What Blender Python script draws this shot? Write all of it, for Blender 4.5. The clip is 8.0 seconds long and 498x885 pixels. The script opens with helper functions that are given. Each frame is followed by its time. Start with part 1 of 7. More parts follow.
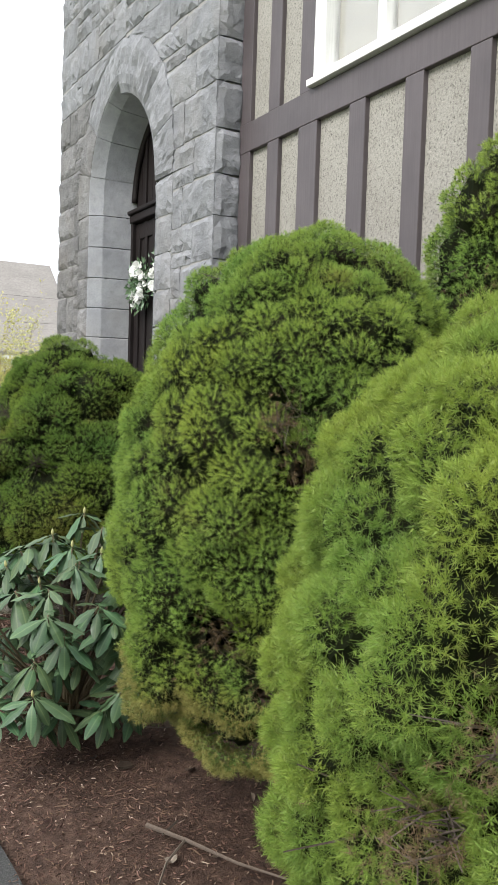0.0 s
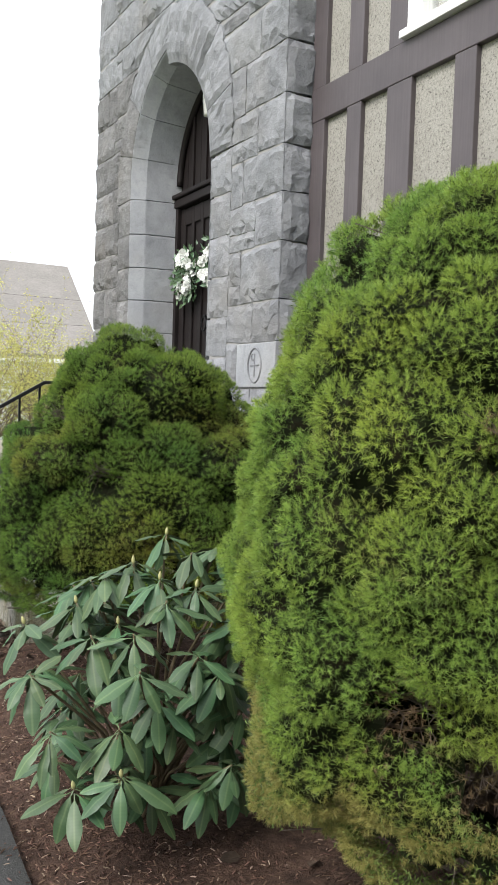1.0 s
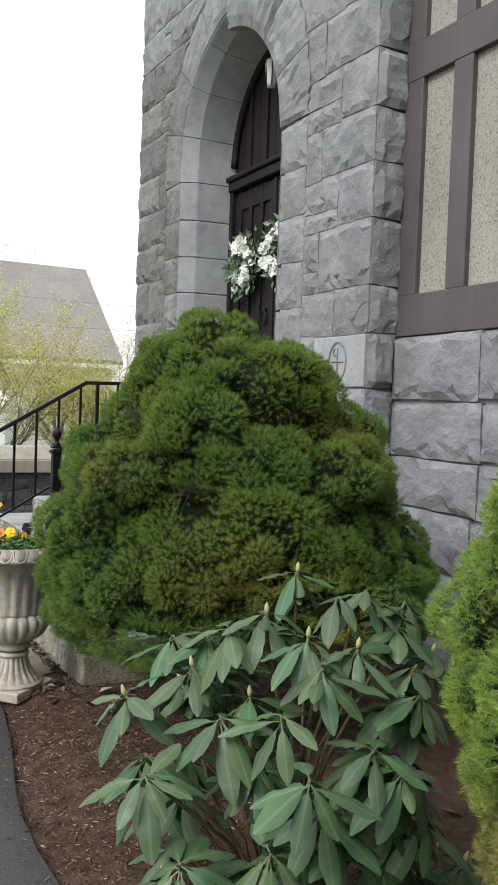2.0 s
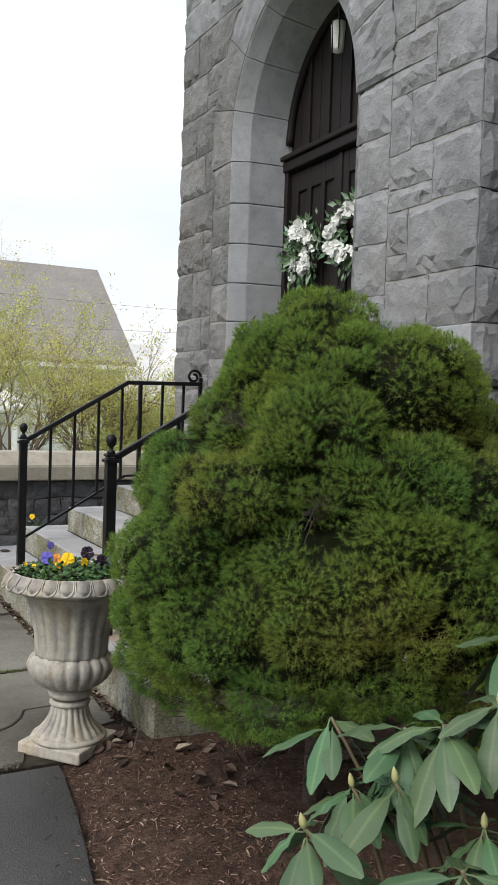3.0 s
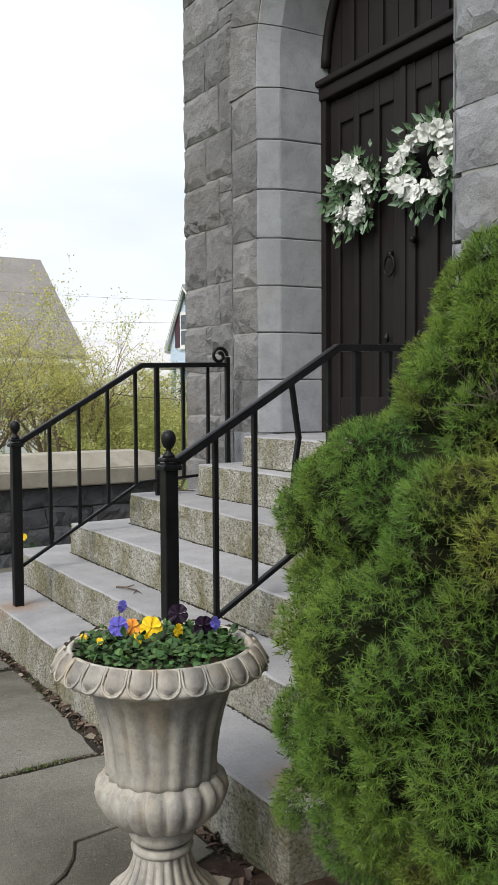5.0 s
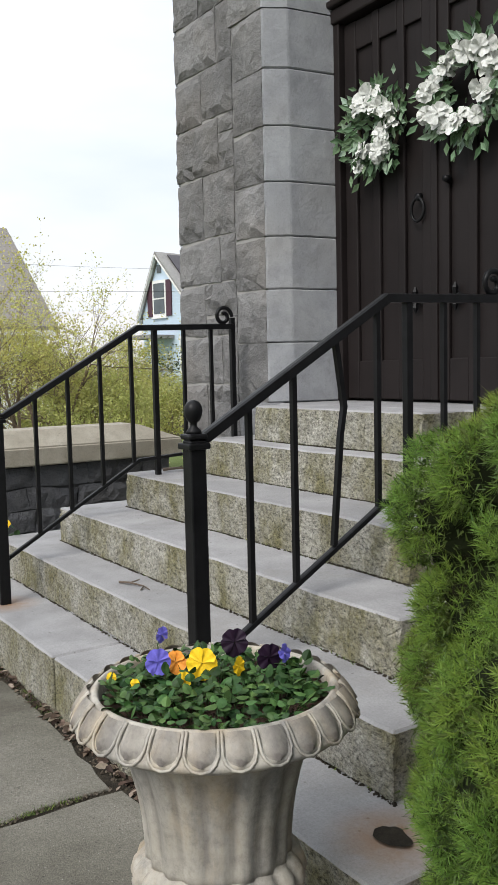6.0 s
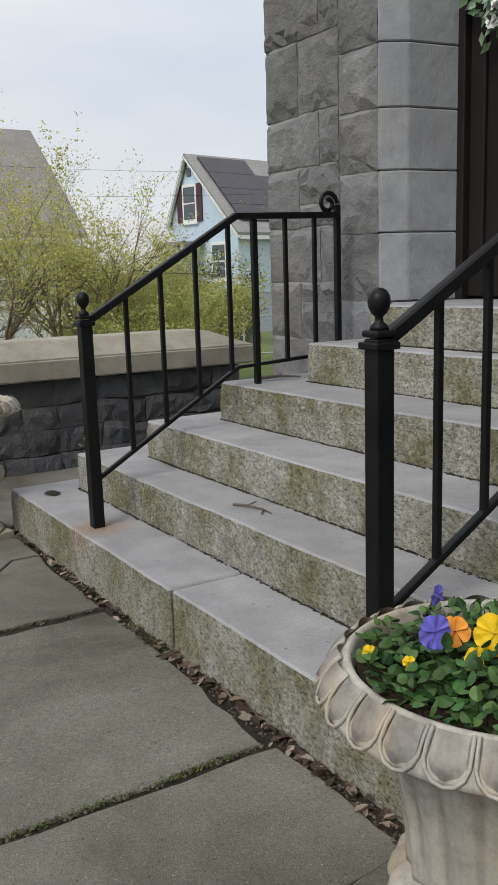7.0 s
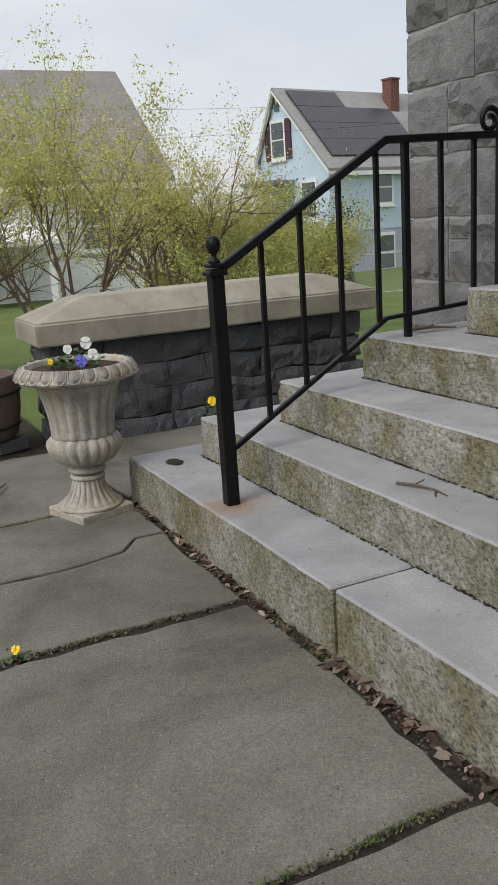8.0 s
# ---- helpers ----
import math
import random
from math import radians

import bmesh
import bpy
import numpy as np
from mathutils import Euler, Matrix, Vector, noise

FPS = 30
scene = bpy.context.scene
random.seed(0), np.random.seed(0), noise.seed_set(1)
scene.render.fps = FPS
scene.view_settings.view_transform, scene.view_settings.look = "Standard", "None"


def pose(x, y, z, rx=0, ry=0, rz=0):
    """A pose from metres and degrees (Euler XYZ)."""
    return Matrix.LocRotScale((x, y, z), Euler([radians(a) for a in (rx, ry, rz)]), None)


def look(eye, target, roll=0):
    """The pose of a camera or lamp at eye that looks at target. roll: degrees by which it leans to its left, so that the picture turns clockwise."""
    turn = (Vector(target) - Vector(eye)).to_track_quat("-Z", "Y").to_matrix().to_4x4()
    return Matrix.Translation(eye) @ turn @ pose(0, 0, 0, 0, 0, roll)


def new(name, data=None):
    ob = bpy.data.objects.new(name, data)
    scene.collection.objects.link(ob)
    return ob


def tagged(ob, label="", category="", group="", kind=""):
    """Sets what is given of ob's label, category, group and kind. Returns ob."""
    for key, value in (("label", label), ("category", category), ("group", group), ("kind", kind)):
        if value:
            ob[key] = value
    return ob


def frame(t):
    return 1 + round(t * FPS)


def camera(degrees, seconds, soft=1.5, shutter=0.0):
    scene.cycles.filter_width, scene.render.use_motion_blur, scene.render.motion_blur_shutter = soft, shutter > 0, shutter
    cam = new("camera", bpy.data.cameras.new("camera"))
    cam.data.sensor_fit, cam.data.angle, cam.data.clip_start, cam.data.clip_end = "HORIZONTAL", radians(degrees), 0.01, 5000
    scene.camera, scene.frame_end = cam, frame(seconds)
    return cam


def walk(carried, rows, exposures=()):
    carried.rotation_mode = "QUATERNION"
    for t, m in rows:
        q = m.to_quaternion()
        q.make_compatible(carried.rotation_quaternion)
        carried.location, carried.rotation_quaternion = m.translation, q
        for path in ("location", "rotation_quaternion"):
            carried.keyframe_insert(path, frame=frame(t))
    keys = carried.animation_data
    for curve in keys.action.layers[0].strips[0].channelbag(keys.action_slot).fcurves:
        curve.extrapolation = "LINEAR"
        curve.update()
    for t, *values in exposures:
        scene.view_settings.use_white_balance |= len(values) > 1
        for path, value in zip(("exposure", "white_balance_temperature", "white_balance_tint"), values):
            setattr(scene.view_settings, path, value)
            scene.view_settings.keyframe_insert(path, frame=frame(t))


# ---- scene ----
cam = camera(32.4, 8.0)
PATH = [
    (0, (0.438, 0.401, 1.426), (1.433, 2.133, 1.326), 1.9),
    (0.5, (0.455, 0.8, 1.413), (1.448, 2.534, 1.313), 1.8),
    (1, (0.446, 1.175, 1.391), (1.416, 2.921, 1.297), 1.9),
    (1.2, (0.438, 1.342, 1.401), (1.409, 3.088, 1.306), 1.9),
    (2.3, (0.437, 2.195, 1.345), (1.378, 3.958, 1.266), 2.1),
    (2.5, (0.405, 2.338, 1.356), (1.348, 4.1, 1.276), 2.1),
    (3, (0.409, 2.715, 1.342), (1.342, 4.482, 1.264), 1.9),
    (3.5, (0.375, 3.049, 1.32), (1.309, 4.815, 1.233), 2.0),
    (4, (0.363, 3.407, 1.324), (1.347, 5.146, 1.242), 1.3),
    (4.5, (0.417, 3.716, 1.319), (1.404, 5.454, 1.234), 1.1),
    (4.7, (0.428, 3.838, 1.315), (1.426, 5.569, 1.221), 0.6),
    (5.8, (0.545, 4.513, 1.266), (1.71, 6.136, 1.17), -1.9),
    (6, (0.563, 4.605, 1.281), (1.659, 6.269, 1.111), -1.3),
    (6.5, (0.515, 4.916, 1.229), (1.571, 6.595, 0.972), -1.2),
    (7, (0.477, 5.196, 1.226), (1.506, 6.87, 0.852), -1.8),
    (7.5, (0.53, 5.483, 1.236), (1.421, 7.212, 0.769), -4.1),
    (8, (0.511, 5.724, 1.23), (1.345, 7.474, 0.736), -3.8),
]
walk(cam, [(t, look(eye, target, roll)) for t, eye, target, roll in PATH],
     exposures=[(0, 1.06), (1, 1.03), (2.5, 0.55), (3, 0.47), (3.5, 0.35), (4, 0.44), (4.7, 0.45), (5.8, 0.48), (6, 0.48), (6.5, 0.06), (7, 0.06), (8, 0.05)])

# ---- daylight: a thin bright overcast with a weak, soft sun ----
world = bpy.data.worlds.new("overcast_sky")
scene.world = world
world.use_nodes = True
wt = world.node_tree
wt.nodes.clear()
SUN_EL, SUN_AZ = 42.0, 250.0
sky = wt.nodes.new("ShaderNodeTexSky")
sky.sky_type, sky.sun_disc = "NISHITA", False
sky.sun_elevation, sky.sun_rotation = radians(SUN_EL), radians(SUN_AZ)
sky.air_density, sky.dust_density, sky.ozone_density = 1.0, 3.0, 1.0
sky_gain = wt.nodes.new("ShaderNodeVectorMath")
sky_gain.operation = "SCALE"
sky_gain.inputs["Scale"].default_value = 0.10
wt.links.new(sky.outputs["Color"], sky_gain.inputs[0])
sky_tc = wt.nodes.new("ShaderNodeTexCoord")
sky_map = wt.nodes.new("ShaderNodeMapping")
sky_map.inputs["Scale"].default_value = (1.0, 1.0, 3.2)
wt.links.new(sky_tc.outputs["Generated"], sky_map.inputs["Vector"])
cloud = wt.nodes.new("ShaderNodeTexNoise")
cloud.inputs["Scale"].default_value, cloud.inputs["Detail"].default_value = 2.1, 5.0
wt.links.new(sky_map.outputs["Vector"], cloud.inputs["Vector"])
cloud_ramp = wt.nodes.new("ShaderNodeValToRGB")
cloud_ramp.color_ramp.elements[0].position, cloud_ramp.color_ramp.elements[0].color = 0.30, (0.72, 0.79, 0.90, 1)
cloud_ramp.color_ramp.elements[1].position, cloud_ramp.color_ramp.elements[1].color = 0.62, (0.93, 0.95, 0.98, 1)
wt.links.new(cloud.outputs["Fac"], cloud_ramp.inputs["Fac"])
cover = wt.nodes.new("ShaderNodeMixRGB")
cover.inputs["Fac"].default_value = 0.88
wt.links.new(sky_gain.outputs["Vector"], cover.inputs["Color1"])
wt.links.new(cloud_ramp.outputs["Color"], cover.inputs["Color2"])
bg = wt.nodes.new("ShaderNodeBackground")
bg.inputs["Strength"].default_value = 0.86
# an overcast dome: brighter overhead than at the horizon
sky_z = wt.nodes.new("ShaderNodeSeparateXYZ")
wt.links.new(sky_tc.outputs["Generated"], sky_z.inputs[0])
dome = wt.nodes.new("ShaderNodeMath")
dome.operation, dome.use_clamp = "MAXIMUM", False
dome.inputs[1].default_value = 0.0
wt.links.new(sky_z.outputs["Z"], dome.inputs[0])
dome_sq = wt.nodes.new("ShaderNodeMath")
dome_sq.operation = "POWER"
dome_sq.inputs[1].default_value = 1.8
wt.links.new(dome.outputs[0], dome_sq.inputs[0])
dome2 = wt.nodes.new("ShaderNodeMath")
dome2.operation = "MULTIPLY_ADD"
dome2.inputs[1].default_value, dome2.inputs[2].default_value = 0.75, 1.0
wt.links.new(dome_sq.outputs[0], dome2.inputs[0])
dome3 = wt.nodes.new("ShaderNodeVectorMath")
dome3.operation = "SCALE"
wt.links.new(cover.outputs["Color"], dome3.inputs[0])
wt.links.new(dome2.outputs[0], dome3.inputs["Scale"])
wt.links.new(dome3.outputs["Vector"], bg.inputs["Color"])
wout = wt.nodes.new("ShaderNodeOutputWorld")
wt.links.new(bg.outputs["Background"], wout.inputs["Surface"])

sun_data = bpy.data.lights.new("sun", "SUN")
sun_data.energy, sun_data.angle, sun_data.color = 1.65, radians(26), (1.0, 0.965, 0.92)
sun = new("sun", sun_data)
sun_dir = Vector((math.sin(radians(SUN_AZ)) * math.cos(radians(SUN_EL)), math.cos(radians(SUN_AZ)) * math.cos(radians(SUN_EL)), math.sin(radians(SUN_EL))))
sun.matrix_world = look(Vector((0, 0, 0)) + sun_dir * 60, (0, 0, 0))

# ---- materials ----
class Nodes:
    """A short way to write a node material."""

    def __init__(self, name):
        self.m = bpy.data.materials.new(name)
        self.m.use_nodes = True
        self.t = self.m.node_tree
        self.t.nodes.clear()
        self.out = self.add("ShaderNodeOutputMaterial")
        self.b = self.add("ShaderNodeBsdfPrincipled")
        self.link(self.b.outputs[0], self.out.inputs["Surface"])
        self.co = self.add("ShaderNodeTexCoord").outputs["Object"]

    def add(self, kind):
        return self.t.nodes.new(kind)

    def link(self, a, b):
        self.t.links.new(a, b)

    def put(self, socket, value):
        if hasattr(value, "node"):
            self.link(value, socket)
        else:
            socket.default_value = value

    def noise(self, scale, detail=4.0, rough=0.6, stretch=None, distort=0.0):
        n = self.add("ShaderNodeTexNoise")
        co = self.co
        if stretch:
            mp = self.add("ShaderNodeMapping")
            mp.inputs["Scale"].default_value = stretch
            self.link(co, mp.inputs["Vector"])
            co = mp.outputs[0]
        self.link(co, n.inputs["Vector"])
        n.inputs["Scale"].default_value, n.inputs["Detail"].default_value = scale, detail
        n.inputs["Roughness"].default_value, n.inputs["Distortion"].default_value = rough, distort
        return n.outputs["Fac"]

    def cells(self, scale, feature="F1"):
        n = self.add("ShaderNodeTexVoronoi")
        n.feature = feature
        self.link(self.co, n.inputs["Vector"])
        n.inputs["Scale"].default_value = scale
        return n.outputs["Distance"]

    def ramp(self, fac, stops):
        r = self.add("ShaderNodeValToRGB")
        while len(r.color_ramp.elements) < len(stops):
            r.color_ramp.elements.new(0.5)
        for e, (p, c) in zip(r.color_ramp.elements, stops):
            e.position, e.color = p, (c, c, c, 1) if not hasattr(c, "__len__") else (*c, 1)
        self.put(r.inputs["Fac"], fac)
        return r.outputs["Color"]

    def mix(self, fac, a, b, kind="MIX"):
        n = self.add("ShaderNodeMixRGB")
        n.blend_type = kind
        self.put(n.inputs["Fac"], fac)
        for s, v in ((n.inputs["Color1"], a), (n.inputs["Color2"], b)):
            self.put(s, v if hasattr(v, "node") else (*v, 1))
        return n.outputs["Color"]

    def calc(self, op, a, b=0.0, clamp=False):
        n = self.add("ShaderNodeMath")
        n.operation, n.use_clamp = op, clamp
        self.put(n.inputs[0], a)
        self.put(n.inputs[1], b)
        return n.outputs[0]

    def axis(self, which, source="co"):
        n = self.add("ShaderNodeSeparateXYZ")
        self.link(self.co if source == "co" else self.add("ShaderNodeNewGeometry").outputs["Normal"], n.inputs[0])
        return n.outputs[which]

    def near(self, place, radius):
        n = self.add("ShaderNodeVectorMath")
        n.operation = "DISTANCE"
        self.link(self.co, n.inputs[0])
        n.inputs[1].default_value = place
        return self.ramp(self.calc("DIVIDE", n.outputs["Value"], radius), [(0.0, 1.0), (1.0, 0.0)])

    def vary(self, color, value=0.12, hue=0.0, island=False):
        """Piece by piece: brighter or darker, and a turn of the hue."""
        rnd = self.add("ShaderNodeNewGeometry").outputs["Random Per Island"] if island else self.add("ShaderNodeObjectInfo").outputs["Random"]
        h = self.add("ShaderNodeHueSaturation")
        self.put(h.inputs["Value"], self.calc("ADD", self.calc("MULTIPLY", rnd, 2 * value), 1 - value))
        if hue:
            r2 = self.calc("FRACT", self.calc("MULTIPLY", rnd, 7.31))
            self.put(h.inputs["Hue"], self.calc("ADD", self.calc("MULTIPLY", r2, 2 * hue), 0.5 - hue))
        self.link(color, h.inputs["Color"])
        return h.outputs["Color"]

    def bump(self, height, strength, distance=0.01):
        n = self.add("ShaderNodeBump")
        n.inputs["Strength"].default_value, n.inputs["Distance"].default_value = strength, distance
        if self.b.inputs["Normal"].links:
            self.link(self.b.inputs["Normal"].links[0].from_socket, n.inputs["Normal"])
        self.put(n.inputs["Height"], height)
        self.link(n.outputs[0], self.b.inputs["Normal"])
        return self

    def done(self, color, rough=0.7, metal=0.0, spec=0.5):
        self.put(self.b.inputs["Base Color"], color if hasattr(color, "node") else (*color, 1))
        self.put(self.b.inputs["Roughness"], rough)
        self.b.inputs["Metallic"].default_value = metal
        self.b.inputs["Specular IOR Level"].default_value = spec
        return self.m


def granite(name, dark, light, stain, rough_bump, speck=260, tint=0.10):
    n = Nodes(name)
    base = n.ramp(n.noise(3.5, 5, 0.65), [(0.3, dark), (0.7, light)])
    base = n.mix(n.ramp(n.noise(1.3, 3), [(0.5, 0.0), (0.72, 0.55)]), base, stain)
    base = n.mix(n.ramp(n.noise(11, 6, 0.75), [(0.5, 0.0), (0.72, 0.5)]), base, tuple(0.62 * v for v in dark))
    sp = n.ramp(n.noise(speck, 2, 0.7), [(0.32, 0.45), (0.46, 1.0), (0.62, 1.05), (0.74, 1.35)])
    base = n.mix(0.75, base, sp, "MULTIPLY")
    base = n.vary(base, tint, 0.01)
    n.bump(n.noise(14, 6, 0.65), rough_bump, 0.03).bump(n.noise(70, 4, 0.7), rough_bump * 0.7, 0.008).bump(n.noise(speck, 2), 0.25, 0.002)
    return n.done(base, 0.85, 0, 0.3)


M_ASHLAR = granite("rock_faced_granite", (0.170, 0.174, 0.184), (0.292, 0.297, 0.310), (0.215, 0.20, 0.18), 0.6, 230, 0.10)
# darker, browner, rougher copy of the ashlar granite, for stones beyond the doorway
M_ASHLAR_DARKER = granite("darker_brown_granite", (0.128, 0.126, 0.126), (0.240, 0.236, 0.233), (0.16, 0.138, 0.112), 0.85, 190, 0.14)
M_DRESSED = granite("dressed_granite", (0.255, 0.262, 0.278), (0.365, 0.373, 0.388), (0.29, 0.28, 0.262), 0.3, 300, 0.06)
M_MORTAR = Nodes("grey_mortar").bump(0.5, 0.0).done((0.29, 0.283, 0.272), 0.95)


def step_stone():
    n = Nodes("weathered_step_granite")
    up = n.ramp(n.axis(2, "normal"), [(0.35, 0.0), (0.6, 1.0)])
    top = n.ramp(n.noise(5, 5, 0.6), [(0.3, (0.25, 0.246, 0.247)), (0.7, (0.35, 0.345, 0.346))])
    face = n.ramp(n.noise(9, 5, 0.7), [(0.3, (0.285, 0.272, 0.225)), (0.7, (0.44, 0.425, 0.375))])
    moss = n.ramp(n.noise(3.6, 6, 0.75, (1, 1, 0.6)), [(0.42, 0.0), (0.62, 0.85)])
    face = n.mix(moss, face, (0.165, 0.150, 0.062))
    speck = n.ramp(n.noise(62, 6, 0.85, (1, 1, 1.6)), [(0.37, 0.10), (0.46, 0.72), (0.54, 1.12), (0.66, 1.65)])
    face = n.mix(0.95, face, speck, "MULTIPLY")
    top = n.mix(0.5, top, n.ramp(n.noise(170, 4, 0.8), [(0.3, 0.5), (0.5, 1.0), (0.72, 1.35)]), "MULTIPLY")
    top = n.mix(n.ramp(n.cells(16), [(0.04, 0.7), (0.09, 0.0)]), top, (0.09, 0.085, 0.075))
    top = n.mix(n.ramp(n.noise(2.2, 6, 0.7), [(0.55, 0.0), (0.75, 0.45)]), top, (0.225, 0.205, 0.165))
    c = n.mix(up, face, top)
    for place in ((1.76, 8.51, 0.215), (1.76, 6.68, 0.215), (1.84, 5.99, 0.215)):
        rust = n.calc("MULTIPLY", n.near(place, 0.17), n.ramp(n.noise(25, 4), [(0.3, 0.5), (0.6, 1.0)]))
        c = n.mix(rust, c, (0.26, 0.145, 0.065))
    n.bump(n.mix(up, n.noise(62, 6, 0.85, (1, 1, 1.6)), (0.5, 0.5, 0.5)), 0.7, 0.022).bump(n.noise(120, 3), 0.25, 0.004)
    return n.done(n.vary(c, 0.05), 0.82, 0, 0.3)


M_STEP = step_stone()


def concrete():
    n = Nodes("old_concrete_paving")
    c = n.ramp(n.noise(1.25, 6, 0.6, distort=0.5), [(0.32, (0.080, 0.073, 0.057)), (0.47, (0.140, 0.132, 0.107)), (0.66, (0.205, 0.194, 0.164))])
    c = n.mix(n.ramp(n.noise(5.5, 6, 0.75), [(0.45, 0.0), (0.70, 0.30)]), c, (0.078, 0.073, 0.058))
    c = n.mix(0.6, c, n.ramp(n.noise(75, 6, 0.85), [(0.30, 0.45), (0.45, 0.88), (0.55, 1.08), (0.72, 1.55)]), "MULTIPLY")
    c = n.mix(0.6, c, n.ramp(n.noise(190, 3, 0.8), [(0.3, 0.45), (0.5, 1.0), (0.75, 1.6)]), "MULTIPLY")
    c = n.mix(n.ramp(n.cells(46), [(0.05, 0.85), (0.11, 0.0)]), c, (0.36, 0.35, 0.32))
    c = n.mix(n.ramp(n.cells(29), [(0.05, 0.8), (0.11, 0.0)]), c, (0.045, 0.042, 0.036))
    c = n.mix(n.ramp(n.noise(0.9, 5, 0.7), [(0.55, 0.0), (0.74, 0.55)]), c, (0.066, 0.064, 0.043))
    n.bump(n.noise(22, 5, 0.7), 0.35, 0.01).bump(n.noise(55, 5, 0.8), 0.5, 0.006).bump(n.noise(220, 3), 0.4, 0.003)
    return n.done(n.vary(c, 0.08), 0.88, 0, 0.25)


M_CONCRETE = concrete()


def asphalt():
    n = Nodes("asphalt")
    c = n.ramp(n.noise(1.2, 5), [(0.3, (0.104, 0.102, 0.097)), (0.7, (0.156, 0.153, 0.146))])
    c = n.mix(0.8, c, n.ramp(n.cells(210), [(0.1, 1.6), (0.4, 0.9), (0.8, 0.6)]), "MULTIPLY")
    n.bump(n.cells(190), 0.5, 0.004)
    return n.done(c, 0.85, 0, 0.35)


M_ASPHALT = asphalt()


def soil(name, c1, c2, c3):
    n = Nodes(name)
    c = n.ramp(n.noise(16, 7, 0.75), [(0.3, c1), (0.55, c2), (0.78, c3)])
    n.bump(n.noise(40, 6, 0.75), 0.9, 0.03)
    return n.done(c, 0.95, 0, 0.2)


M_SOIL = soil("bark_mulch_bed", (0.030, 0.018, 0.013), (0.096, 0.059, 0.043), (0.180, 0.118, 0.086))
# joint dirt and bare soil; also the painted shade of socket holes and riser feet
M_DIRT_SHADE = soil("dirt_and_shade", (0.018, 0.015, 0.011), (0.05, 0.042, 0.03), (0.085, 0.07, 0.05))


def island_mat(name, stops, rough=0.9, hue=0.015, value=0.25, spec=0.25):
    n = Nodes(name)
    rnd = n.add("ShaderNodeNewGeometry").outputs["Random Per Island"]
    c = n.mix(0.5, n.ramp(rnd, stops), n.ramp(n.noise(90, 4), [(0.3, 0.6), (0.7, 1.3)]), "MULTIPLY")
    return n.done(n.vary(c, value, hue, True), rough, 0, spec)


M_CHIPS = island_mat("bark_chips", [(0.0, (0.04, 0.022, 0.016)), (0.5, (0.11, 0.064, 0.045)), (0.9, (0.15, 0.095, 0.068)), (1.0, (0.30, 0.235, 0.18))])
M_LITTER = island_mat("dry_leaves", [(0.0, (0.05, 0.034, 0.026)), (0.5, (0.125, 0.086, 0.064)), (1.0, (0.26, 0.215, 0.17))])
M_TWIG = island_mat("dry_twigs", [(0.0, (0.06, 0.048, 0.038)), (1.0, (0.16, 0.128, 0.098))])
M_MOSS = island_mat("joint_weeds", [(0.0, (0.05, 0.075, 0.02)), (1.0, (0.14, 0.19, 0.05))], 0.9, 0.02)


def leafy(name, stops, patch, patch_amount, rough=0.55, through_light=0.25, big=2.2, island_value=0.22, spec=0.35, browned=None):
    """Foliage: colour by large and small noise, each leaf a little different, some light through it."""
    n = Nodes(name)
    c = n.ramp(n.noise(big, 3, 0.6), stops)
    c = n.mix(n.ramp(n.noise(big * 0.9, 3, 0.6, (1, 1, 1.3), 0.3), [(1 - patch_amount - 0.08, 0.0), (1 - patch_amount + 0.10, 0.85)]), c, patch)
    if browned:
        tan, full, none = browned
        low = n.ramp(n.calc("ADD", n.axis(2), n.calc("MULTIPLY", n.noise(3.0, 3), 0.7)), [(full, 0.8), (none, 0.0)])
        c = n.mix(low, c, tan)
    c = n.vary(c, island_value, 0.012, True)
    n.done(c, rough, 0, spec)
    tr = n.add("ShaderNodeBsdfTranslucent")
    n.link(c, tr.inputs["Color"])
    mx = n.add("ShaderNodeMixShader")
    mx.inputs["Fac"].default_value = through_light
    n.link(n.b.outputs[0], mx.inputs[1])
    n.link(tr.outputs[0], mx.inputs[2])
    n.link(mx.outputs[0], n.out.inputs["Surface"])
    return n.m


M_NEEDLE_BRIGHT = leafy("fresh_spruce_needles", [(0.3, (0.175, 0.295, 0.058)), (0.7, (0.30, 0.37, 0.06))], (0.30, 0.24, 0.075), 0.28)
M_NEEDLE_MID = leafy("spruce_needles", [(0.3, (0.17, 0.31, 0.065)), (0.7, (0.34, 0.42, 0.068))], (0.29, 0.26, 0.075), 0.30, browned=((0.30, 0.245, 0.085), 0.92, 1.2))
M_NEEDLE_DARK = leafy("dark_spruce_needles", [(0.3, (0.105, 0.225, 0.042)), (0.7, (0.22, 0.30, 0.042))], (0.27, 0.24, 0.045), 0.36)
# darker copies of the needle colours, with the shade under the shoots put in
M_UNDER_BRIGHT = leafy("shaded_fresh_spruce_needles", [(0.3, (0.115, 0.185, 0.038)), (0.7, (0.19, 0.235, 0.04))], (0.18, 0.145, 0.05), 0.28, 0.7, 0.15)
M_UNDER_MID = leafy("shaded_spruce_needles", [(0.3, (0.07, 0.13, 0.028)), (0.7, (0.13, 0.165, 0.03))], (0.15, 0.115, 0.036), 0.36, 0.7, 0.1)
M_UNDER_DARK = leafy("shaded_dark_spruce_needles", [(0.3, (0.038, 0.08, 0.017)), (0.7, (0.075, 0.102, 0.016))], (0.125, 0.10, 0.022), 0.40, 0.7, 0.1)
M_NEEDLE_DRY = leafy("dry_spruce_needles", [(0.3, (0.13, 0.09, 0.05)), (0.7, (0.20, 0.13, 0.065))], (0.10, 0.13, 0.03), 0.34)
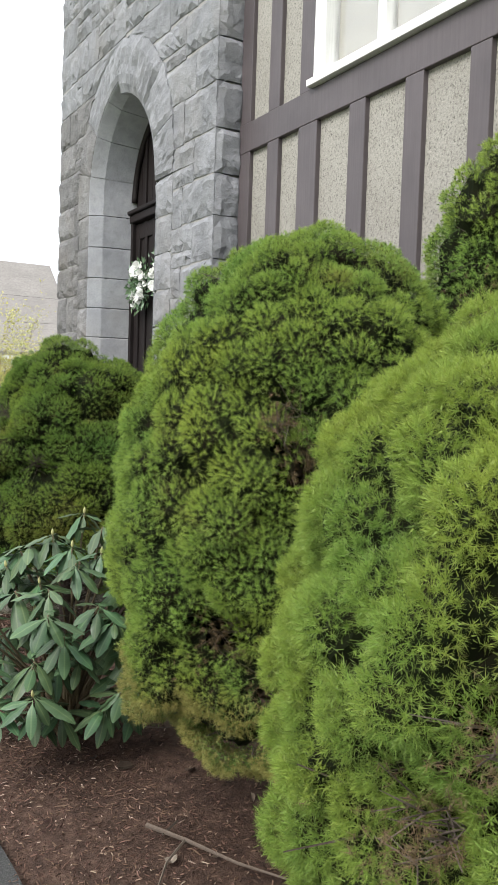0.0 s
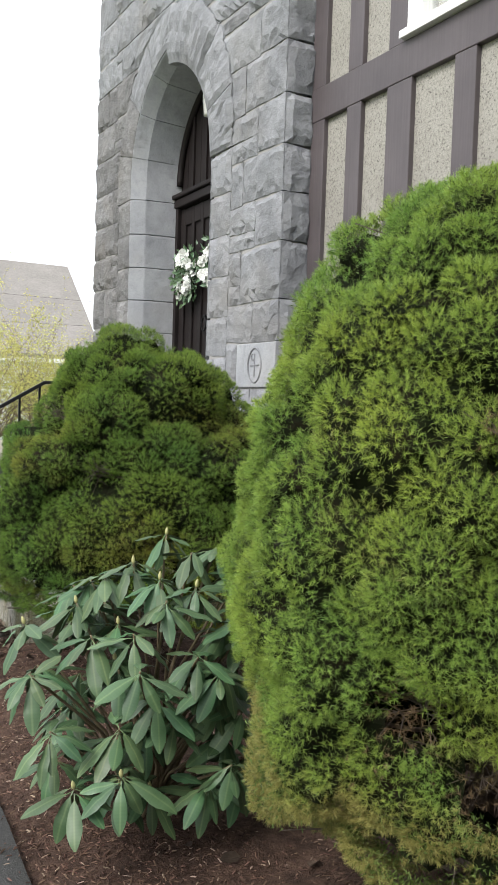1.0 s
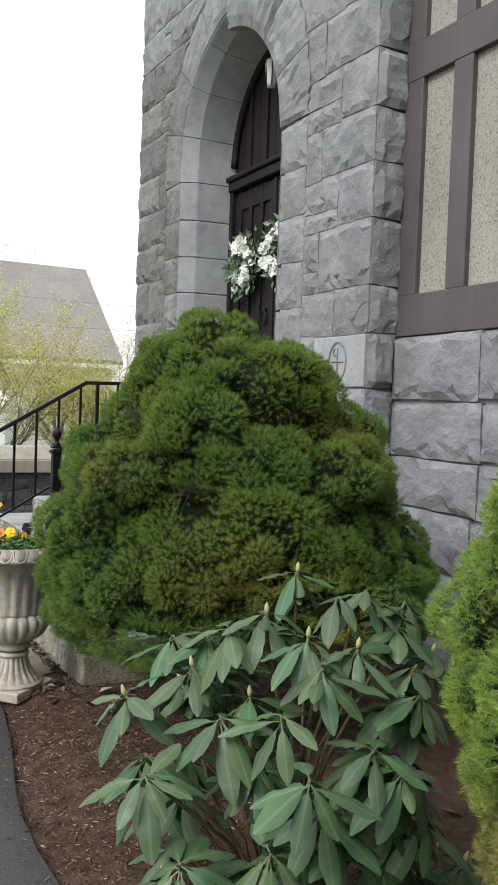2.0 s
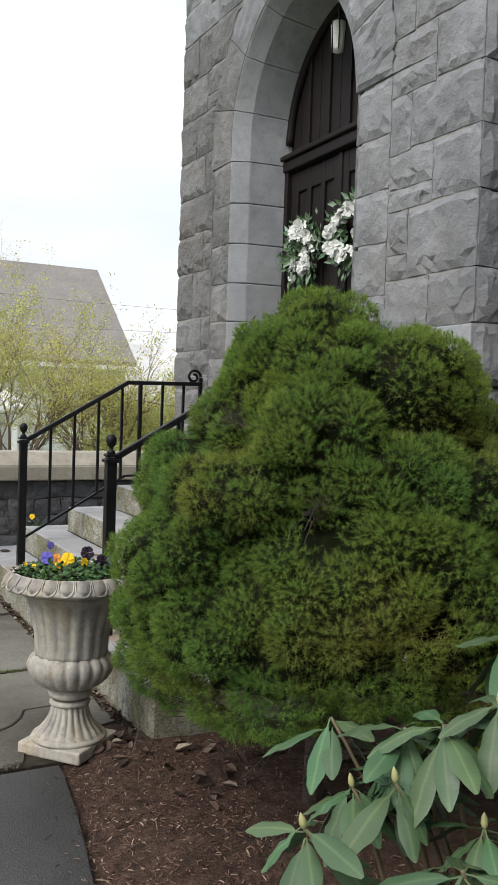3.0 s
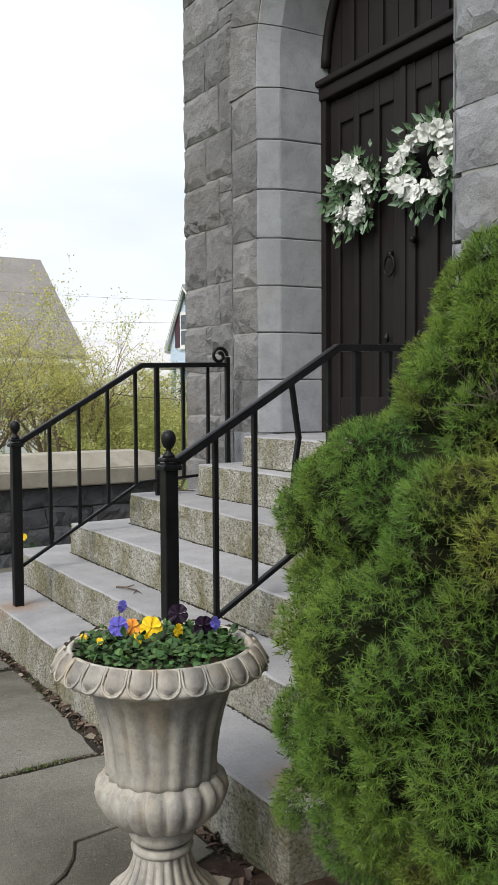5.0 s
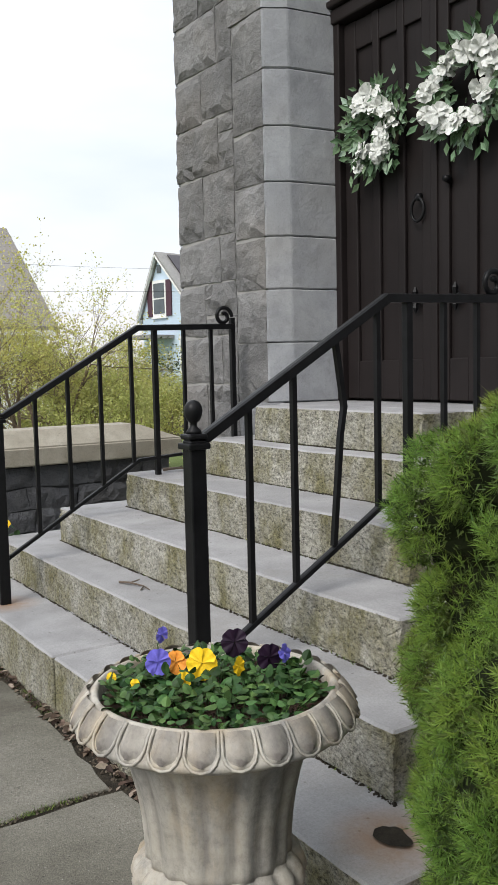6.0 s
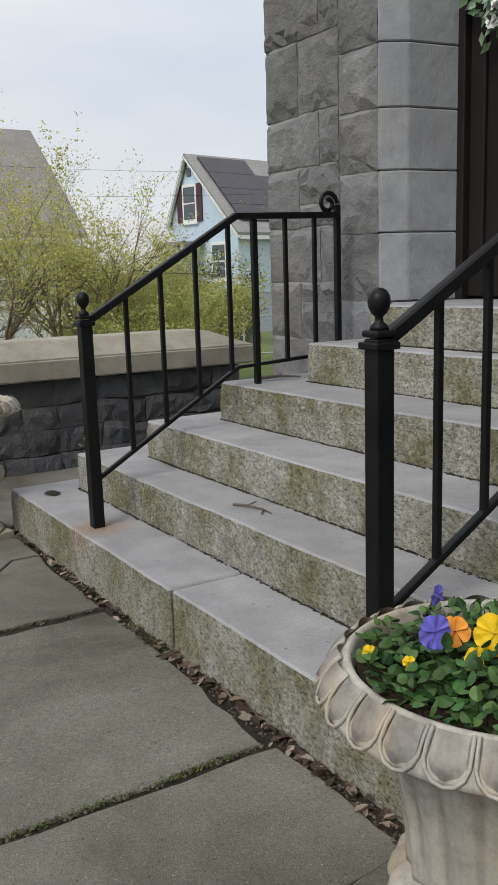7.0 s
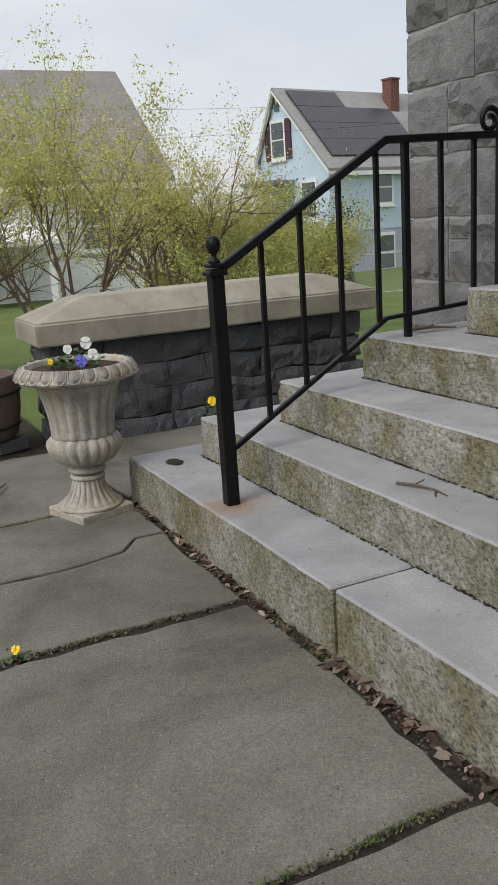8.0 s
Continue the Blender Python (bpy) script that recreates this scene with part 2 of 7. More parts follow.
# near-black colour that holds the shade inside the spruce crowns
M_SHADE_CORE = leafy("spruce_shade_core", [(0.3, (0.008, 0.011, 0.004)), (0.7, (0.014, 0.018, 0.006))], (0.020, 0.014, 0.009), 0.40, 0.9, 0.0, 14.0, 0.3, 0.1)
M_BARK = granite("grey_brown_bark", (0.075, 0.056, 0.045), (0.16, 0.13, 0.11), (0.10, 0.085, 0.07), 0.8, 90)


def rhodo_leaf():
    n = Nodes("rhododendron_leaf")
    c = n.ramp(n.noise(7, 3), [(0.3, (0.042, 0.086, 0.036)), (0.7, (0.072, 0.128, 0.052))])
    rib = n.ramp(n.calc("ABSOLUTE", n.axis(0)), [(0.0006, 1.0), (0.0022, 0.0)])
    c = n.mix(n.calc("MULTIPLY", rib, 0.45), c, (0.15, 0.21, 0.09))
    w = n.add("ShaderNodeTexWave")
    w.wave_type, w.bands_direction = "BANDS", "Y"
    n.link(n.co, w.inputs["Vector"])
    w.inputs["Scale"].default_value, w.inputs["Distortion"].default_value = 38.0, 1.5
    c = n.mix(0.05, c, w.outputs["Color"], "MULTIPLY")
    n.bump(w.outputs["Fac"], 0.08, 0.001)
    c = n.vary(c, 0.26, 0.03)
    return n.done(c, n.ramp(n.noise(30, 3), [(0.3, 0.38), (0.7, 0.55)]), 0, 0.45)


M_RHODO = rhodo_leaf()
M_BUD = Nodes("pale_green_bud").done((0.38, 0.36, 0.16), 0.6)
M_STEMGREEN = Nodes("brown_green_twig").done((0.13, 0.10, 0.055), 0.75)


def cast_stone():
    n = Nodes("cast_stone_urn")
    c = n.ramp(n.noise(6, 5, 0.6), [(0.3, (0.34, 0.315, 0.265)), (0.7, (0.46, 0.43, 0.375))])
    c = n.mix(n.ramp(n.noise(11, 6, 0.7, (1, 1, 0.18)), [(0.46, 0.0), (0.64, 0.75)]), c, (0.19, 0.183, 0.175))
    c = n.mix(n.ramp(n.noise(5, 5, 0.7, (1, 1, 0.4)), [(0.46, 0.0), (0.62, 0.75)]), c, (0.38, 0.305, 0.205))
    # grooves painted darker by pointiness, standing in for crease shade and grime
    crease_dark = n.ramp(n.add("ShaderNodeNewGeometry").outputs["Pointiness"], [(0.45, 0.9), (0.495, 0.0)])
    c = n.mix(crease_dark, c, (0.12, 0.105, 0.095))
    c = n.mix(0.5, c, n.ramp(n.noise(28, 5, 0.8), [(0.36, 0.55), (0.5, 1.0), (0.68, 1.3)]), "MULTIPLY")
    n.bump(n.noise(120, 4), 0.25, 0.003)
    return n.done(n.vary(c, 0.05), 0.75, 0, 0.35)


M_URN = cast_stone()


def painted_iron():
    n = Nodes("black_painted_iron")
    c = n.ramp(n.noise(20, 4), [(0.3, (0.005, 0.005, 0.0055)), (0.75, (0.011, 0.011, 0.012))])
    n.bump(n.noise(45, 4), 0.25, 0.002)
    return n.done(c, n.ramp(n.noise(12, 4), [(0.3, 0.32), (0.7, 0.48)]), 0, 0.18)


M_IRON = painted_iron()


def painted_wood(name, c1, c2, rough=0.45, grain=(40, 40, 1.6), spec=0.4):
    n = Nodes(name)
    c = n.ramp(n.noise(2.5, 5), [(0.3, c1), (0.7, c2)])
    c = n.mix(0.35, c, n.ramp(n.noise(1.5, 4, 0.6, grain), [(0.3, 0.7), (0.7, 1.15)]), "MULTIPLY")
    n.bump(n.noise(1.5, 4, 0.6, grain), 0.2, 0.003)
    return n.done(c, rough, 0, spec)


M_TIMBER = painted_wood("dark_brown_timber_paint", (0.075, 0.063, 0.066), (0.105, 0.088, 0.092))
M_DOOR = painted_wood("dark_brown_door_paint", (0.010, 0.0072, 0.0072), (0.017, 0.0128, 0.0125), 0.6, spec=0.22)
M_WHITE = painted_wood("white_window_paint", (0.74, 0.74, 0.72), (0.82, 0.82, 0.80), 0.4)


def pebbledash():
    n = Nodes("pebbledash_plaster")
    cell = n.cells(115)
    c = n.ramp(n.noise(1.4, 4), [(0.3, (0.27, 0.255, 0.225)), (0.7, (0.345, 0.33, 0.295))])
    c = n.mix(0.9, c, n.ramp(n.noise(85, 4, 0.8), [(0.36, 0.22), (0.44, 0.85), (0.6, 1.1), (0.75, 1.25)]), "MULTIPLY")
    n.bump(cell, 0.35, 0.004).bump(n.noise(70, 4), 0.4, 0.005)
    return n.done(c, 0.9, 0, 0.3)


M_PEBBLE = pebbledash()
M_COPING = granite("sandstone_coping", (0.255, 0.225, 0.18), (0.375, 0.34, 0.28), (0.185, 0.163, 0.13), 0.15, 240, 0.04)
M_RUBBLE = granite("dark_rubble_stone", (0.06, 0.063, 0.07), (0.125, 0.125, 0.13), (0.10, 0.085, 0.072), 0.9, 150, 0.2)
M_MORTAR_DARK = Nodes("dark_mortar").done((0.075, 0.074, 0.074), 0.95)


def lawn():
    n = Nodes("spring_lawn")
    c = n.ramp(n.noise(0.35, 6, 0.7), [(0.3, (0.085, 0.12, 0.032)), (0.7, (0.16, 0.20, 0.058))])
    c = n.mix(0.6, c, n.ramp(n.noise(35, 4), [(0.3, 0.6), (0.7, 1.25)]), "MULTIPLY")
    n.bump(n.noise(60, 4), 0.8, 0.03)
    return n.done(c, 0.9, 0, 0.2)


M_LAWN = lawn()


def plain(name, c, rough=0.6, metal=0.0, var=0.12, scale=8, spec=0.4):
    n = Nodes(name)
    d = tuple(v * (1 - var) for v in c)
    e = tuple(min(1, v * (1 + var)) for v in c)
    return n.done(n.ramp(n.noise(scale, 4), [(0.3, d), (0.7, e)]), rough, metal, spec)


M_GLASS_DARK = plain("window_glass", (0.10, 0.115, 0.13), 0.06, 0, 0.1, 2, 0.8)
M_BLIND = plain("cream_blind", (0.36, 0.35, 0.31), 0.8)


def clear_glass():
    n = Nodes("clear_window_glass")
    n.done((0.9, 0.93, 0.95), 0.03)
    tr = n.add("ShaderNodeBsdfTransparent")
    gl = n.add("ShaderNodeBsdfGlossy")
    gl.inputs["Roughness"].default_value = 0.03
    mx = n.add("ShaderNodeMixShader")
    mx.inputs[0].default_value = 0.10
    n.link(tr.outputs[0], mx.inputs[1])
    n.link(gl.outputs[0], mx.inputs[2])
    n.link(mx.outputs[0], n.out.inputs["Surface"])
    return n.m


M_CLEAR = clear_glass()
M_BRICK = plain("red_brick", (0.16, 0.075, 0.06), 0.85, 0, 0.3, 14)
M_SOLAR = plain("solar_panel", (0.045, 0.038, 0.045), 0.35, 0, 0.2, 3)
M_WHITE_PETAL = island_mat("white_petals", [(0.0, (0.54, 0.56, 0.52)), (1.0, (0.76, 0.76, 0.73))], 0.6, 0.0, 0.08)
M_WREATH_LEAF = island_mat("wreath_leaves", [(0.0, (0.06, 0.12, 0.05)), (0.6, (0.14, 0.22, 0.12)), (1.0, (0.26, 0.34, 0.27))], 0.6, 0.02, 0.2)
M_PANSY_LEAF = island_mat("pansy_leaves", [(0.0, (0.018, 0.048, 0.013)), (1.0, (0.065, 0.13, 0.035))], 0.55, 0.02, 0.2)
M_YELLOW = island_mat("yellow_petal", [(0.0, (0.80, 0.48, 0.01)), (1.0, (0.85, 0.58, 0.02))], 0.6, 0.0, 0.06)
M_ORANGE = island_mat("orange_petal", [(0.0, (0.75, 0.24, 0.03)), (1.0, (0.80, 0.34, 0.05))], 0.6, 0.0, 0.08)
M_VIOLET = island_mat("violet_petal", [(0.0, (0.10, 0.085, 0.48)), (1.0, (0.19, 0.17, 0.62))], 0.6, 0.0, 0.08)
M_MAROON = island_mat("dark_maroon_petal", [(0.0, (0.006, 0.003, 0.007)), (1.0, (0.022, 0.007, 0.026))], 0.55, 0.0, 0.15)
M_BUDLEAF = leafy("spring_bud_leaves", [(0.3, (0.47, 0.47, 0.15)), (0.7, (0.60, 0.53, 0.17))], (0.42, 0.48, 0.15), 0.45, 0.6, 0.35, 0.6)
M_GREENLEAF = leafy("spring_leaves", [(0.3, (0.34, 0.38, 0.12)), (0.7, (0.48, 0.46, 0.15))], (0.48, 0.39, 0.13), 0.42, 0.6, 0.35, 0.6)
M_FARLEAF = leafy("dark_evergreen_leaves", [(0.3, (0.03, 0.05, 0.02)), (0.7, (0.07, 0.095, 0.035))], (0.09, 0.08, 0.04), 0.4, 0.6, 0.2, 0.6)
M_GALV = plain("galvanised_steel", (0.42, 0.43, 0.43), 0.5, 0.6)


def siding(name, c, pitch):
    n = Nodes(name)
    w = n.calc("FRACT", n.calc("DIVIDE", n.axis(2), pitch))
    base = n.ramp(n.noise(0.8, 4), [(0.3, tuple(v * 0.92 for v in c)), (0.7, c)])
    n.bump(w, 1.0, 0.02)
    return n.done(base, 0.6, 0, 0.3)


M_BLUE = siding("pale_blue_clapboard", (0.60, 0.72, 0.85), 0.13)
M_WHITESIDE = siding("white_clapboard", (0.87, 0.87, 0.86), 0.13)
M_FOUNDATION = plain("grey_painted_foundation", (0.38, 0.40, 0.45), 0.8)


def shingles(name, c):
    n = Nodes(name)
    base = n.mix(0.7, n.ramp(n.noise(1.0, 4), [(0.3, tuple(v * 0.8 for v in c)), (0.7, c)]), n.ramp(n.noise(3.0, 3, 0.7, (4, 4, 9)), [(0.3, 0.7), (0.7, 1.25)]), "MULTIPLY")
    n.bump(n.calc("FRACT", n.calc("MULTIPLY", n.axis(2), 9.0)), 0.8, 0.02)
    return n.done(base, 0.9, 0, 0.2)


M_ROOF = shingles("brown_grey_shingles", (0.27, 0.25, 0.23))
M_ROOF_GREY = shingles("grey_shingles", (0.34, 0.33, 0.32))
# haze is painted in: pale grey in place of a woodland colour
M_HILL = plain("haze_grey_far_woods", (0.55, 0.54, 0.54), 1.0, 0, 0.15, 0.05, 0.0)

# ---- building helpers ----
rng = random.Random(7)


def mesh_of(name, verts, faces, mat=None, smooth=False):
    me = bpy.data.meshes.new(name)
    me.from_pydata([tuple(v) for v in verts], [], [tuple(f) for f in faces])
    if mat:
        me.materials.append(mat)
    if smooth:
        me.polygons.foreach_set("use_smooth", [True] * len(me.polygons))
    me.update()
    return me


def put(name, me, parent=None, label="", m=None):
    ob = new(name, me)
    if parent:
        ob.parent = parent
    if m is not None:
        ob.matrix_basis = m
    if label:
        tagged(ob, label)
    return ob


def part(name, bm, material, parent, label="", smooth=False):
    """Link a bmesh as one mesh object under a thing or a part."""
    me = bpy.data.meshes.new(name)
    bmesh.ops.recalc_face_normals(bm, faces=bm.faces)
    for f in bm.faces:
        f.smooth = smooth
    bm.to_mesh(me)
    bm.free()
    me.materials.append(material)
    return put(name, me, parent, label)


def thing(name, label, category, place=(0, 0, 0), turn=0.0, group="", kind=""):
    ob = new(name)
    ob.empty_display_size = 0.1
    ob.matrix_basis = pose(*place, 0, 0, turn)
    return tagged(ob, label, category, group, kind)


def add_box(bm, lo, hi, bevel=0.0, m=None):
    r = bmesh.ops.create_cube(bm, size=1.0)
    vs = r["verts"]
    for v in vs:
        v.co = Vector([lo[i] + (v.co[i] + 0.5) * (hi[i] - lo[i]) for i in range(3)])
    if bevel:
        es = list({e for v in vs for e in v.link_edges})
        r2 = bmesh.ops.bevel(bm, geom=es, offset=bevel, segments=2, affect="EDGES", profile=0.5)
        vs = r2["verts"]
    if m is not None:
        bmesh.ops.transform(bm, matrix=m, verts=list({v for v in vs if v.is_valid}))
    return bm


def box(name, lo, hi, mat, parent, bevel=0.0, label="", m=None):
    return part(name, add_box(bmesh.new(), lo, hi, bevel, m), mat, parent, label)


def prism(bm, outline, axis, a, b):
    """A closed prism: a 2D outline carried along an axis from a to b."""
    def at(p, d):
        return (d, p[0], p[1]) if axis == 0 else (p[0], d, p[1]) if axis == 1 else (p[0], p[1], d)
    v0 = [bm.verts.new(at(p, a)) for p in outline]
    v1 = [bm.verts.new(at(p, b)) for p in outline]
    n = len(outline)
    bm.faces.new(v0)
    bm.faces.new(v1[::-1])
    for i in range(n):
        bm.faces.new((v0[i], v1[i], v1[(i + 1) % n], v0[(i + 1) % n]))
    return bm


def tube_data(points, radii, sides=6):
    """Vertices and faces of a tapered tube along a path."""
    pts = [Vector(p) for p in points]
    V, F = [], []
    ref = Vector((0.31, 0.17, 0.93)).normalized()
    for i, p in enumerate(pts):
        d = (pts[min(i + 1, len(pts) - 1)] - pts[max(i - 1, 0)])
        d = d.normalized() if d.length > 1e-9 else Vector((0, 0, 1))
        a = d.cross(ref)
        a = a.normalized() if a.length > 1e-3 else d.orthogonal().normalized()
        b = d.cross(a)
        for k in range(sides):
            t = 2 * math.pi * k / sides
            V.append(p + (a * math.cos(t) + b * math.sin(t)) * radii[i])
    for i in range(len(pts) - 1):
        for k in range(sides):
            F.append((i * sides + k, i * sides + (k + 1) % sides, (i + 1) * sides + (k + 1) % sides, (i + 1) * sides + k))
    F.append(tuple(range(sides))[::-1])
    F.append(tuple(range((len(pts) - 1) * sides, len(pts) * sides)))
    return V, F


class Pile:
    """Gathers many small pieces into one mesh."""

    def __init__(self):
        self.V, self.F = [], []

    def add(self, V, F):
        o = len(self.V)
        self.V += [tuple(v) for v in V]
        self.F += [tuple(i + o for i in f) for f in F]

    def tube(self, points, radii, sides=5):
        self.add(*tube_data(points, radii, sides))

    def mesh(self, name, mat, smooth=False):
        return mesh_of(name, self.V, self.F, mat, smooth)


def lathe(profile, sides, wobble=None, mat=None, name="turned"):
    """A turned body; wobble(i, a) scales the radius of ring i at angle a."""
    V, F = [], []
    for i, (r, z) in enumerate(profile):
        for k in range(sides):
            a = 2 * math.pi * k / sides
            rr = r * (wobble(i, a) if wobble else 1.0)
            V.append((rr * math.cos(a), rr * math.sin(a), z))
    n = len(profile)
    for i in range(n - 1):
        for k in range(sides):
            F.append((i * sides + k, i * sides + (k + 1) % sides, (i + 1) * sides + (k + 1) % sides, (i + 1) * sides + k))
    F.append(tuple(range(sides))[::-1])
    F.append(tuple(range((n - 1) * sides, n * sides)))
    return mesh_of(name, V, F, mat, True)


# ---- the plan ----
TX, TY0, TY1 = 3.175, 5.765, 9.30       # tower: face, near and far corners
WX = 3.396                              # half-timbered wall
YC = 7.56                               # middle of the doorway
Z_SPRING, Z_TOP = 3.28, 7.4
HW_OUT, HW_IN, HW_DOOR = 0.80, 0.735, 0.69
RISE = 0.833
HW_NEAR = 0.785                         # the near jamb; its arch stones hang lower
R_IN = (HW_IN ** 2 + RISE ** 2) / (2 * HW_IN)
ARC_C = R_IN - HW_IN                    # the arc's centre lies this far past the middle
X_OUT, X_IN, X_DOOR = TX, 3.29, 3.56


def arch_half(z, hw):
    """Half the width of the pointed opening at height z, for a ring whose jamb is hw from the middle."""
    if z <= Z_SPRING:
        return hw
    r = R_IN + hw - HW_IN
    d = r * r - (z - Z_SPRING) ** 2
    return max(0.0, math.sqrt(d) - ARC_C) if d > 0 else 0.0


def arch_angle(hw):
    return math.acos(ARC_C / (R_IN + hw - HW_IN))


# ---- ground ----
def ground_height(x, y):
    far = min(1.0, max(0.0, (y - 11.5) / 12.0))
    side = min(1.0, max(0.0, (-x - 6.0) / 20.0))
    far = max(far * far * (3 - 2 * far), 0)
    return -0.06 - 0.85 * far - 0.2 * side


gx = [-900, -300, -100, -40, -20, -10, -6, -3, 0, 1.5, 3, 5, 8, 12, 20, 40, 100, 300, 900]
gy = [-900, -300, -100, -40, -20, -10, -5, 0, 5, 9, 11.5, 12.5, 14, 16, 18, 20, 22, 24, 30, 45, 80, 150, 300, 900]
GV = [(x, y, ground_height(x, y)) for y in gy for x in gx]
GF = [(j * len(gx) + i, j * len(gx) + i + 1, (j + 1) * len(gx) + i + 1, (j + 1) * len(gx) + i) for j in range(len(gy) - 1) for i in range(len(gx) - 1)]
ground = put("ground", mesh_of("ground", GV, GF, M_LAWN, True))
tagged(ground, "spring lawn running past the church to the houses", "lawn", kind="structure")


def path_edge(y):
    """Edge of the asphalt against the planting bed."""
    if y < 4.6:
        return 1.10 + 0.012 * (y - 2.8) + 0.012 * math.sin(5 * y)
    return 1.13 + 0.16 * min(1.0, (y - 4.6) / 1.15) ** 1.5 + 0.012 * math.sin(5 * y)


ys = [-6 + 0.1 * i for i in range(119)]
AV, AF = [], []
for y in ys:
    AV += [(-2.4, y, -0.004), (0.0, y, 0.0), (path_edge(y), y, -0.004), (path_edge(y) + 0.015, y, -0.05)]
for i in range(len(ys) - 1):
    for k in range(3):
        AF.append((4 * i + k, 4 * i + k + 1, 4 * i + k + 5, 4 * i + k + 4))
path = put("asphalt_path", mesh_of("asphalt_path", AV, AF, M_ASPHALT, True))
tagged(path, "dark grey asphalt path beside the planting bed", "path", kind="structure")


def bed_height(x, y):
    edge = min(1.0, max(0.0, (x - path_edge(min(y, 5.75))) / 0.25))
    return -0.03 + 0.045 * edge + 0.03 * noise.noise((x * 2.1, y * 2.1, 3.0)) * edge + 0.012 * noise.noise((x * 9, y * 9, 1.0))


nx, ny = 48, 190
BV, BF = [], []
for j in range(ny + 1):
    y = -3.5 + (9.6) * j / ny
    x0 = path_edge(min(y, 5.8)) - 0.02
    for i in range(nx + 1):
        x = x0 + (3.4 - x0) * i / nx
        BV.append((x, y, bed_height(x, y)))
for j in range(ny):
    for i in range(nx):
        o = j * (nx + 1) + i
        BF.append((o, o + 1, o + nx + 2, o + nx + 1))
bed = put("planting_bed", mesh_of("planting_bed", BV, BF, M_SOIL, True))
tagged(bed, "bark-mulched planting bed along the church wall", "planting bed", kind="structure")

# joint filling under the paving
box("joint_bedding", (-2.4, 5.84, -0.3), (4.2, 10.72, -0.009), M_DIRT_SHADE, None)
tagged(bpy.data.objects["joint_bedding"], "dark dirt in the joints under the paving", "soil", kind="structure")


# ---- masonry ----
def rock_stone(yl, yr, z0, z1, face, seed, bulge=0.019, gap=0.003, depth=0.07, swap=None, nu=0, nv=0):
    """One rock-faced stone between yl(z) and yr(z). swap maps (out, along, up) to the world."""
    r = random.Random(seed)
    z0, z1 = z0 + gap, z1 - gap
    w = yr((z0 + z1) / 2) - yl((z0 + z1) / 2)
    nu = nu or max(3, min(12, int(w / 0.042)))
    nv = nv or max(3, min(8, int((z1 - z0) / 0.042)))
    tilt_u, tilt_v = r.uniform(-0.3, 0.3) * bulge, r.uniform(-0.2, 0.4) * bulge
    base = bulge * r.uniform(0.5, 1.2)
    chips = [r.random() < (0.36 if q else 0.0) for q in range(40)]
    V, F = [], []
    for j in range(nv + 1):
        v = j / nv
        z = z0 + (z1 - z0) * v
        a, b = yl(z) + gap, yr(z) - gap
        for i in range(nu + 1):
            u = i / nu
            edge = min(u, 1 - u, v, 1 - v)
            jit = 0 if edge == 0 else 1
            d = 0.0 if edge == 0 else base + tilt_u * (u - 0.5) * 2 + tilt_v * (v - 0.5) * 2 + r.gauss(0, 0.065 * bulge) + 0.45 * bulge * noise.noise((u * w * 9 + seed, v * 3.1, seed * 0.37))
            if jit and ((j == 1 and chips[i % 40]) or (j == nv - 1 and chips[(i + 20) % 40] and chips[i % 17])):
                d *= r.uniform(0.0, 0.4)
            if edge == 0:
                d = r.uniform(-0.004, 0.004)
            y = a + (b - a) * (u + jit * r.uniform(-0.28, 0.28) / nu)
            if edge == 0 and 0 < i < nu:
                z += r.uniform(-0.005, 0.003) * (1 if j else -1)
            if edge == 0 and 0 < j < nv:
                y += r.uniform(-0.005, 0.002) * (1 if i else -1)
            V.append((-d, y, z + jit * r.uniform(-0.28, 0.28) * (z1 - z0) / nv))
    n = len(V)
    ring = [i for i in range(nu + 1)] + [j * (nu + 1) + nu for j in range(1, nv + 1)] + [nv * (nu + 1) + i for i in range(nu - 1, -1, -1)] + [j * (nu + 1) for j in range(nv - 1, 0, -1)]
    V += [(depth, V[k][1], V[k][2]) for k in ring]
    for j in range(nv):
        for i in range(nu):
            o = j * (nu + 1) + i
            q = (o, o + nu + 1, o + nu + 2, o + 1)
            if r.random() < 0.5:
                F += [(q[0], q[1], q[2]), (q[0], q[2], q[3])]
            else:
                F += [(q[0], q[1], q[3]), (q[1], q[2], q[3])]
    for k in range(len(ring)):
        k2 = (k + 1) % len(ring)
        F.append((ring[k], ring[k2], n + k2, n + k))
    if swap:
        V = [swap(*p) for p in V]
    else:
        V = [(face + p[0], p[1], p[2]) for p in V]
    return mesh_of("stone", V, F, M_ASHLAR)


def const(v):
    return lambda z: v


tower = thing("church_tower", "grey rock-faced granite church tower with a pointed doorway", "church tower", kind="structure")
# core of the tower's front wall, cut through by the doorway
bm = bmesh.new()
XB0, XB1 = TX + 0.006, TX + 0.55
prism(bm, [(TY0 + 0.03, -0.3), (YC - HW_OUT - 0.03, -0.3), (YC - HW_OUT - 0.03, Z_TOP), (TY0 + 0.03, Z_TOP)], 0, XB0, XB1)
prism(bm, [(YC + HW_OUT + 0.03, -0.3), (TY1 - 0.03, -0.3), (TY1 - 0.03, Z_TOP), (YC + HW_OUT + 0.03, Z_TOP)], 0, XB0, XB1)
SEG = 44
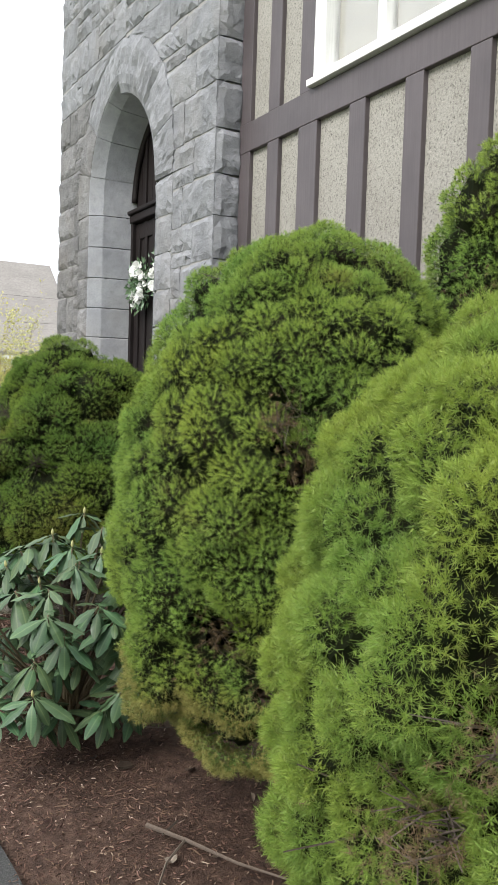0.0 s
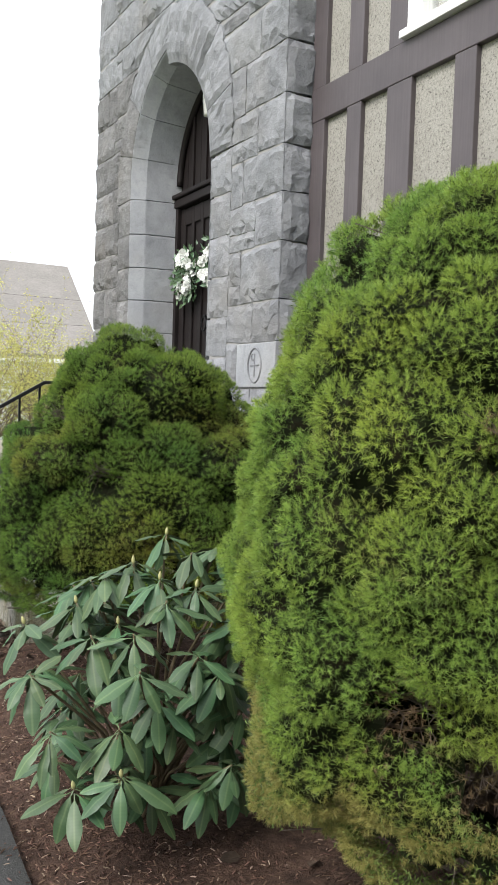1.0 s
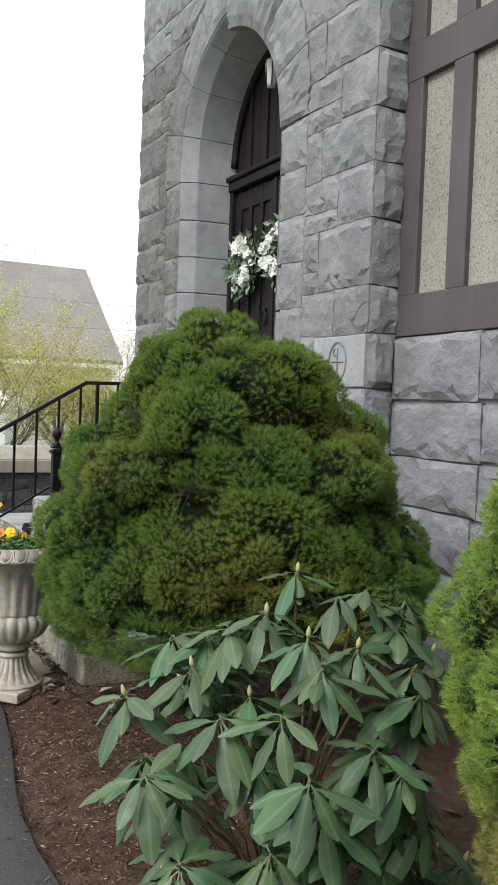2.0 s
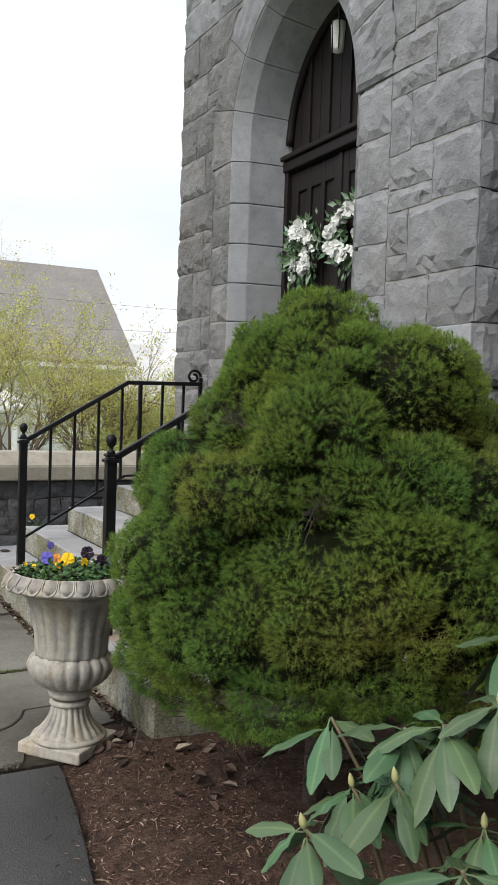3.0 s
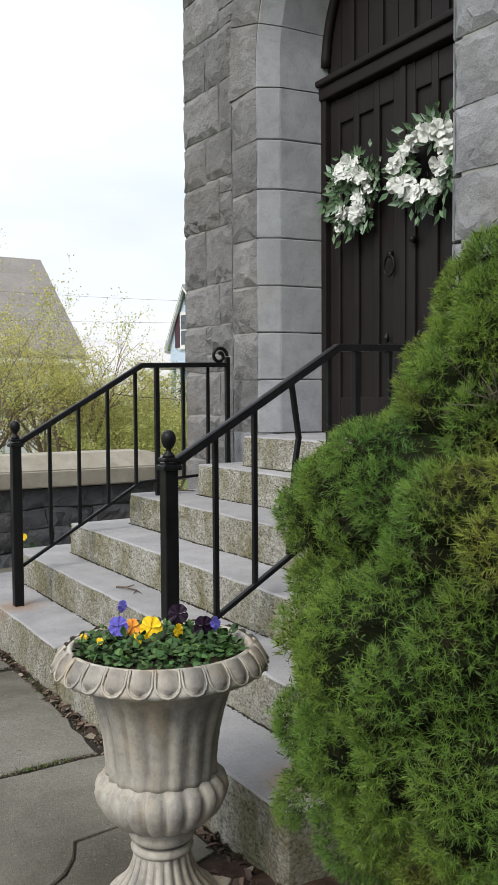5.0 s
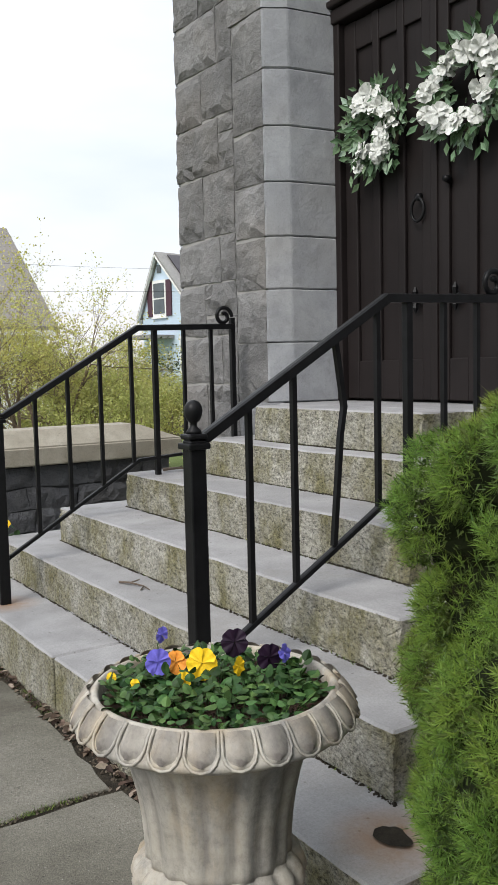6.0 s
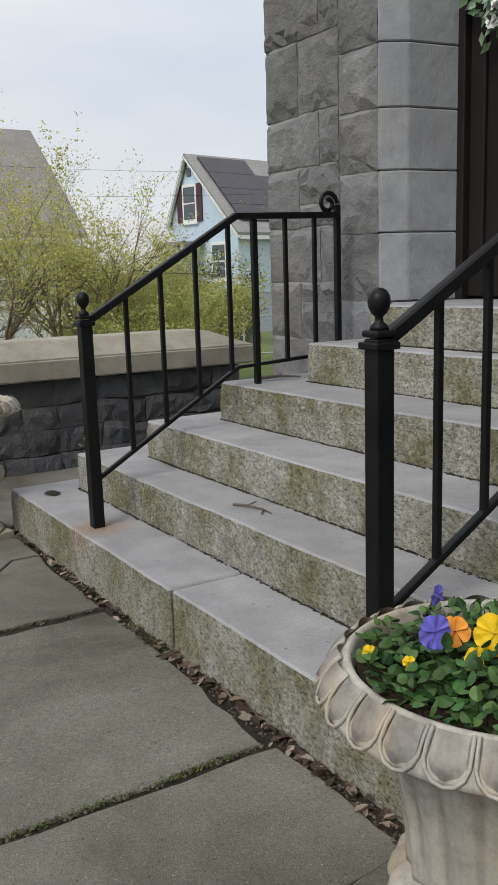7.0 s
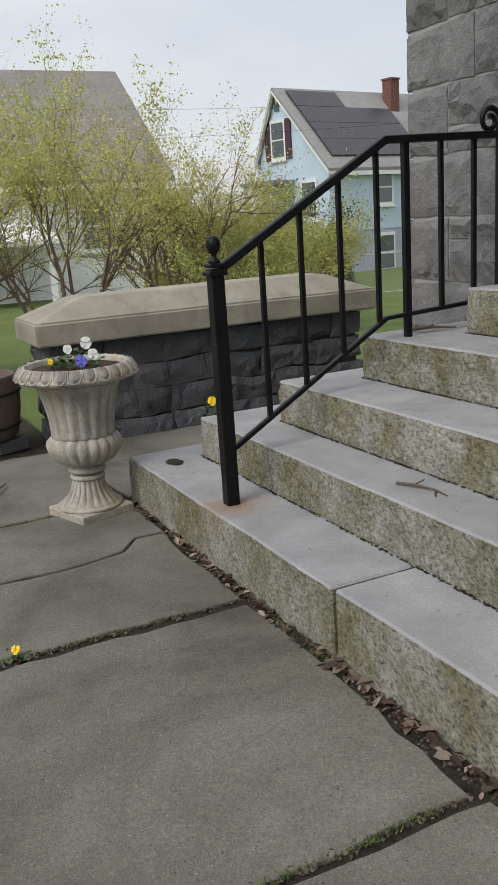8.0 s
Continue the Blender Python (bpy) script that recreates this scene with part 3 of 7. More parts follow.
for i in range(SEG):
    a = -(HW_OUT + 0.03) + 2 * (HW_OUT + 0.03) * i / SEG
    b = -(HW_OUT + 0.03) + 2 * (HW_OUT + 0.03) * (i + 1) / SEG

    def under(d):
        r = R_IN + HW_OUT + 0.03 - HW_IN
        return Z_SPRING + math.sqrt(max(0, r * r - (abs(d) + ARC_C) ** 2))
    prism(bm, [(YC + a, under(a)), (YC + b, under(b)), (YC + b, Z_TOP), (YC + a, Z_TOP)], 0, XB0, XB1)
part("wall_core", bm, M_MORTAR, tower)
bm = bmesh.new()
for lo, hi in (((XB1, TY0 + 0.03, -0.3), (TX + 3.4, TY0 + 0.40, Z_TOP)), ((XB1, TY1 - 0.40, -0.3), (TX + 3.4, TY1 - 0.03, Z_TOP)), ((TX + 3.0, TY0 + 0.4, -0.3), (TX + 3.4, TY1 - 0.4, Z_TOP))):
    add_box(bm, lo, hi)
part("side_walls", bm, M_ASHLAR, tower)
box("tower_roof", (TX - 0.05, TY0 - 0.05, Z_TOP), (TX + 3.45, TY1 + 0.05, Z_TOP + 0.25), M_ROOF_GREY, tower)

COURSES = [-0.25, 0.02, 0.30, 0.60, 0.90, 1.20, 1.48, 1.78, 2.04, 2.40, 2.70, 2.99, 3.30, 3.62, 3.92, 4.24, 4.52, 4.86, 5.18, 5.46, 5.80, 6.10, 6.45, 6.8, 7.1, 7.4]
HW_RING = HW_OUT + 0.30


def ring_half(z):
    return arch_half(z, HW_RING)


stone_no = 0


def lay(yl, yr, z0, z1):
    global stone_no
    stone_no += 1
    ob = put("stone", rock_stone(yl, yr, z0, z1, TX, 1000 + stone_no), tower)
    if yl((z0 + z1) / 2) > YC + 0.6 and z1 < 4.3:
        ob.data.materials[0] = M_ASHLAR_DARKER


def fill_course(yl, yr, z0, z1, r):
    """Broken ashlar: stones of full height among pairs of thinner ones."""
    y0, y1 = min(yl(z0), yl(z1)), max(yr(z0), yr(z1))
    in0, in1 = max(yl(z0), yl(z1)) + 0.12, min(yr(z0), yr(z1)) - 0.12
    cuts = [y0]
    c = y0 + r.uniform(0.22, 0.60)
    while c < in1:
        if c > in0:
            cuts.append(c)
        c += r.uniform(0.22, 0.60)
    cuts.append(y1)
    for k in range(len(cuts) - 1):
        a = yl if k == 0 else const(cuts[k])
        b = yr if k == len(cuts) - 2 else const(cuts[k + 1])
        zm = (z0 + z1) / 2
        if b(zm) - a(zm) < 0.04:
            continue
        if r.random() < 0.42 and z1 - z0 > 0.26:
            zs = z0 + (z1 - z0) * r.choice((0.36, 0.45, 0.6, 0.66))
            lay(a, b, z0, zs)
            if b(zs) - a(zs) > 0.5 and r.random() < 0.6:
                mid = const(a(zs) + (b(zs) - a(zs)) * r.uniform(0.35, 0.65))
                lay(a, mid, zs, z1)
                lay(mid, b, zs, z1)
            else:
                lay(a, b, zs, z1)
        else:
            lay(a, b, z0, z1)


r_wall = random.Random(41)
z_ring_top = Z_SPRING + math.sqrt((R_IN + HW_RING - HW_IN) ** 2 - ARC_C ** 2)
for k in range(len(COURSES) - 1):
    z0, z1 = COURSES[k], COURSES[k + 1]
    quoin = (0.52, 0.34)[k % 2]
    carved = abs(z0 - 1.48) < 0.01
    # quoins of the near corner: a front face and a return
    if not carved:
        lay(const(TY0), const(TY0 + quoin), z0, z1)
    stone_no += 1
    put("stone", rock_stone(const(TX + 0.004), const(WX + (0.0 if z0 > 1.7 else -0.03)), z0, z1, 0, 1000 + stone_no, swap=lambda d, a, z: (a, TY0 + d, z), bulge=0.024, nu=5, nv=7), tower)
    far_q = (0.30, 0.48)[k % 2]
    lay(const(TY1 - far_q), const(TY1), z0, z1)
    stone_no += 1
    put("stone", rock_stone(const(TX + 0.004), const(TX + 0.5), z0, z1, 0, 1000 + stone_no, swap=lambda d, a, z: (a, TY1 - d, z), bulge=0.016), tower)
    left = TY0 + (0.52 if carved else quoin)
    if z0 >= z_ring_top:
        fill_course(const(left), const(TY1 - far_q), z0, z1, r_wall)
    else:
        fill_course(const(left), lambda z: YC - max(ring_half(z), 0.0), z0, z1, r_wall)
        fill_course(lambda z: YC + max(ring_half(z), 0.0), const(TY1 - far_q), z0, z1, r_wall)

# carved stone near the corner: a ring with a cross in it
carve = thing("carved_stone", "smooth pale granite block carved with a ringed cross", "carved stone", (TX, 6.025, 1.63))
bm = add_box(bmesh.new(), (-0.012, -0.255, -0.143), (0.07, 0.255, 0.143), 0.006)
part("block", bm, M_DRESSED, carve)
pile = Pile()
ringpts = [(-0.013, 0.085 * math.cos(a), 0.11 * math.sin(a)) for a in [2 * math.pi * k / 28 for k in range(29)]]
pile.tube(ringpts, [0.007] * 29, 5)
for pts in ([(-0.013, 0, -0.075), (-0.013, 0, 0.075)], [(-0.013, -0.055, 0), (-0.013, 0.055, 0)], [(-0.013, 0.03, 0.075), (-0.013, 0.045, 0.055), (-0.013, 0.03, 0.035), (-0.013, 0.0, 0.035)]):
    pile.tube(pts, [0.006] * len(pts), 5)
put("carving", pile.mesh("carving", M_ASHLAR), carve)


# dressed jamb stones and arch stones, with a splayed edge
def ring_block(path0, n, gap, outer):
    """A block carried along the ring: path0(s) gives (offset->(y,z)) for s in 0..1."""
    prof = [(X_OUT - 0.004, outer + 0.006), (X_OUT - 0.002, outer), (X_IN, HW_IN), (X_DOOR + 0.05, HW_DOOR), (X_DOOR + 0.05, outer + 0.006)]
    V, F = [], []
    m = len(prof)
    for i in range(n + 1):
        s = gap + (1 - 2 * gap) * i / n
        for x, hw in prof:
            y, z = path0(s, hw)
            V.append((x, y, z))
    for i in range(n):
        for k in range(m):
            F.append((i * m + k, i * m + (k + 1) % m, (i + 1) * m + (k + 1) % m, (i + 1) * m + k))
    F.append(tuple(range(m))[::-1])
    F.append(tuple(range(n * m, (n + 1) * m)))
    me = mesh_of("jamb_stone", V, F, M_DRESSED)
    b2 = bmesh.new()
    b2.from_mesh(me)
    bmesh.ops.recalc_face_normals(b2, faces=b2.faces)
    if n == 1:
        sharp = [e for e in b2.edges if e.is_manifold and e.calc_face_angle(0) > 0.35]
        bmesh.ops.bevel(b2, geom=sharp, offset=0.006, segments=1, affect="EDGES")
    b2.to_mesh(me)
    b2.free()
    return me


JAMBS = [1.10, 1.42, 1.70, 1.975, 2.255, 2.54, 2.83, 3.13]
for side in (-1, 1):
    outer = HW_NEAR if side < 0 else HW_OUT
    for k in range(len(JAMBS) - 1):
        z0, z1 = JAMBS[k], JAMBS[k + 1]
        put("jamb_stone", ring_block(lambda s, hw: (YC + side * hw, z0 + (z1 - z0) * s), 1, 0.007, outer), tower)
        stone_no += 1
        a, b = sorted((YC + side * (outer + 0.008), YC + side * HW_RING))
        ob = put("stone", rock_stone(const(a), const(b), z0, z1, TX, 1000 + stone_no), tower)
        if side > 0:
            ob.data.materials[0] = M_ASHLAR_DARKER
    for z0, z1 in ((-0.2, 0.25), (0.25, 0.7), (0.7, 1.10)):
        stone_no += 1
        a, b = sorted((YC + side * (HW_OUT - 0.1), YC + side * HW_RING))
        put("stone", rock_stone(const(a), const(b), z0, z1, TX, 1000 + stone_no), tower)
    NV = 4
    for k in range(NV):
        def arc(s, hw):
            full = arch_angle(hw)
            lead = (Z_SPRING - 3.13)
            total = lead + full * R_IN
            d = total * (k + s) / NV
            if d < lead:
                return YC + side * hw, 3.13 + d
            t = (d - lead) / (full * R_IN) * full
            r = R_IN + hw - HW_IN
            return YC + side * (r * math.cos(t) - ARC_C), Z_SPRING + r * math.sin(t)
        put("arch_stone", ring_block(arc, 8, 0.007, outer), tower)
        # rough ring outside it
        r = random.Random(300 + k + 10 * side)
        V, F = [], []
        nu, nv = 11, 6
        lump = 0.075 if side < 0 else 0.045
        for i in range(nu + 1):
            for j in range(nv + 1):
                inner = HW_NEAR - 0.006 - 0.125 * math.sin(1.45 * (k + i / nu) / NV) if side < 0 else HW_OUT + 0.010
                hw = inner + (HW_RING - inner - 0.004) * j / nv
                if j == nv:
                    hw += r.uniform(-0.004, 0.035)
                e = i in (0, nu) or j in (0, nv)
                y, z = arc(0.008 + 0.984 * (i + (0 if e else r.uniform(-0.3, 0.3))) / nu, hw + (0 if e else r.uniform(-0.012, 0.012)))
                high = (0.35 if side > 0 else 0.5) + 0.5 * (k + i / nu) / NV
                out = 0.012 if j == nv else lump * high * (0.30 if e else r.uniform(0.62, 0.78) + 0.35 * noise.noise((i * 0.6, j * 0.8, k * 3.0 + side)))
                V.append((TX - out, y, z))
        n = len(V)
        ring = [i * (nv + 1) for i in range(nu + 1)] + [nu * (nv + 1) + j for j in range(1, nv + 1)] + [i * (nv + 1) + nv for i in range(nu - 1, -1, -1)] + [j for j in range(nv - 1, 0, -1)]
        V += [(TX + 0.07, V[q][1], V[q][2]) for q in ring]
        for i in range(nu):
            for j in range(nv):
                o = i * (nv + 1) + j
                F += [(o, o + 1, o + nv + 2), (o, o + nv + 2, o + nv + 1)]
        for q in range(len(ring)):
            q2 = (q + 1) % len(ring)
            F.append((ring[q], ring[q2], n + q2, n + q))
        me = mesh_of("arch_stone", V, F, M_ASHLAR_DARKER if side > 0 and k < 2 else M_ASHLAR)
        b2 = bmesh.new()
        b2.from_mesh(me)
        bmesh.ops.recalc_face_normals(b2, faces=b2.faces)
        b2.to_mesh(me)
        b2.free()
        put("arch_stone", me, tower)

# ---- half-timbered wall ----
twall = thing("wall_half_timbered", "half-timbered church wall with pebbledash panels and dark boards", "wall", kind="structure")
Z_SILL0, Z_SILL1, Z_MID0, Z_MID1 = 1.77, 1.99, 3.13, 3.33
box("plaster_panel", (WX + 0.0, -3.6, Z_SILL0), (WX + 0.3, TY0 + 0.02, 3.40), M_PEBBLE, twall)
bm = bmesh.new()
WIN0, WIN1, WINZ = 3.02, 4.84, 5.6
add_box(bm, (WX, WIN1 - 0.05, 3.40), (WX + 0.3, TY0 + 0.02, 6.2))
add_box(bm, (WX, -3.6, 3.40), (WX + 0.3, WIN0, 6.2))
add_box(bm, (WX, WIN0, WINZ), (WX + 0.3, WIN1 - 0.05, 6.2))
part("upper_plaster_panel", bm, M_PEBBLE, twall)
PROUD = 0.032
studs = [(5.62, 5.765), (5.245, 5.383), (4.80, 5.006), (4.322, 4.472), (3.84, 3.983), (3.372, 3.509)]
y = 3.372
while y > -3.3:
    y -= 0.48
    studs.append((y, y + 0.14))
for a, b in studs:
    box("timber_stud", (WX - PROUD, a, Z_SILL1), (WX + 0.05, b, Z_MID0), M_TIMBER, twall, 0.004)
    if not (WIN0 - 0.1 < b and a < WIN1 - 0.1):
        box("timber_stud", (WX - PROUD, a, Z_MID1), (WX + 0.05, b, 6.2), M_TIMBER, twall, 0.004)
box("timber_rail", (WX - PROUD - 0.003, -3.6, Z_SILL0), (WX + 0.05, TY0, Z_SILL1), M_TIMBER, twall, 0.005)
box("timber_rail", (WX - PROUD - 0.003, -3.6, Z_MID0), (WX + 0.05, TY0, Z_MID1), M_TIMBER, twall, 0.005)
box("timber_rail", (WX - PROUD - 0.003, -3.6, 6.0), (WX + 0.05, TY0, 6.2), M_TIMBER, twall, 0.005)
# foundation of rough granite
found = thing("foundation_wall", "rough grey granite foundation below the timber wall", "wall", kind="structure")
box("wall_core", (WX - 0.02, -3.6, -0.3), (WX + 0.3, TY0 + 0.02, Z_SILL0 - 0.005), M_MORTAR, found)
r_f = random.Random(5)
zc = [-0.1, 0.22, 0.55, 0.85, 1.12, 1.42, Z_SILL0]
for k in range(len(zc) - 1):
    y = TY0
    while y > 0.2:
        w = r_f.uniform(0.35, 0.75)
        stone_no += 1
        put("stone", rock_stone(const(max(0.2, y - w)), const(y), zc[k], zc[k + 1], WX - 0.045, 1000 + stone_no), found)
        y -= w
# window
win = thing("window_1", "tall white-framed church window with cream blinds", "window", (WX, WIN1, Z_MID1), kind="structure")


def wbox(name, lo, hi, mat=M_WHITE, bevel=0.004):
    return box(name, lo, hi, mat, win, bevel)


WW = WIN1 - WIN0
wbox("window_sill", (-0.075, -WW - 0.03, 0.003), (0.06, 0.03, 0.045))
wbox("window_frame", (-0.045, -0.115, 0.045), (0.1, 0.0, WINZ - Z_MID1))
wbox("window_frame", (-0.045, -WW, 0.045), (0.1, -WW + 0.115, WINZ - Z_MID1))
wbox("window_frame", (-0.045, -WW + 0.115, WINZ - Z_MID1 - 0.12), (0.1, -0.115, WINZ - Z_MID1))
for a in (-0.62, -1.2):
    wbox("mullion", (-0.02, a - 0.035, 0.045), (0.08, a + 0.035, WINZ - Z_MID1 - 0.12))
for a, b in ((-0.115, -0.585), (-0.655, -1.165), (-1.235, -WW + 0.115)):
    wbox("sash_rail", (-0.01, b, 0.045), (0.07, a, 0.10))
    wbox("pane", (0.025, b, 0.10), (0.030, a, WINZ - Z_MID1 - 0.12), M_CLEAR, 0).visible_shadow = False
    wbox("blind", (0.045, b + 0.03, 0.11), (0.050, a - 0.02, WINZ - Z_MID1 - 0.12), M_BLIND, 0)
# plain body of the church behind
body = thing("church_body", "plain body of the church behind the timber wall", "church", kind="structure")
box("side_wall", (WX + 0.3, -3.6, -0.3), (WX + 6.0, -3.3, 6.2), M_PEBBLE, body)
box("back_wall", (WX + 5.7, -3.3, -0.3), (WX + 6.0, TY0, 6.2), M_PEBBLE, body)
bm = bmesh.new()
prism(bm, [(WX - 0.45, 6.2), (WX + 6.4, 6.2), (WX + 3.0, 9.4)], 1, -3.9, TY0)
part("roof", bm, M_ROOF_GREY, body)

# ---- doorway ----
door = thing("door_1", "pair of dark brown panelled church doors, closed", "door", (X_DOOR, YC, 1.10), kind="structure")
DH = 3.08 - 1.10


def dbox(name, lo, hi, mat=M_DOOR, bevel=0.005, parent=None, label=""):
    return box(name, lo, hi, mat, parent or door, bevel, label)


for side in (-1, 1):
    a, b = sorted((side * 0.655, side * 0.72))
    dbox("door_frame", (0.0, a, 0.0), (0.10, b, DH))
    leaf_lo, leaf_hi = sorted((side * 0.004, side * 0.655))
    leaf = dbox("door_leaf", (0.055, leaf_lo, 0.01), (0.09, leaf_hi, DH - 0.01))
    inner, outer = side * 0.01, side * 0.652
    stiles = [0.010, 0.205, 0.36, 0.515, 0.652]
    for s, w in zip((0.012, 0.205, 0.385, 0.56), (0.075, 0.05, 0.05, 0.09)):
        p, q = sorted((side * s, side * (s + w)))
        dbox("stile", (0.034, p, 0.012), (0.056, q, DH - 0.012), parent=leaf, bevel=0.006)
    for z, h in ((0.012, 0.20), (DH - 0.16, 0.145)):
        for s0, s1 in ((0.088, 0.204), (0.256, 0.384), (0.436, 0.559)):
            p, q = sorted((side * s0, side * s1))
            dbox("cross_rail", (0.036, p, z), (0.056, q, z + h), parent=leaf, bevel=0.005)
    # iron ornaments: a cross-shaped hinge plate low down, a ring pull higher up
    pile = Pile()
    cy, cz = side * 0.13, 0.50
    for dy, dz in ((0.055, 0), (-0.055, 0), (0, 0.065), (0, -0.065)):
        pile.tube([(0.030, cy, cz), (0.028, cy + dy * 0.6, cz + dz * 0.6), (0.030, cy + dy, cz + dz)], [0.008, 0.016, 0.004], 6)
    put("iron_cross", pile.mesh("iron_cross", M_IRON), leaf, "wrought iron cross-shaped plate")
    pile = Pile()
    cy, cz = side * 0.05 + (0.05 if side > 0 else 0.02), 0.93
    if side > 0:
        pile.tube([(0.018, cy + 0.042 * math.sin(a), cz + 0.055 * math.cos(a)) for a in [2 * math.pi * k / 16 for k in range(17)]], [0.008] * 17, 6)
        pile.tube([(0.034, cy, cz + 0.06), (0.012, cy, cz + 0.06)], [0.022, 0.016], 8)
    else:
        pile.tube([(0.034, cy - 0.06, cz + 0.11), (0.0, cy - 0.06, cz + 0.11)], [0.02, 0.014], 8)
    put("ring_pull", pile.mesh("ring_pull", M_IRON, True), leaf, "black iron ring pull")
dbox("astragal", (0.022, -0.022, 0.012), (0.05, 0.022, DH - 0.012))
dbox("transom", (-0.015, -0.72, DH), (0.12, 0.72, DH + 0.075), bevel=0.01)
dbox("transom_moulding", (-0.04, -0.72, DH + 0.078), (0.12, 0.72, DH + 0.115), bevel=0.01)
# tympanum of upright boards above the transom
zt = 3.08 + 0.116
for k in range(11):
    a, b = -0.69 + 0.1255 * k + 0.003, -0.69 + 0.1255 * (k + 1) - 0.003

    def head(d):
        r = R_IN + HW_DOOR + 0.03 - HW_IN
        return Z_SPRING + math.sqrt(max(0.0, r * r - (abs(d) + ARC_C) ** 2)) - 1.10
    top = [(a, max(head(a), zt - 1.10 + 0.02)), ((a + b) / 2, max(head((a + b) / 2), zt - 1.10 + 0.03)), (b, max(head(b), zt - 1.10 + 0.02))]
    if top[1][1] < zt - 1.0:
        continue
    bm = bmesh.new()
    prism(bm, [(a, zt - 1.10), (b, zt - 1.10)] + top[::-1], 0, 0.05, 0.08)
    part("tympanum_board", bm, M_DOOR, door)
    if k % 2 == 1:
        bm = bmesh.new()
        prism(bm, [(a - 0.02, zt - 1.10), (a + 0.022, zt - 1.10), (a + 0.022, top[0][1] - 0.02), (a - 0.02, top[0][1] - 0.02)], 0, 0.032, 0.05)
        part("tympanum_batten", bm, M_DOOR, door)
pile = Pile()
ln = 22
pts = []
r = R_IN + HW_DOOR - HW_IN
full = math.acos(ARC_C / r)
pts = [(0.03, r * math.cos(full * k / ln) - ARC_C, Z_SPRING + r * math.sin(full * k / ln) - 1.10) for k in range(ln + 1)]
pts += [(p[0], -p[1], p[2]) for p in pts[-2::-1]]
pile.tube(pts, [0.032] * len(pts), 8)
put("arched_moulding", pile.mesh("arched_moulding", M_DOOR, True), door)
box("threshold_floor", (0.16, -0.8, -1.4), (0.6, 0.8, -0.005), M_MORTAR, door)
bm = bmesh.new()
add_box(bm, (0.092, -0.85, 0.0), (0.15, 0.85, 3.1))
part("door_backing", bm, M_DOOR, door)

# ---- entrance steps ----
steps = thing("entrance_steps", "six weathered granite steps narrowing up to the church door", "steps", kind="structure")
STEP = [(1.665, 5.85, 9.46, 0.215), (1.955, 6.10, 9.25, 0.395), (2.20, 6.34, 8.93, 0.573), (2.49, 6.60, 8.72, 0.752), (2.79, 6.80, 8.42, 0.930), (2.93, 6.98, 8.14, 1.100)]


def step_block(lo, hi, seed):
    """A worn granite block, a little uneven along its edges."""
    r = random.Random(seed)
    bm = bmesh.new()
    add_box(bm, lo, hi)
    long_edges = [e for e in bm.edges if abs((e.verts[0].co - e.verts[1].co).y) > 0.2]
    bmesh.ops.subdivide_edges(bm, edges=long_edges, cuts=max(2, int((hi[1] - lo[1]) / 0.032)), use_grid_fill=True)
    up_edges = [e for e in bm.edges if abs((e.verts[0].co - e.verts[1].co).z) > 0.1 and max(e.verts[0].co.x, e.verts[1].co.x) < lo[0] + 1e-4]
    bmesh.ops.subdivide_edges(bm, edges=up_edges, cuts=6, use_grid_fill=True)
    es = [e for e in bm.edges if e.is_manifold and e.calc_face_angle(0) > 1.0 and max(e.verts[0].co.z, e.verts[1].co.z) > hi[2] - 1e-4]
    es += [e for e in bm.edges if e.is_manifold and e.calc_face_angle(0) > 1.0 and abs(e.verts[0].co.z - e.verts[1].co.z) > 0.05 and e not in es]
    bmesh.ops.bevel(bm, geom=es, offset=0.007, segments=1, affect="EDGES")
    for v in bm.verts:
        k = noise.noise_vector(v.co * 3.1 + Vector((seed, 0, 0)))
        v.co += Vector((k.x * 0.006, k.y * 0.004, k.z * 0.003))
        k = noise.noise_vector(v.co * 17 + Vector((seed, 0, 0)))
        v.co += Vector((k.x * 0.003, 0.0, k.z * 0.0015))
        if v.co.x < lo[0] + 0.02 and v.co.z < hi[2] - 0.012:
            v.co.x += 0.007 * noise.noise(v.co * 23) + r.uniform(-0.0025, 0.0025)
    return bm


for i, (x, y0, y1, z) in enumerate(STEP):
    low = z - 0.178 if i else -0.25
    back = 3.60 if i == 5 else 3.17
    cut = {0: [7.66], 1: [], 2: [], 3: [], 4: [], 5: []}[i]
    ends = [y0] + cut + [y1]
    if i == 5:
        bm = step_block((x, y0, low), (TX - 0.01, y1, z), 60)
        part("granite_step", bm, M_STEP, steps)
        bm = step_block((TX - 0.006, YC - HW_DOOR - 0.02, low - 0.02), (back, YC + HW_DOOR + 0.02, z), 61)
        part("granite_step", bm, M_STEP, steps)
        continue
    for a, b in zip(ends, ends[1:]):
        part("granite_step", step_block((x + (0.006 if b in cut else 0), a + (0.007 if a in cut else 0.003), low), (back - 0.02 * (4 - i), b - (0.007 if b in cut else 0.003), z - 0.0), 10 * i + int(a)), M_STEP, steps)

# old rust-edged socket holes in the bottom step: flat dark discs imitate their shade
for px, py in ((1.80, 9.22), (1.84, 5.99)):
    bm = bmesh.new()
    bmesh.ops.create_circle(bm, cap_ends=True, segments=18, radius=0.036)
    for v in bm.verts:
        wob = 1 + 0.35 * noise.noise(v.co * 40 + Vector((px * 9, py * 5, 0)))
        v.co = Vector((px + v.co.x * wob, py + v.co.y * 1.35 * wob, 0.2195 + 0.001))
    part("socket_hole", bm, M_DIRT_SHADE, steps, "flat dark disc imitating a shaded socket hole")


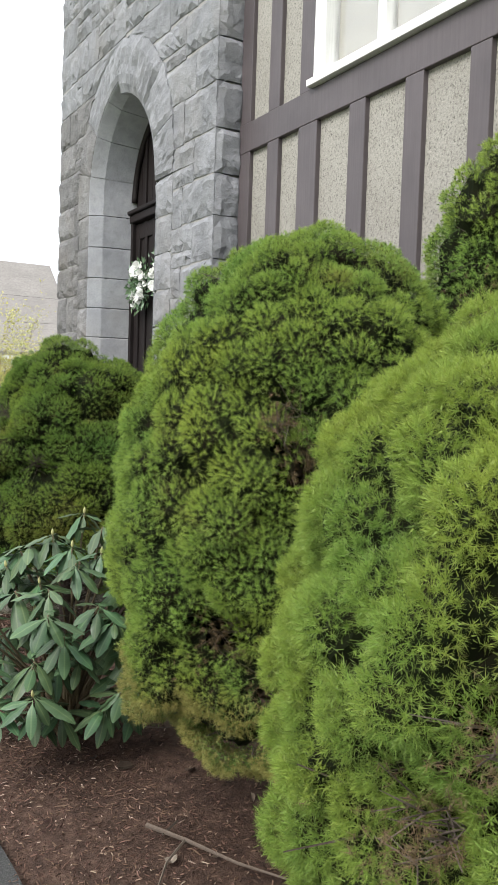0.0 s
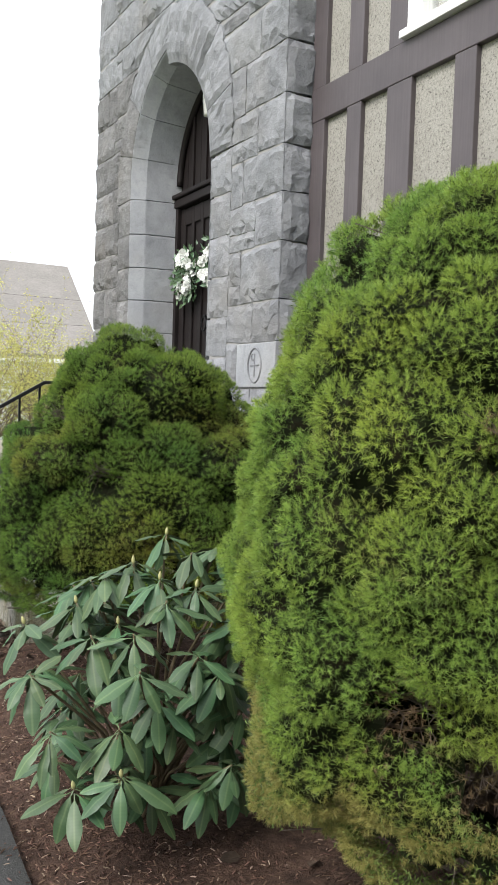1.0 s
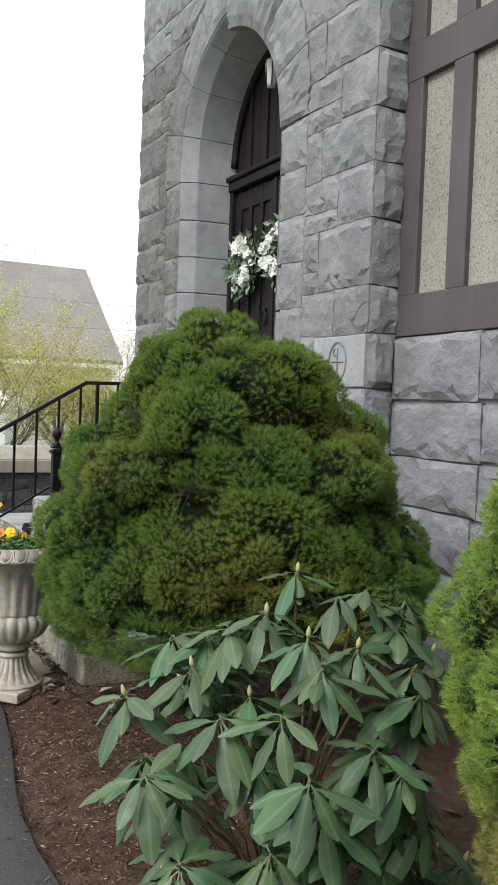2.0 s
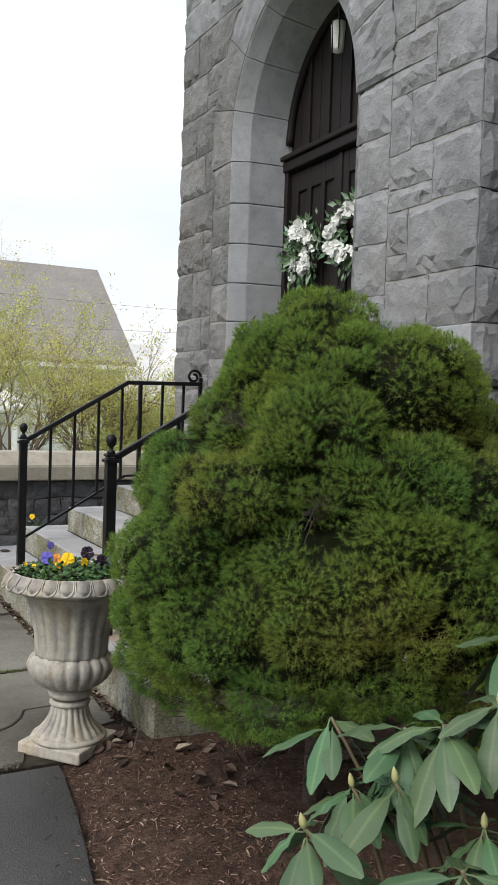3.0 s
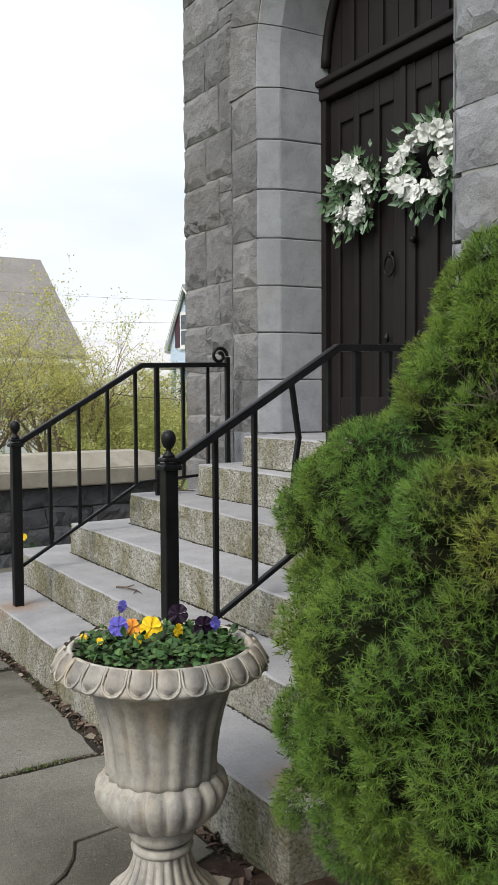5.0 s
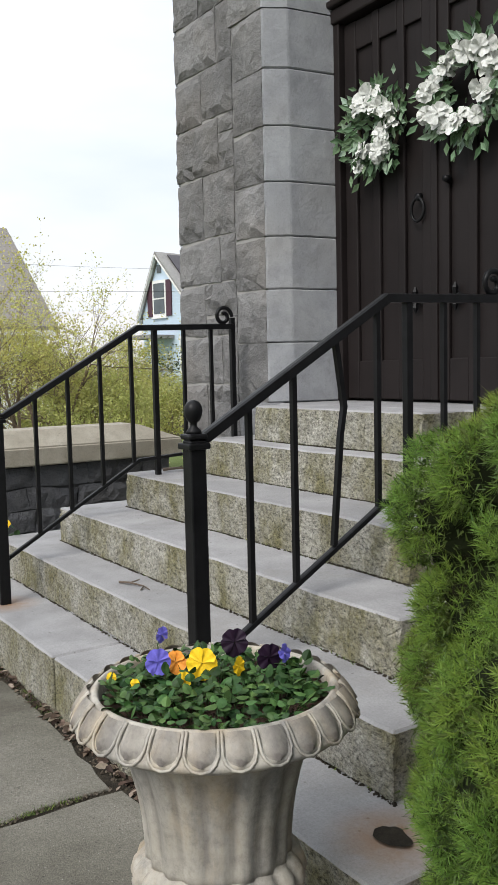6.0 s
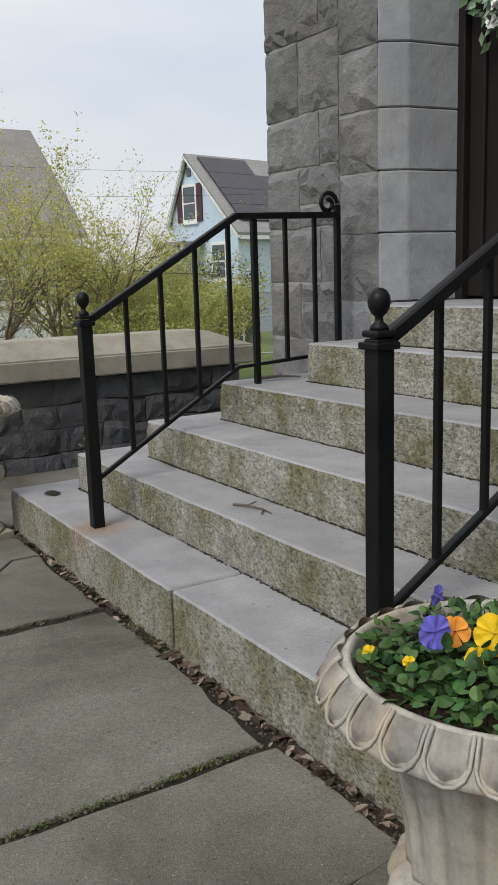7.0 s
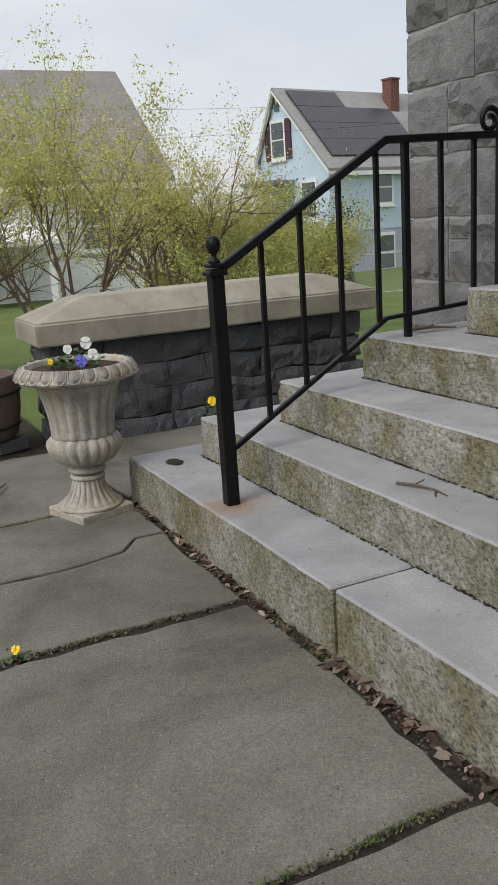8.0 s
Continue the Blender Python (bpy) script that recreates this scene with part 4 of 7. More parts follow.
# ---- railings ----
def railing(bent):
    """Black iron handrail: newel with a ball, sloping and level rails, balusters, a scrolled end."""
    rail = thing("iron_railing", "black painted wrought iron handrail with ball newel and scroll end", "railing", group="handrails on the entrance steps")
    W = 0.025
    newel = part("newel_post", add_box(bmesh.new(), (1.76 - W, -W, 0.213), (1.76 + W, W, 1.085), 0.004), M_IRON, rail)
    bm = bmesh.new()
    add_box(bm, (1.76 - 0.035, -0.035, 1.060), (1.76 + 0.035, 0.035, 1.078), 0.004)
    add_box(bm, (1.76 - 0.030, -0.030, 1.088), (1.76 + 0.030, 0.030, 1.104), 0.006)
    part("cap", bm, M_IRON, newel)
    prof = [(0.001, 1.104), (0.023, 1.104), (0.020, 1.114), (0.010, 1.123), (0.0095, 1.134), (0.018, 1.141), (0.0245, 1.155), (0.0265, 1.168), (0.0245, 1.181), (0.018, 1.192), (0.008, 1.198), (0.001, 1.199)]
    me = lathe(prof, 20, None, M_IRON, "finial_ball")
    put("finial_ball", me, newel, m=pose(1.76, 0, 0))

    def bar(pts, w, h):
        """A flat bar in the railing's plane, with mitred corners."""
        bm = bmesh.new()
        rings = []
        for i, (x, z) in enumerate(pts):
            d1 = Vector((pts[i][0] - pts[i - 1][0], pts[i][1] - pts[i - 1][1])).normalized() if i else None
            d2 = Vector((pts[i + 1][0] - pts[i][0], pts[i + 1][1] - pts[i][1])).normalized() if i < len(pts) - 1 else None
            d = ((d1 or d2) + (d2 or d1)).normalized()
            nrm = Vector((-d.y, d.x)) / max(0.5, (d.dot(d1 or d2)))
            rings.append([bm.verts.new((x + nrm.x * s * h / 2, t * w / 2, z + nrm.y * s * h / 2)) for s, t in ((-1, -1), (1, -0.86), (1.25, -0.4), (1.25, 0.4), (1, 0.86), (-1, 1))])
        for a, b in zip(rings, rings[1:]):
            for k in range(6):
                bm.faces.new((a[k], a[(k + 1) % 6], b[(k + 1) % 6], b[k]))
        bm.faces.new(rings[0][::-1])
        bm.faces.new(rings[-1])
        return bm
    part("handrail", bar([(1.785, 1.085), (2.49, 1.500), (3.055, 1.512)], 0.042, 0.026), M_IRON, rail)
    part("bottom_rail", bar([(1.785, 0.425), (2.48, 0.835), (3.05, 0.865)], 0.026, 0.014), M_IRON, rail)
    xs = [1.945, 2.11, 2.28, 2.45, 2.755, 2.92]
    for k, x in enumerate(xs):
        zb = 0.425 + (x - 1.785) * 0.59 if x < 2.48 else 0.835 + (x - 2.48) * 0.053
        zt = 1.075 + (x - 1.785) * 0.589 if x < 2.49 else 1.498
        w = 0.0085
        pts = [(x, 0, zb), (x, 0, zt)]
        if bent and k == 2:
            pts = [(x - 0.02, 0, zb), (x + 0.012, 0, zb + 0.35), (x + 0.028, 0, zb + 0.44), (x - 0.005, 0, zt)]
        b = bmesh.new()
        prev = None
        for p in pts:
            ring = [b.verts.new((p[0] + sx * w, p[1] + sy * w, p[2])) for sx, sy in ((-1, -1), (1, -1), (1, 1), (-1, 1))]
            if prev:
                for q in range(4):
                    b.faces.new((prev[q], prev[(q + 1) % 4], ring[(q + 1) % 4], ring[q]))
            else:
                b.faces.new(ring[::-1])
            prev = ring
        b.faces.new(prev)
        part("baluster", b, M_IRON, rail)
    part("support_post", add_box(bmesh.new(), (2.585 - 0.013, -0.013, 0.750), (2.585 + 0.013, 0.013, 1.494), 0.002), M_IRON, rail)
    part("support_post", add_box(bmesh.new(), (3.055 - 0.013, -0.013, 0.748), (3.055 + 0.013, 0.013, 1.56), 0.002), M_IRON, rail)
    pile = Pile()
    pts = []
    for k in range(34):
        a = k / 33 * 2.6 * math.pi
        rr = 0.054 - 0.038 * k / 33
        pts.append((3.002 + rr * math.cos(a), 0, 1.565 + rr * math.sin(a)))
    pile.tube(pts, [0.011] * 34, 6)
    put("scroll", pile.mesh("scroll", M_IRON, True), rail, "curled scroll end")
    return rail


rail_far = railing(False)
rail_far.matrix_basis = pose(0, 8.53, 0)
rail_near = railing(True)
rail_near.matrix_basis = pose(0, 6.704, 0)

# ---- low boundary wall ----
lw = thing("boundary_wall", "low dark rubble wall with a pale hipped stone coping", "wall", kind="structure")
LX0, LX1, LY = 1.66, 3.86, 10.80
box("wall_core", (LX0 + 0.03, LY + 0.03, -0.3), (LX1 - 0.03, LY + 0.42, 0.59), M_MORTAR_DARK, lw)
r_l = random.Random(12)
rows = [-0.15, 0.10, 0.26, 0.43, 0.60]
for k in range(4):
    x = LX0
    while x < LX1 - 0.05:
        w = r_l.uniform(0.22, 0.5)
        x2 = min(LX1, x + w)
        if LX1 - x2 < 0.12:
            x2 = LX1
        sk = r_l.uniform(-0.03, 0.03)
        me = rock_stone(lambda z: x, lambda z: x2, rows[k], rows[k + 1], 0, 7000 + int(x * 100) + k, bulge=0.020, gap=0.001, swap=lambda d, a, z: (a, LY + d, z))
        me.materials[0] = M_RUBBLE
        for v in me.vertices:
            k_ = noise.noise_vector(Vector((v.co.x * 3.3, 0.0, v.co.z * 4.2)))
            if 0.0 < v.co.z < 0.585:
                v.co += Vector((k_.x * 0.05, 0, k_.z * 0.04 * min(1.0, (0.6 - v.co.z) / 0.15)))
        put("stone", me, lw)
        x = x2
for k in range(4):
    me = rock_stone(const(LY), const(LY + 0.45), rows[k], rows[k + 1], 0, 7700 + k, swap=lambda d, a, z: (LX0 + d, a, z))
    me.materials[0] = M_RUBBLE
    put("stone", me, lw)
bm = bmesh.new()
o = 0.08
lo, hi = (LX0 - o, LY - o), (LX1 + o, LY + 0.45 + o)
z0, z1, z2 = 0.605, 0.742, 0.865
inx, iny = 0.33, 0.15
bot = [bm.verts.new((x, y, z0)) for x, y in ((lo[0], lo[1]), (hi[0], lo[1]), (hi[0], hi[1]), (lo[0], hi[1]))]
mid = [bm.verts.new((x, y, z1)) for x, y in ((lo[0], lo[1]), (hi[0], lo[1]), (hi[0], hi[1]), (lo[0], hi[1]))]
top = [bm.verts.new((x, y, z2)) for x, y in ((lo[0] + inx, lo[1] + iny), (hi[0] - inx, lo[1] + iny), (hi[0] - inx, hi[1] - iny), (lo[0] + inx, hi[1] - iny))]
bm.faces.new(bot[::-1])
bm.faces.new(top)
for a, b in ((bot, mid), (mid, top)):
    for k in range(4):
        bm.faces.new((a[k], a[(k + 1) % 4], b[(k + 1) % 4], b[k]))
bmesh.ops.bevel(bm, geom=list(bm.edges), offset=0.010, segments=2, affect="EDGES")
part("coping", bm, M_COPING, lw, "pale sandstone hipped coping")

# ---- dwarf spruces ----
def tri_mesh(name, V, mat):
    """A mesh of loose triangles from an array (n, 3, 3)."""
    n = len(V)
    me = bpy.data.meshes.new(name)
    me.vertices.add(3 * n)
    me.vertices.foreach_set("co", V.reshape(-1).astype(np.float32))
    me.loops.add(3 * n)
    me.loops.foreach_set("vertex_index", np.arange(3 * n, dtype=np.int32))
    me.polygons.add(n)
    me.polygons.foreach_set("loop_start", np.arange(0, 3 * n, 3, dtype=np.int32))
    me.materials.append(mat)
    me.update()
    me.validate()
    return me


def unit(a):
    return a / np.maximum(1e-9, np.linalg.norm(a, axis=-1, keepdims=True))


def needles(P, D, g, count, length, width, spread=0.95):
    """Needle triangles for shoots at P along D: a brush of needles round each shoot's last stretch."""
    n = len(P)
    ref = np.where(np.abs(D[:, 2:3]) < 0.9, np.array([[0, 0, 1.0]]), np.array([[1.0, 0, 0]]))
    A = unit(np.cross(D, ref))
    B = np.cross(D, A)
    # needles stand round the shoot in a spiral, opening like a star towards its tip
    phi = g.uniform(0, 2 * np.pi, (n, 1)) + 2.4 * np.arange(count)[None] + g.normal(0, 0.25, (n, count))
    rank = (np.arange(count)[None] + g.uniform(0, 1, (n, count))) / count
    along = (-0.85 + 0.85 * rank) * length
    open_ = np.clip(1.40 - 0.95 * rank + g.normal(0, 0.10, (n, count)), 0.15, 1.6)
    rad = A[:, None] * np.cos(phi)[..., None] + B[:, None] * np.sin(phi)[..., None]
    d = D[:, None] * np.cos(open_)[..., None] + rad * np.sin(open_)[..., None]
    d = unit(d + np.array([0, 0, 0.04]))
    root = P[:, None] + D[:, None] * along[..., None]
    L = length * g.uniform(0.85, 1.15, (n, count))[..., None]
    side = unit(np.cross(d, unit(g.normal(0, 1, (n, count, 3)))))
    tri = np.stack([root - side * width / 2, root + side * width / 2, root + d * L], axis=2)
    return tri.reshape(-1, 3, 3)


def nearest(P, C):
    """For each point the nearest centre and its distance."""
    idx, dist = [], []
    for k in range(0, len(P), 4000):
        d = ((P[k:k + 4000, None] - C[None]) ** 2).sum(-1)
        i = d.argmin(1)
        idx.append(i)
        dist.append(np.sqrt(d[np.arange(len(i)), i]))
    return np.concatenate(idx), np.concatenate(dist)


def spread_out(P, pitch, g):
    """Thin points to about one in each cell of the given pitch."""
    key = np.floor(P / pitch + g.uniform(0, 1, 3)).astype(np.int64)
    code = key[:, 0] * 73856093 ^ key[:, 1] * 19349663 ^ key[:, 2] * 83492791
    return np.unique(code, return_index=True)[1]


def darts(P, apart):
    """Points kept one by one, each at least so far apart from those before it."""
    kept = P[:1]
    for p in P[1:]:
        if ((kept - p) ** 2).sum(1).min() > apart * apart:
            kept = np.concatenate([kept, p[None]])
    return kept


def spruce(name, label, place, profile, mat, under, seed, pitch, count, length, width, pads=0.20, tufts=0.075, billow=0.075, flat=1.3, lobes=(), holes=(), dry=0.0, facing=(-0.75, -0.66)):
    """A dwarf spruce: trunk, limbs, and a billowing crown of needle shoots. profile: (height, radius); lobes: (angle, height, reach in height, gain)."""
    g = np.random.default_rng(seed)
    cx, cy = place
    z0 = bed_height(cx, cy) - 0.03
    shrub = thing(name, label, "shrub", (cx, cy, z0), group="dwarf spruces in the planting bed")
    zs = np.array([p[0] for p in profile]) - z0
    rs = np.array([p[1] for p in profile])
    order = np.argsort(zs)
    zs, rs = zs[order], rs[order]
    top = zs[-1]
    face = np.array(facing) / np.hypot(*facing)
    hole = [(np.array([hx - cx, hy - cy, hz - z0]), hr) for hx, hy, hz, hr in holes]

    def surface(z, th):
        r = np.interp(z, zs, rs)
        r = r * (1 + 0.02 * np.sin(3 * th + 5 * z + seed) + 0.02 * np.sin(5 * th - 7 * z + 2 * seed))
        for ang, hz, reach, gain in lobes:
            r = r * (1 + gain * np.clip(np.cos(th - ang), 0, 1) ** 1.5 * np.exp(-((z - hz + z0) / reach) ** 2))
        return np.stack([r * np.cos(th), r * np.sin(th), z], -1)

    def outward(z, th):
        a = surface(z, th + 0.02) - surface(z, th - 0.02)
        b = surface(np.minimum(z + 0.012, top), th) - surface(np.maximum(z - 0.012, zs[0]), th)
        n = unit(np.cross(a, b))
        away = surface(z, th) - np.array([0, 0, 0.5 * (zs[0] + top)])
        return np.where((n * away).sum(-1, keepdims=True) < 0, -n, n)

    fz = np.linspace(zs[0], top - 0.002, 400)
    fr = np.interp(fz, zs, rs)
    w = (fr + 0.01) * np.sqrt(1 + np.gradient(fr, fz) ** 2)
    w /= w.sum()

    def sample(n):
        z = np.clip(g.choice(fz, n, p=w) + g.uniform(-0.003, 0.003, n), zs[0], top - 0.001)
        th = g.uniform(0, 2 * np.pi, n)
        return z, th, surface(z, th)
    # centres of the large pads and of the small tufts on them
    squash = np.array([1, 1, flat])
    C1 = darts(sample(2500)[2] * squash, 0.80 * pads) / squash
    C2 = darts(sample(7000)[2], 0.80 * tufts)
    h1 = g.uniform(0.35, 1.25, len(C1))
    h2 = g.uniform(0.55, 1.2, len(C2))

    def relief(P, n):
        """Height of the billows over the plain form, and the way the shoots lean there."""
        i1, d1 = nearest(P * squash, C1 * squash)
        i2, d2 = nearest(P, C2)
        d1, d2 = np.clip(d1 / (0.66 * pads), 0, 1.0), np.clip(d2 / (0.64 * tufts), 0, 1.0)
        up = billow * h1[i1] * np.sqrt(1.02 - d1 ** 2) + 0.50 * tufts * h2[i2] * np.sqrt(1.02 - d2 ** 2)
        lean = 0.75 * n + 1.5 * (P - C2[i2]) / tufts + 0.7 * (P - C1[i1]) / pads + np.array([0, 0, 0.25])
        for c, r in hole:
            d = np.linalg.norm(P - c, axis=1)
            up = up - 0.07 * np.exp(-(d / (1.25 * r)) ** 2)
        return up - 0.97 * billow - 0.38 * tufts, unit(lean), d2

    def clear(P, grow=1.0):
        k = np.ones(len(P), bool)
        for c, r in hole:
            k &= np.linalg.norm((P - c) * np.array([1, 1, 1.15]), axis=1) > r * grow
        return k

    def ragged(P):
        return clear(P, g.uniform(0.55, 1.2, len(P)))
    # shoots of the outer crown
    z, th, P = sample(int(9.0 * (fr.mean() * 2 * np.pi * top) / pitch ** 2))
    k = spread_out(P, pitch, g)
    z, th, P = z[k], th[k], P[k]
    n = outward(z, th)
    turned = unit(P[:, :2]) @ face
    k = (turned > -0.42) | (g.uniform(0, 1, len(P)) < 0.22)
    z, th, P, n = z[k], th[k], P[k], n[k]
    up, D, rim = relief(P, n)
    P = P + n * (up + g.normal(0, 0.004, len(P)))[:, None]
    # few shoots stand in the creases between the tufts
    k = ragged(P) & ((rim < 0.92) | (g.uniform(0, 1, len(P)) < 0.35))
    P, D, n, up = P[k], D[k], n[k], up[k]
    put("crown", tri_mesh("crown", needles(P, D, g, count, length, width), mat), shrub)
    # coarser needles under them, coloured darker for the shade between the shoots
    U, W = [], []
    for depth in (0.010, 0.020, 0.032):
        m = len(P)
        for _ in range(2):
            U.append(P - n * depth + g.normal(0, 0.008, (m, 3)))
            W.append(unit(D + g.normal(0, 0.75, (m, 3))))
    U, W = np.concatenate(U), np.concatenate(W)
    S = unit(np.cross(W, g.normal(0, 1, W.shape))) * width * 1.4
    put("older_growth", tri_mesh("older_growth", np.stack([U - S, U + S, U + W * length * 0.95], 1), under), shrub, "darker needles under the shoots, shade put into their colour")
    # an added near-black shell standing in for the shade inside, open at the hollows
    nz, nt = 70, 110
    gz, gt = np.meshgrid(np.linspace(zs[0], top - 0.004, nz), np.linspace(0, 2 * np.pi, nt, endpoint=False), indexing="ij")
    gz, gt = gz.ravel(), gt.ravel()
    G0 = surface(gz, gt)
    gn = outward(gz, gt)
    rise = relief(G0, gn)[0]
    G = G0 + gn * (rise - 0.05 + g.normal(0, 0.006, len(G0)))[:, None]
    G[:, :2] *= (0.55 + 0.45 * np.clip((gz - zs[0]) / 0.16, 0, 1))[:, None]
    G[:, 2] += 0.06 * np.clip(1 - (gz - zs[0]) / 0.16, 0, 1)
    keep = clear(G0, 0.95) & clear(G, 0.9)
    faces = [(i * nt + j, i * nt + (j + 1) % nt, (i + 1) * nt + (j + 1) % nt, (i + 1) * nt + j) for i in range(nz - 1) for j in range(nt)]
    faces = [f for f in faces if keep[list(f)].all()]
    put("inner_growth", mesh_of("inner_growth", G, faces, M_SHADE_CORE), shrub, "near-black shell added for the shade inside the crown")
    # browned shoots and bare twigs in the hollows
    twigs = Pile()
    if hole and dry:
        H, J = [], []
        for c, hr in hole:
            o = unit(c * np.array([1, 1, 0.0]))
            m = int(1500 * hr * dry)
            H.append(c - o * hr * 0.7 + g.normal(0, hr * 0.5, (m, 3)))
            J.append(unit(g.normal(0, 1, (m, 3)) + o * 0.6))
        put("dry_shoot_mass", tri_mesh("dry_shoot_mass", needles(np.concatenate(H), np.concatenate(J), g, 12, length, width), M_NEEDLE_DRY), shrub, "browned dead shoots in a hollow")
    for c, hr in hole:
        o = unit(c * np.array([1, 1, 0.0]))
        for _ in range(int(130 * hr)):
            b = c - o * hr * 0.95 + g.normal(0, hr * 0.38, 3)
            a = b * np.array([0.45, 0.45, 0.9]) + g.normal(0, 0.03, 3)
            m1 = a * 0.4 + b * 0.6 + g.normal(0, 0.02, 3)
            twigs.tube([a, m1, b], [0.003, 0.0022, 0.001], 4)
            for _k in range(3):
                twigs.tube([m1 * 0.4 + b * 0.6, b + g.normal(0, 0.03, 3)], [0.0018, 0.0008], 3)
    # wood
    V, F = tube_data([(0, 0, -0.05), (0.01, 0.0, top * 0.3), (-0.01, 0.01, top * 0.65), (0, 0, top * 0.93)], [0.038, 0.030, 0.019, 0.006], 8)
    put("trunk", mesh_of("trunk", V, F, M_BARK, True), shrub)
    for c in C1:
        h = max(0.06, min(top * 0.9, c[2] - 0.30 * math.hypot(c[0], c[1])))
        a, b = Vector((0, 0, h)), Vector(c * np.array([0.8, 0.8, 0.90]))
        m1 = a.lerp(b, 0.45) + Vector((g.normal(0, 0.03), g.normal(0, 0.03), g.normal(-0.01, 0.02)))
        twigs.tube([a, m1, b], [0.010, 0.006, 0.002], 5)
        for _ in range(4):
            twigs.tube([m1.lerp(b, 0.4), b + Vector(g.normal(0, 0.05, 3))], [0.004, 0.0012], 3)
    put("branchwork", twigs.mesh("branchwork", M_BARK), shrub)
    return shrub


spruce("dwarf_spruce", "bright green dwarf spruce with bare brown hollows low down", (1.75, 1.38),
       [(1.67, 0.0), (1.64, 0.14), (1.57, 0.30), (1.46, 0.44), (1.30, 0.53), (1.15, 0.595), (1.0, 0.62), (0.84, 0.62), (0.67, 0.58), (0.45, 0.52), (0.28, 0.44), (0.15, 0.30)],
       M_NEEDLE_BRIGHT, M_UNDER_BRIGHT, 3, 0.0148, 30, 0.0155, 0.00095, pads=0.32, tufts=0.145, billow=0.075,
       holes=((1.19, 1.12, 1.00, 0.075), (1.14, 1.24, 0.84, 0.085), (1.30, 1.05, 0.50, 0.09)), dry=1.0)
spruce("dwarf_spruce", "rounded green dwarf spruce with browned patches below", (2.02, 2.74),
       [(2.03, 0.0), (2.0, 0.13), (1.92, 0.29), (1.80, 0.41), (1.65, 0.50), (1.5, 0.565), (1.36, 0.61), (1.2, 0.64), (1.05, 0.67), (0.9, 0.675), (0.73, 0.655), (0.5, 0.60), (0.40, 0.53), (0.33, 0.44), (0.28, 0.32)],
       M_NEEDLE_MID, M_UNDER_MID, 11, 0.0160, 22, 0.0140, 0.0012, pads=0.30, tufts=0.125, billow=0.075,
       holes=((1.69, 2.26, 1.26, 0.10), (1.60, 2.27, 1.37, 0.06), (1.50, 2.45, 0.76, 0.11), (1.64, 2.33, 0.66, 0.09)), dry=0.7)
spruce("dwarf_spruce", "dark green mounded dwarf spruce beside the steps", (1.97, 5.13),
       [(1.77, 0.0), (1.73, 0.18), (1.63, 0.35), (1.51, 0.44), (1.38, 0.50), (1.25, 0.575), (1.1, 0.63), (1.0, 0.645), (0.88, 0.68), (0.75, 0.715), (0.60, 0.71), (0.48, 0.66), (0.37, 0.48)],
       M_NEEDLE_DARK, M_UNDER_DARK, 27, 0.0172, 20, 0.0170, 0.0013, pads=0.46, tufts=0.15, billow=0.135, flat=2.0,
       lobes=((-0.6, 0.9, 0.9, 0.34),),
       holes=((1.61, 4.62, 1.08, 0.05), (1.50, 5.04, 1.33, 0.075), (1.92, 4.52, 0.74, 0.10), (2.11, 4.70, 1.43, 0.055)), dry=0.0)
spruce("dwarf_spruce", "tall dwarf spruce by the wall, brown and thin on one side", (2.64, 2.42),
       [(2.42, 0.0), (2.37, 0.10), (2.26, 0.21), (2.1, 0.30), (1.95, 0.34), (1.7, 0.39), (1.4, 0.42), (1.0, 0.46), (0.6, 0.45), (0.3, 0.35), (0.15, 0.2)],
       M_NEEDLE_MID, M_UNDER_MID, 31, 0.022, 17, 0.0150, 0.0018, pads=0.30, tufts=0.125, billow=0.075, holes=((2.32, 2.22, 1.72, 0.15), (2.36, 2.18, 1.52, 0.13)), dry=1.2)


# ---- rhododendron ----
def leaf_mesh(length, width, droop, seed):
    """A long leathery leaf, folded along its rib, bent down towards the tip; grows along +y from a short stalk."""
    r = random.Random(seed)
    V, F = [], []
    n = 9
    for i in range(n + 1):
        t = i / n
        if t < 0.12:
            w = 0.0016
        else:
            u = (t - 0.12) / 0.88
            w = width / 2 * (math.sin(math.pi * min(1.0, u * 0.97 + 0.015)) ** 0.62) * (0.80 + 0.35 * u if u < 0.6 else 1.01 - 0.2 * (u - 0.6))
        y = length * (t - droop * 0.22 * t * t)
        z = -droop * length * 0.62 * t ** 1.8 + 0.002 * r.uniform(-1, 1)
        fold = -0.16 + 0.12 * r.uniform(-1, 1)
        V += [(-w, y, z + w * fold), (-w * 0.5, y, z + w * fold * 0.22), (0, y, z - 0.0010), (w * 0.5, y, z + w * fold * 0.22), (w, y, z + w * fold)]
    for i in range(n):
        for k in range(4):
            F.append((5 * i + k, 5 * i + k + 1, 5 * i + k + 6, 5 * i + k + 5))
    return mesh_of("leaf", V, F, M_RHODO, True)


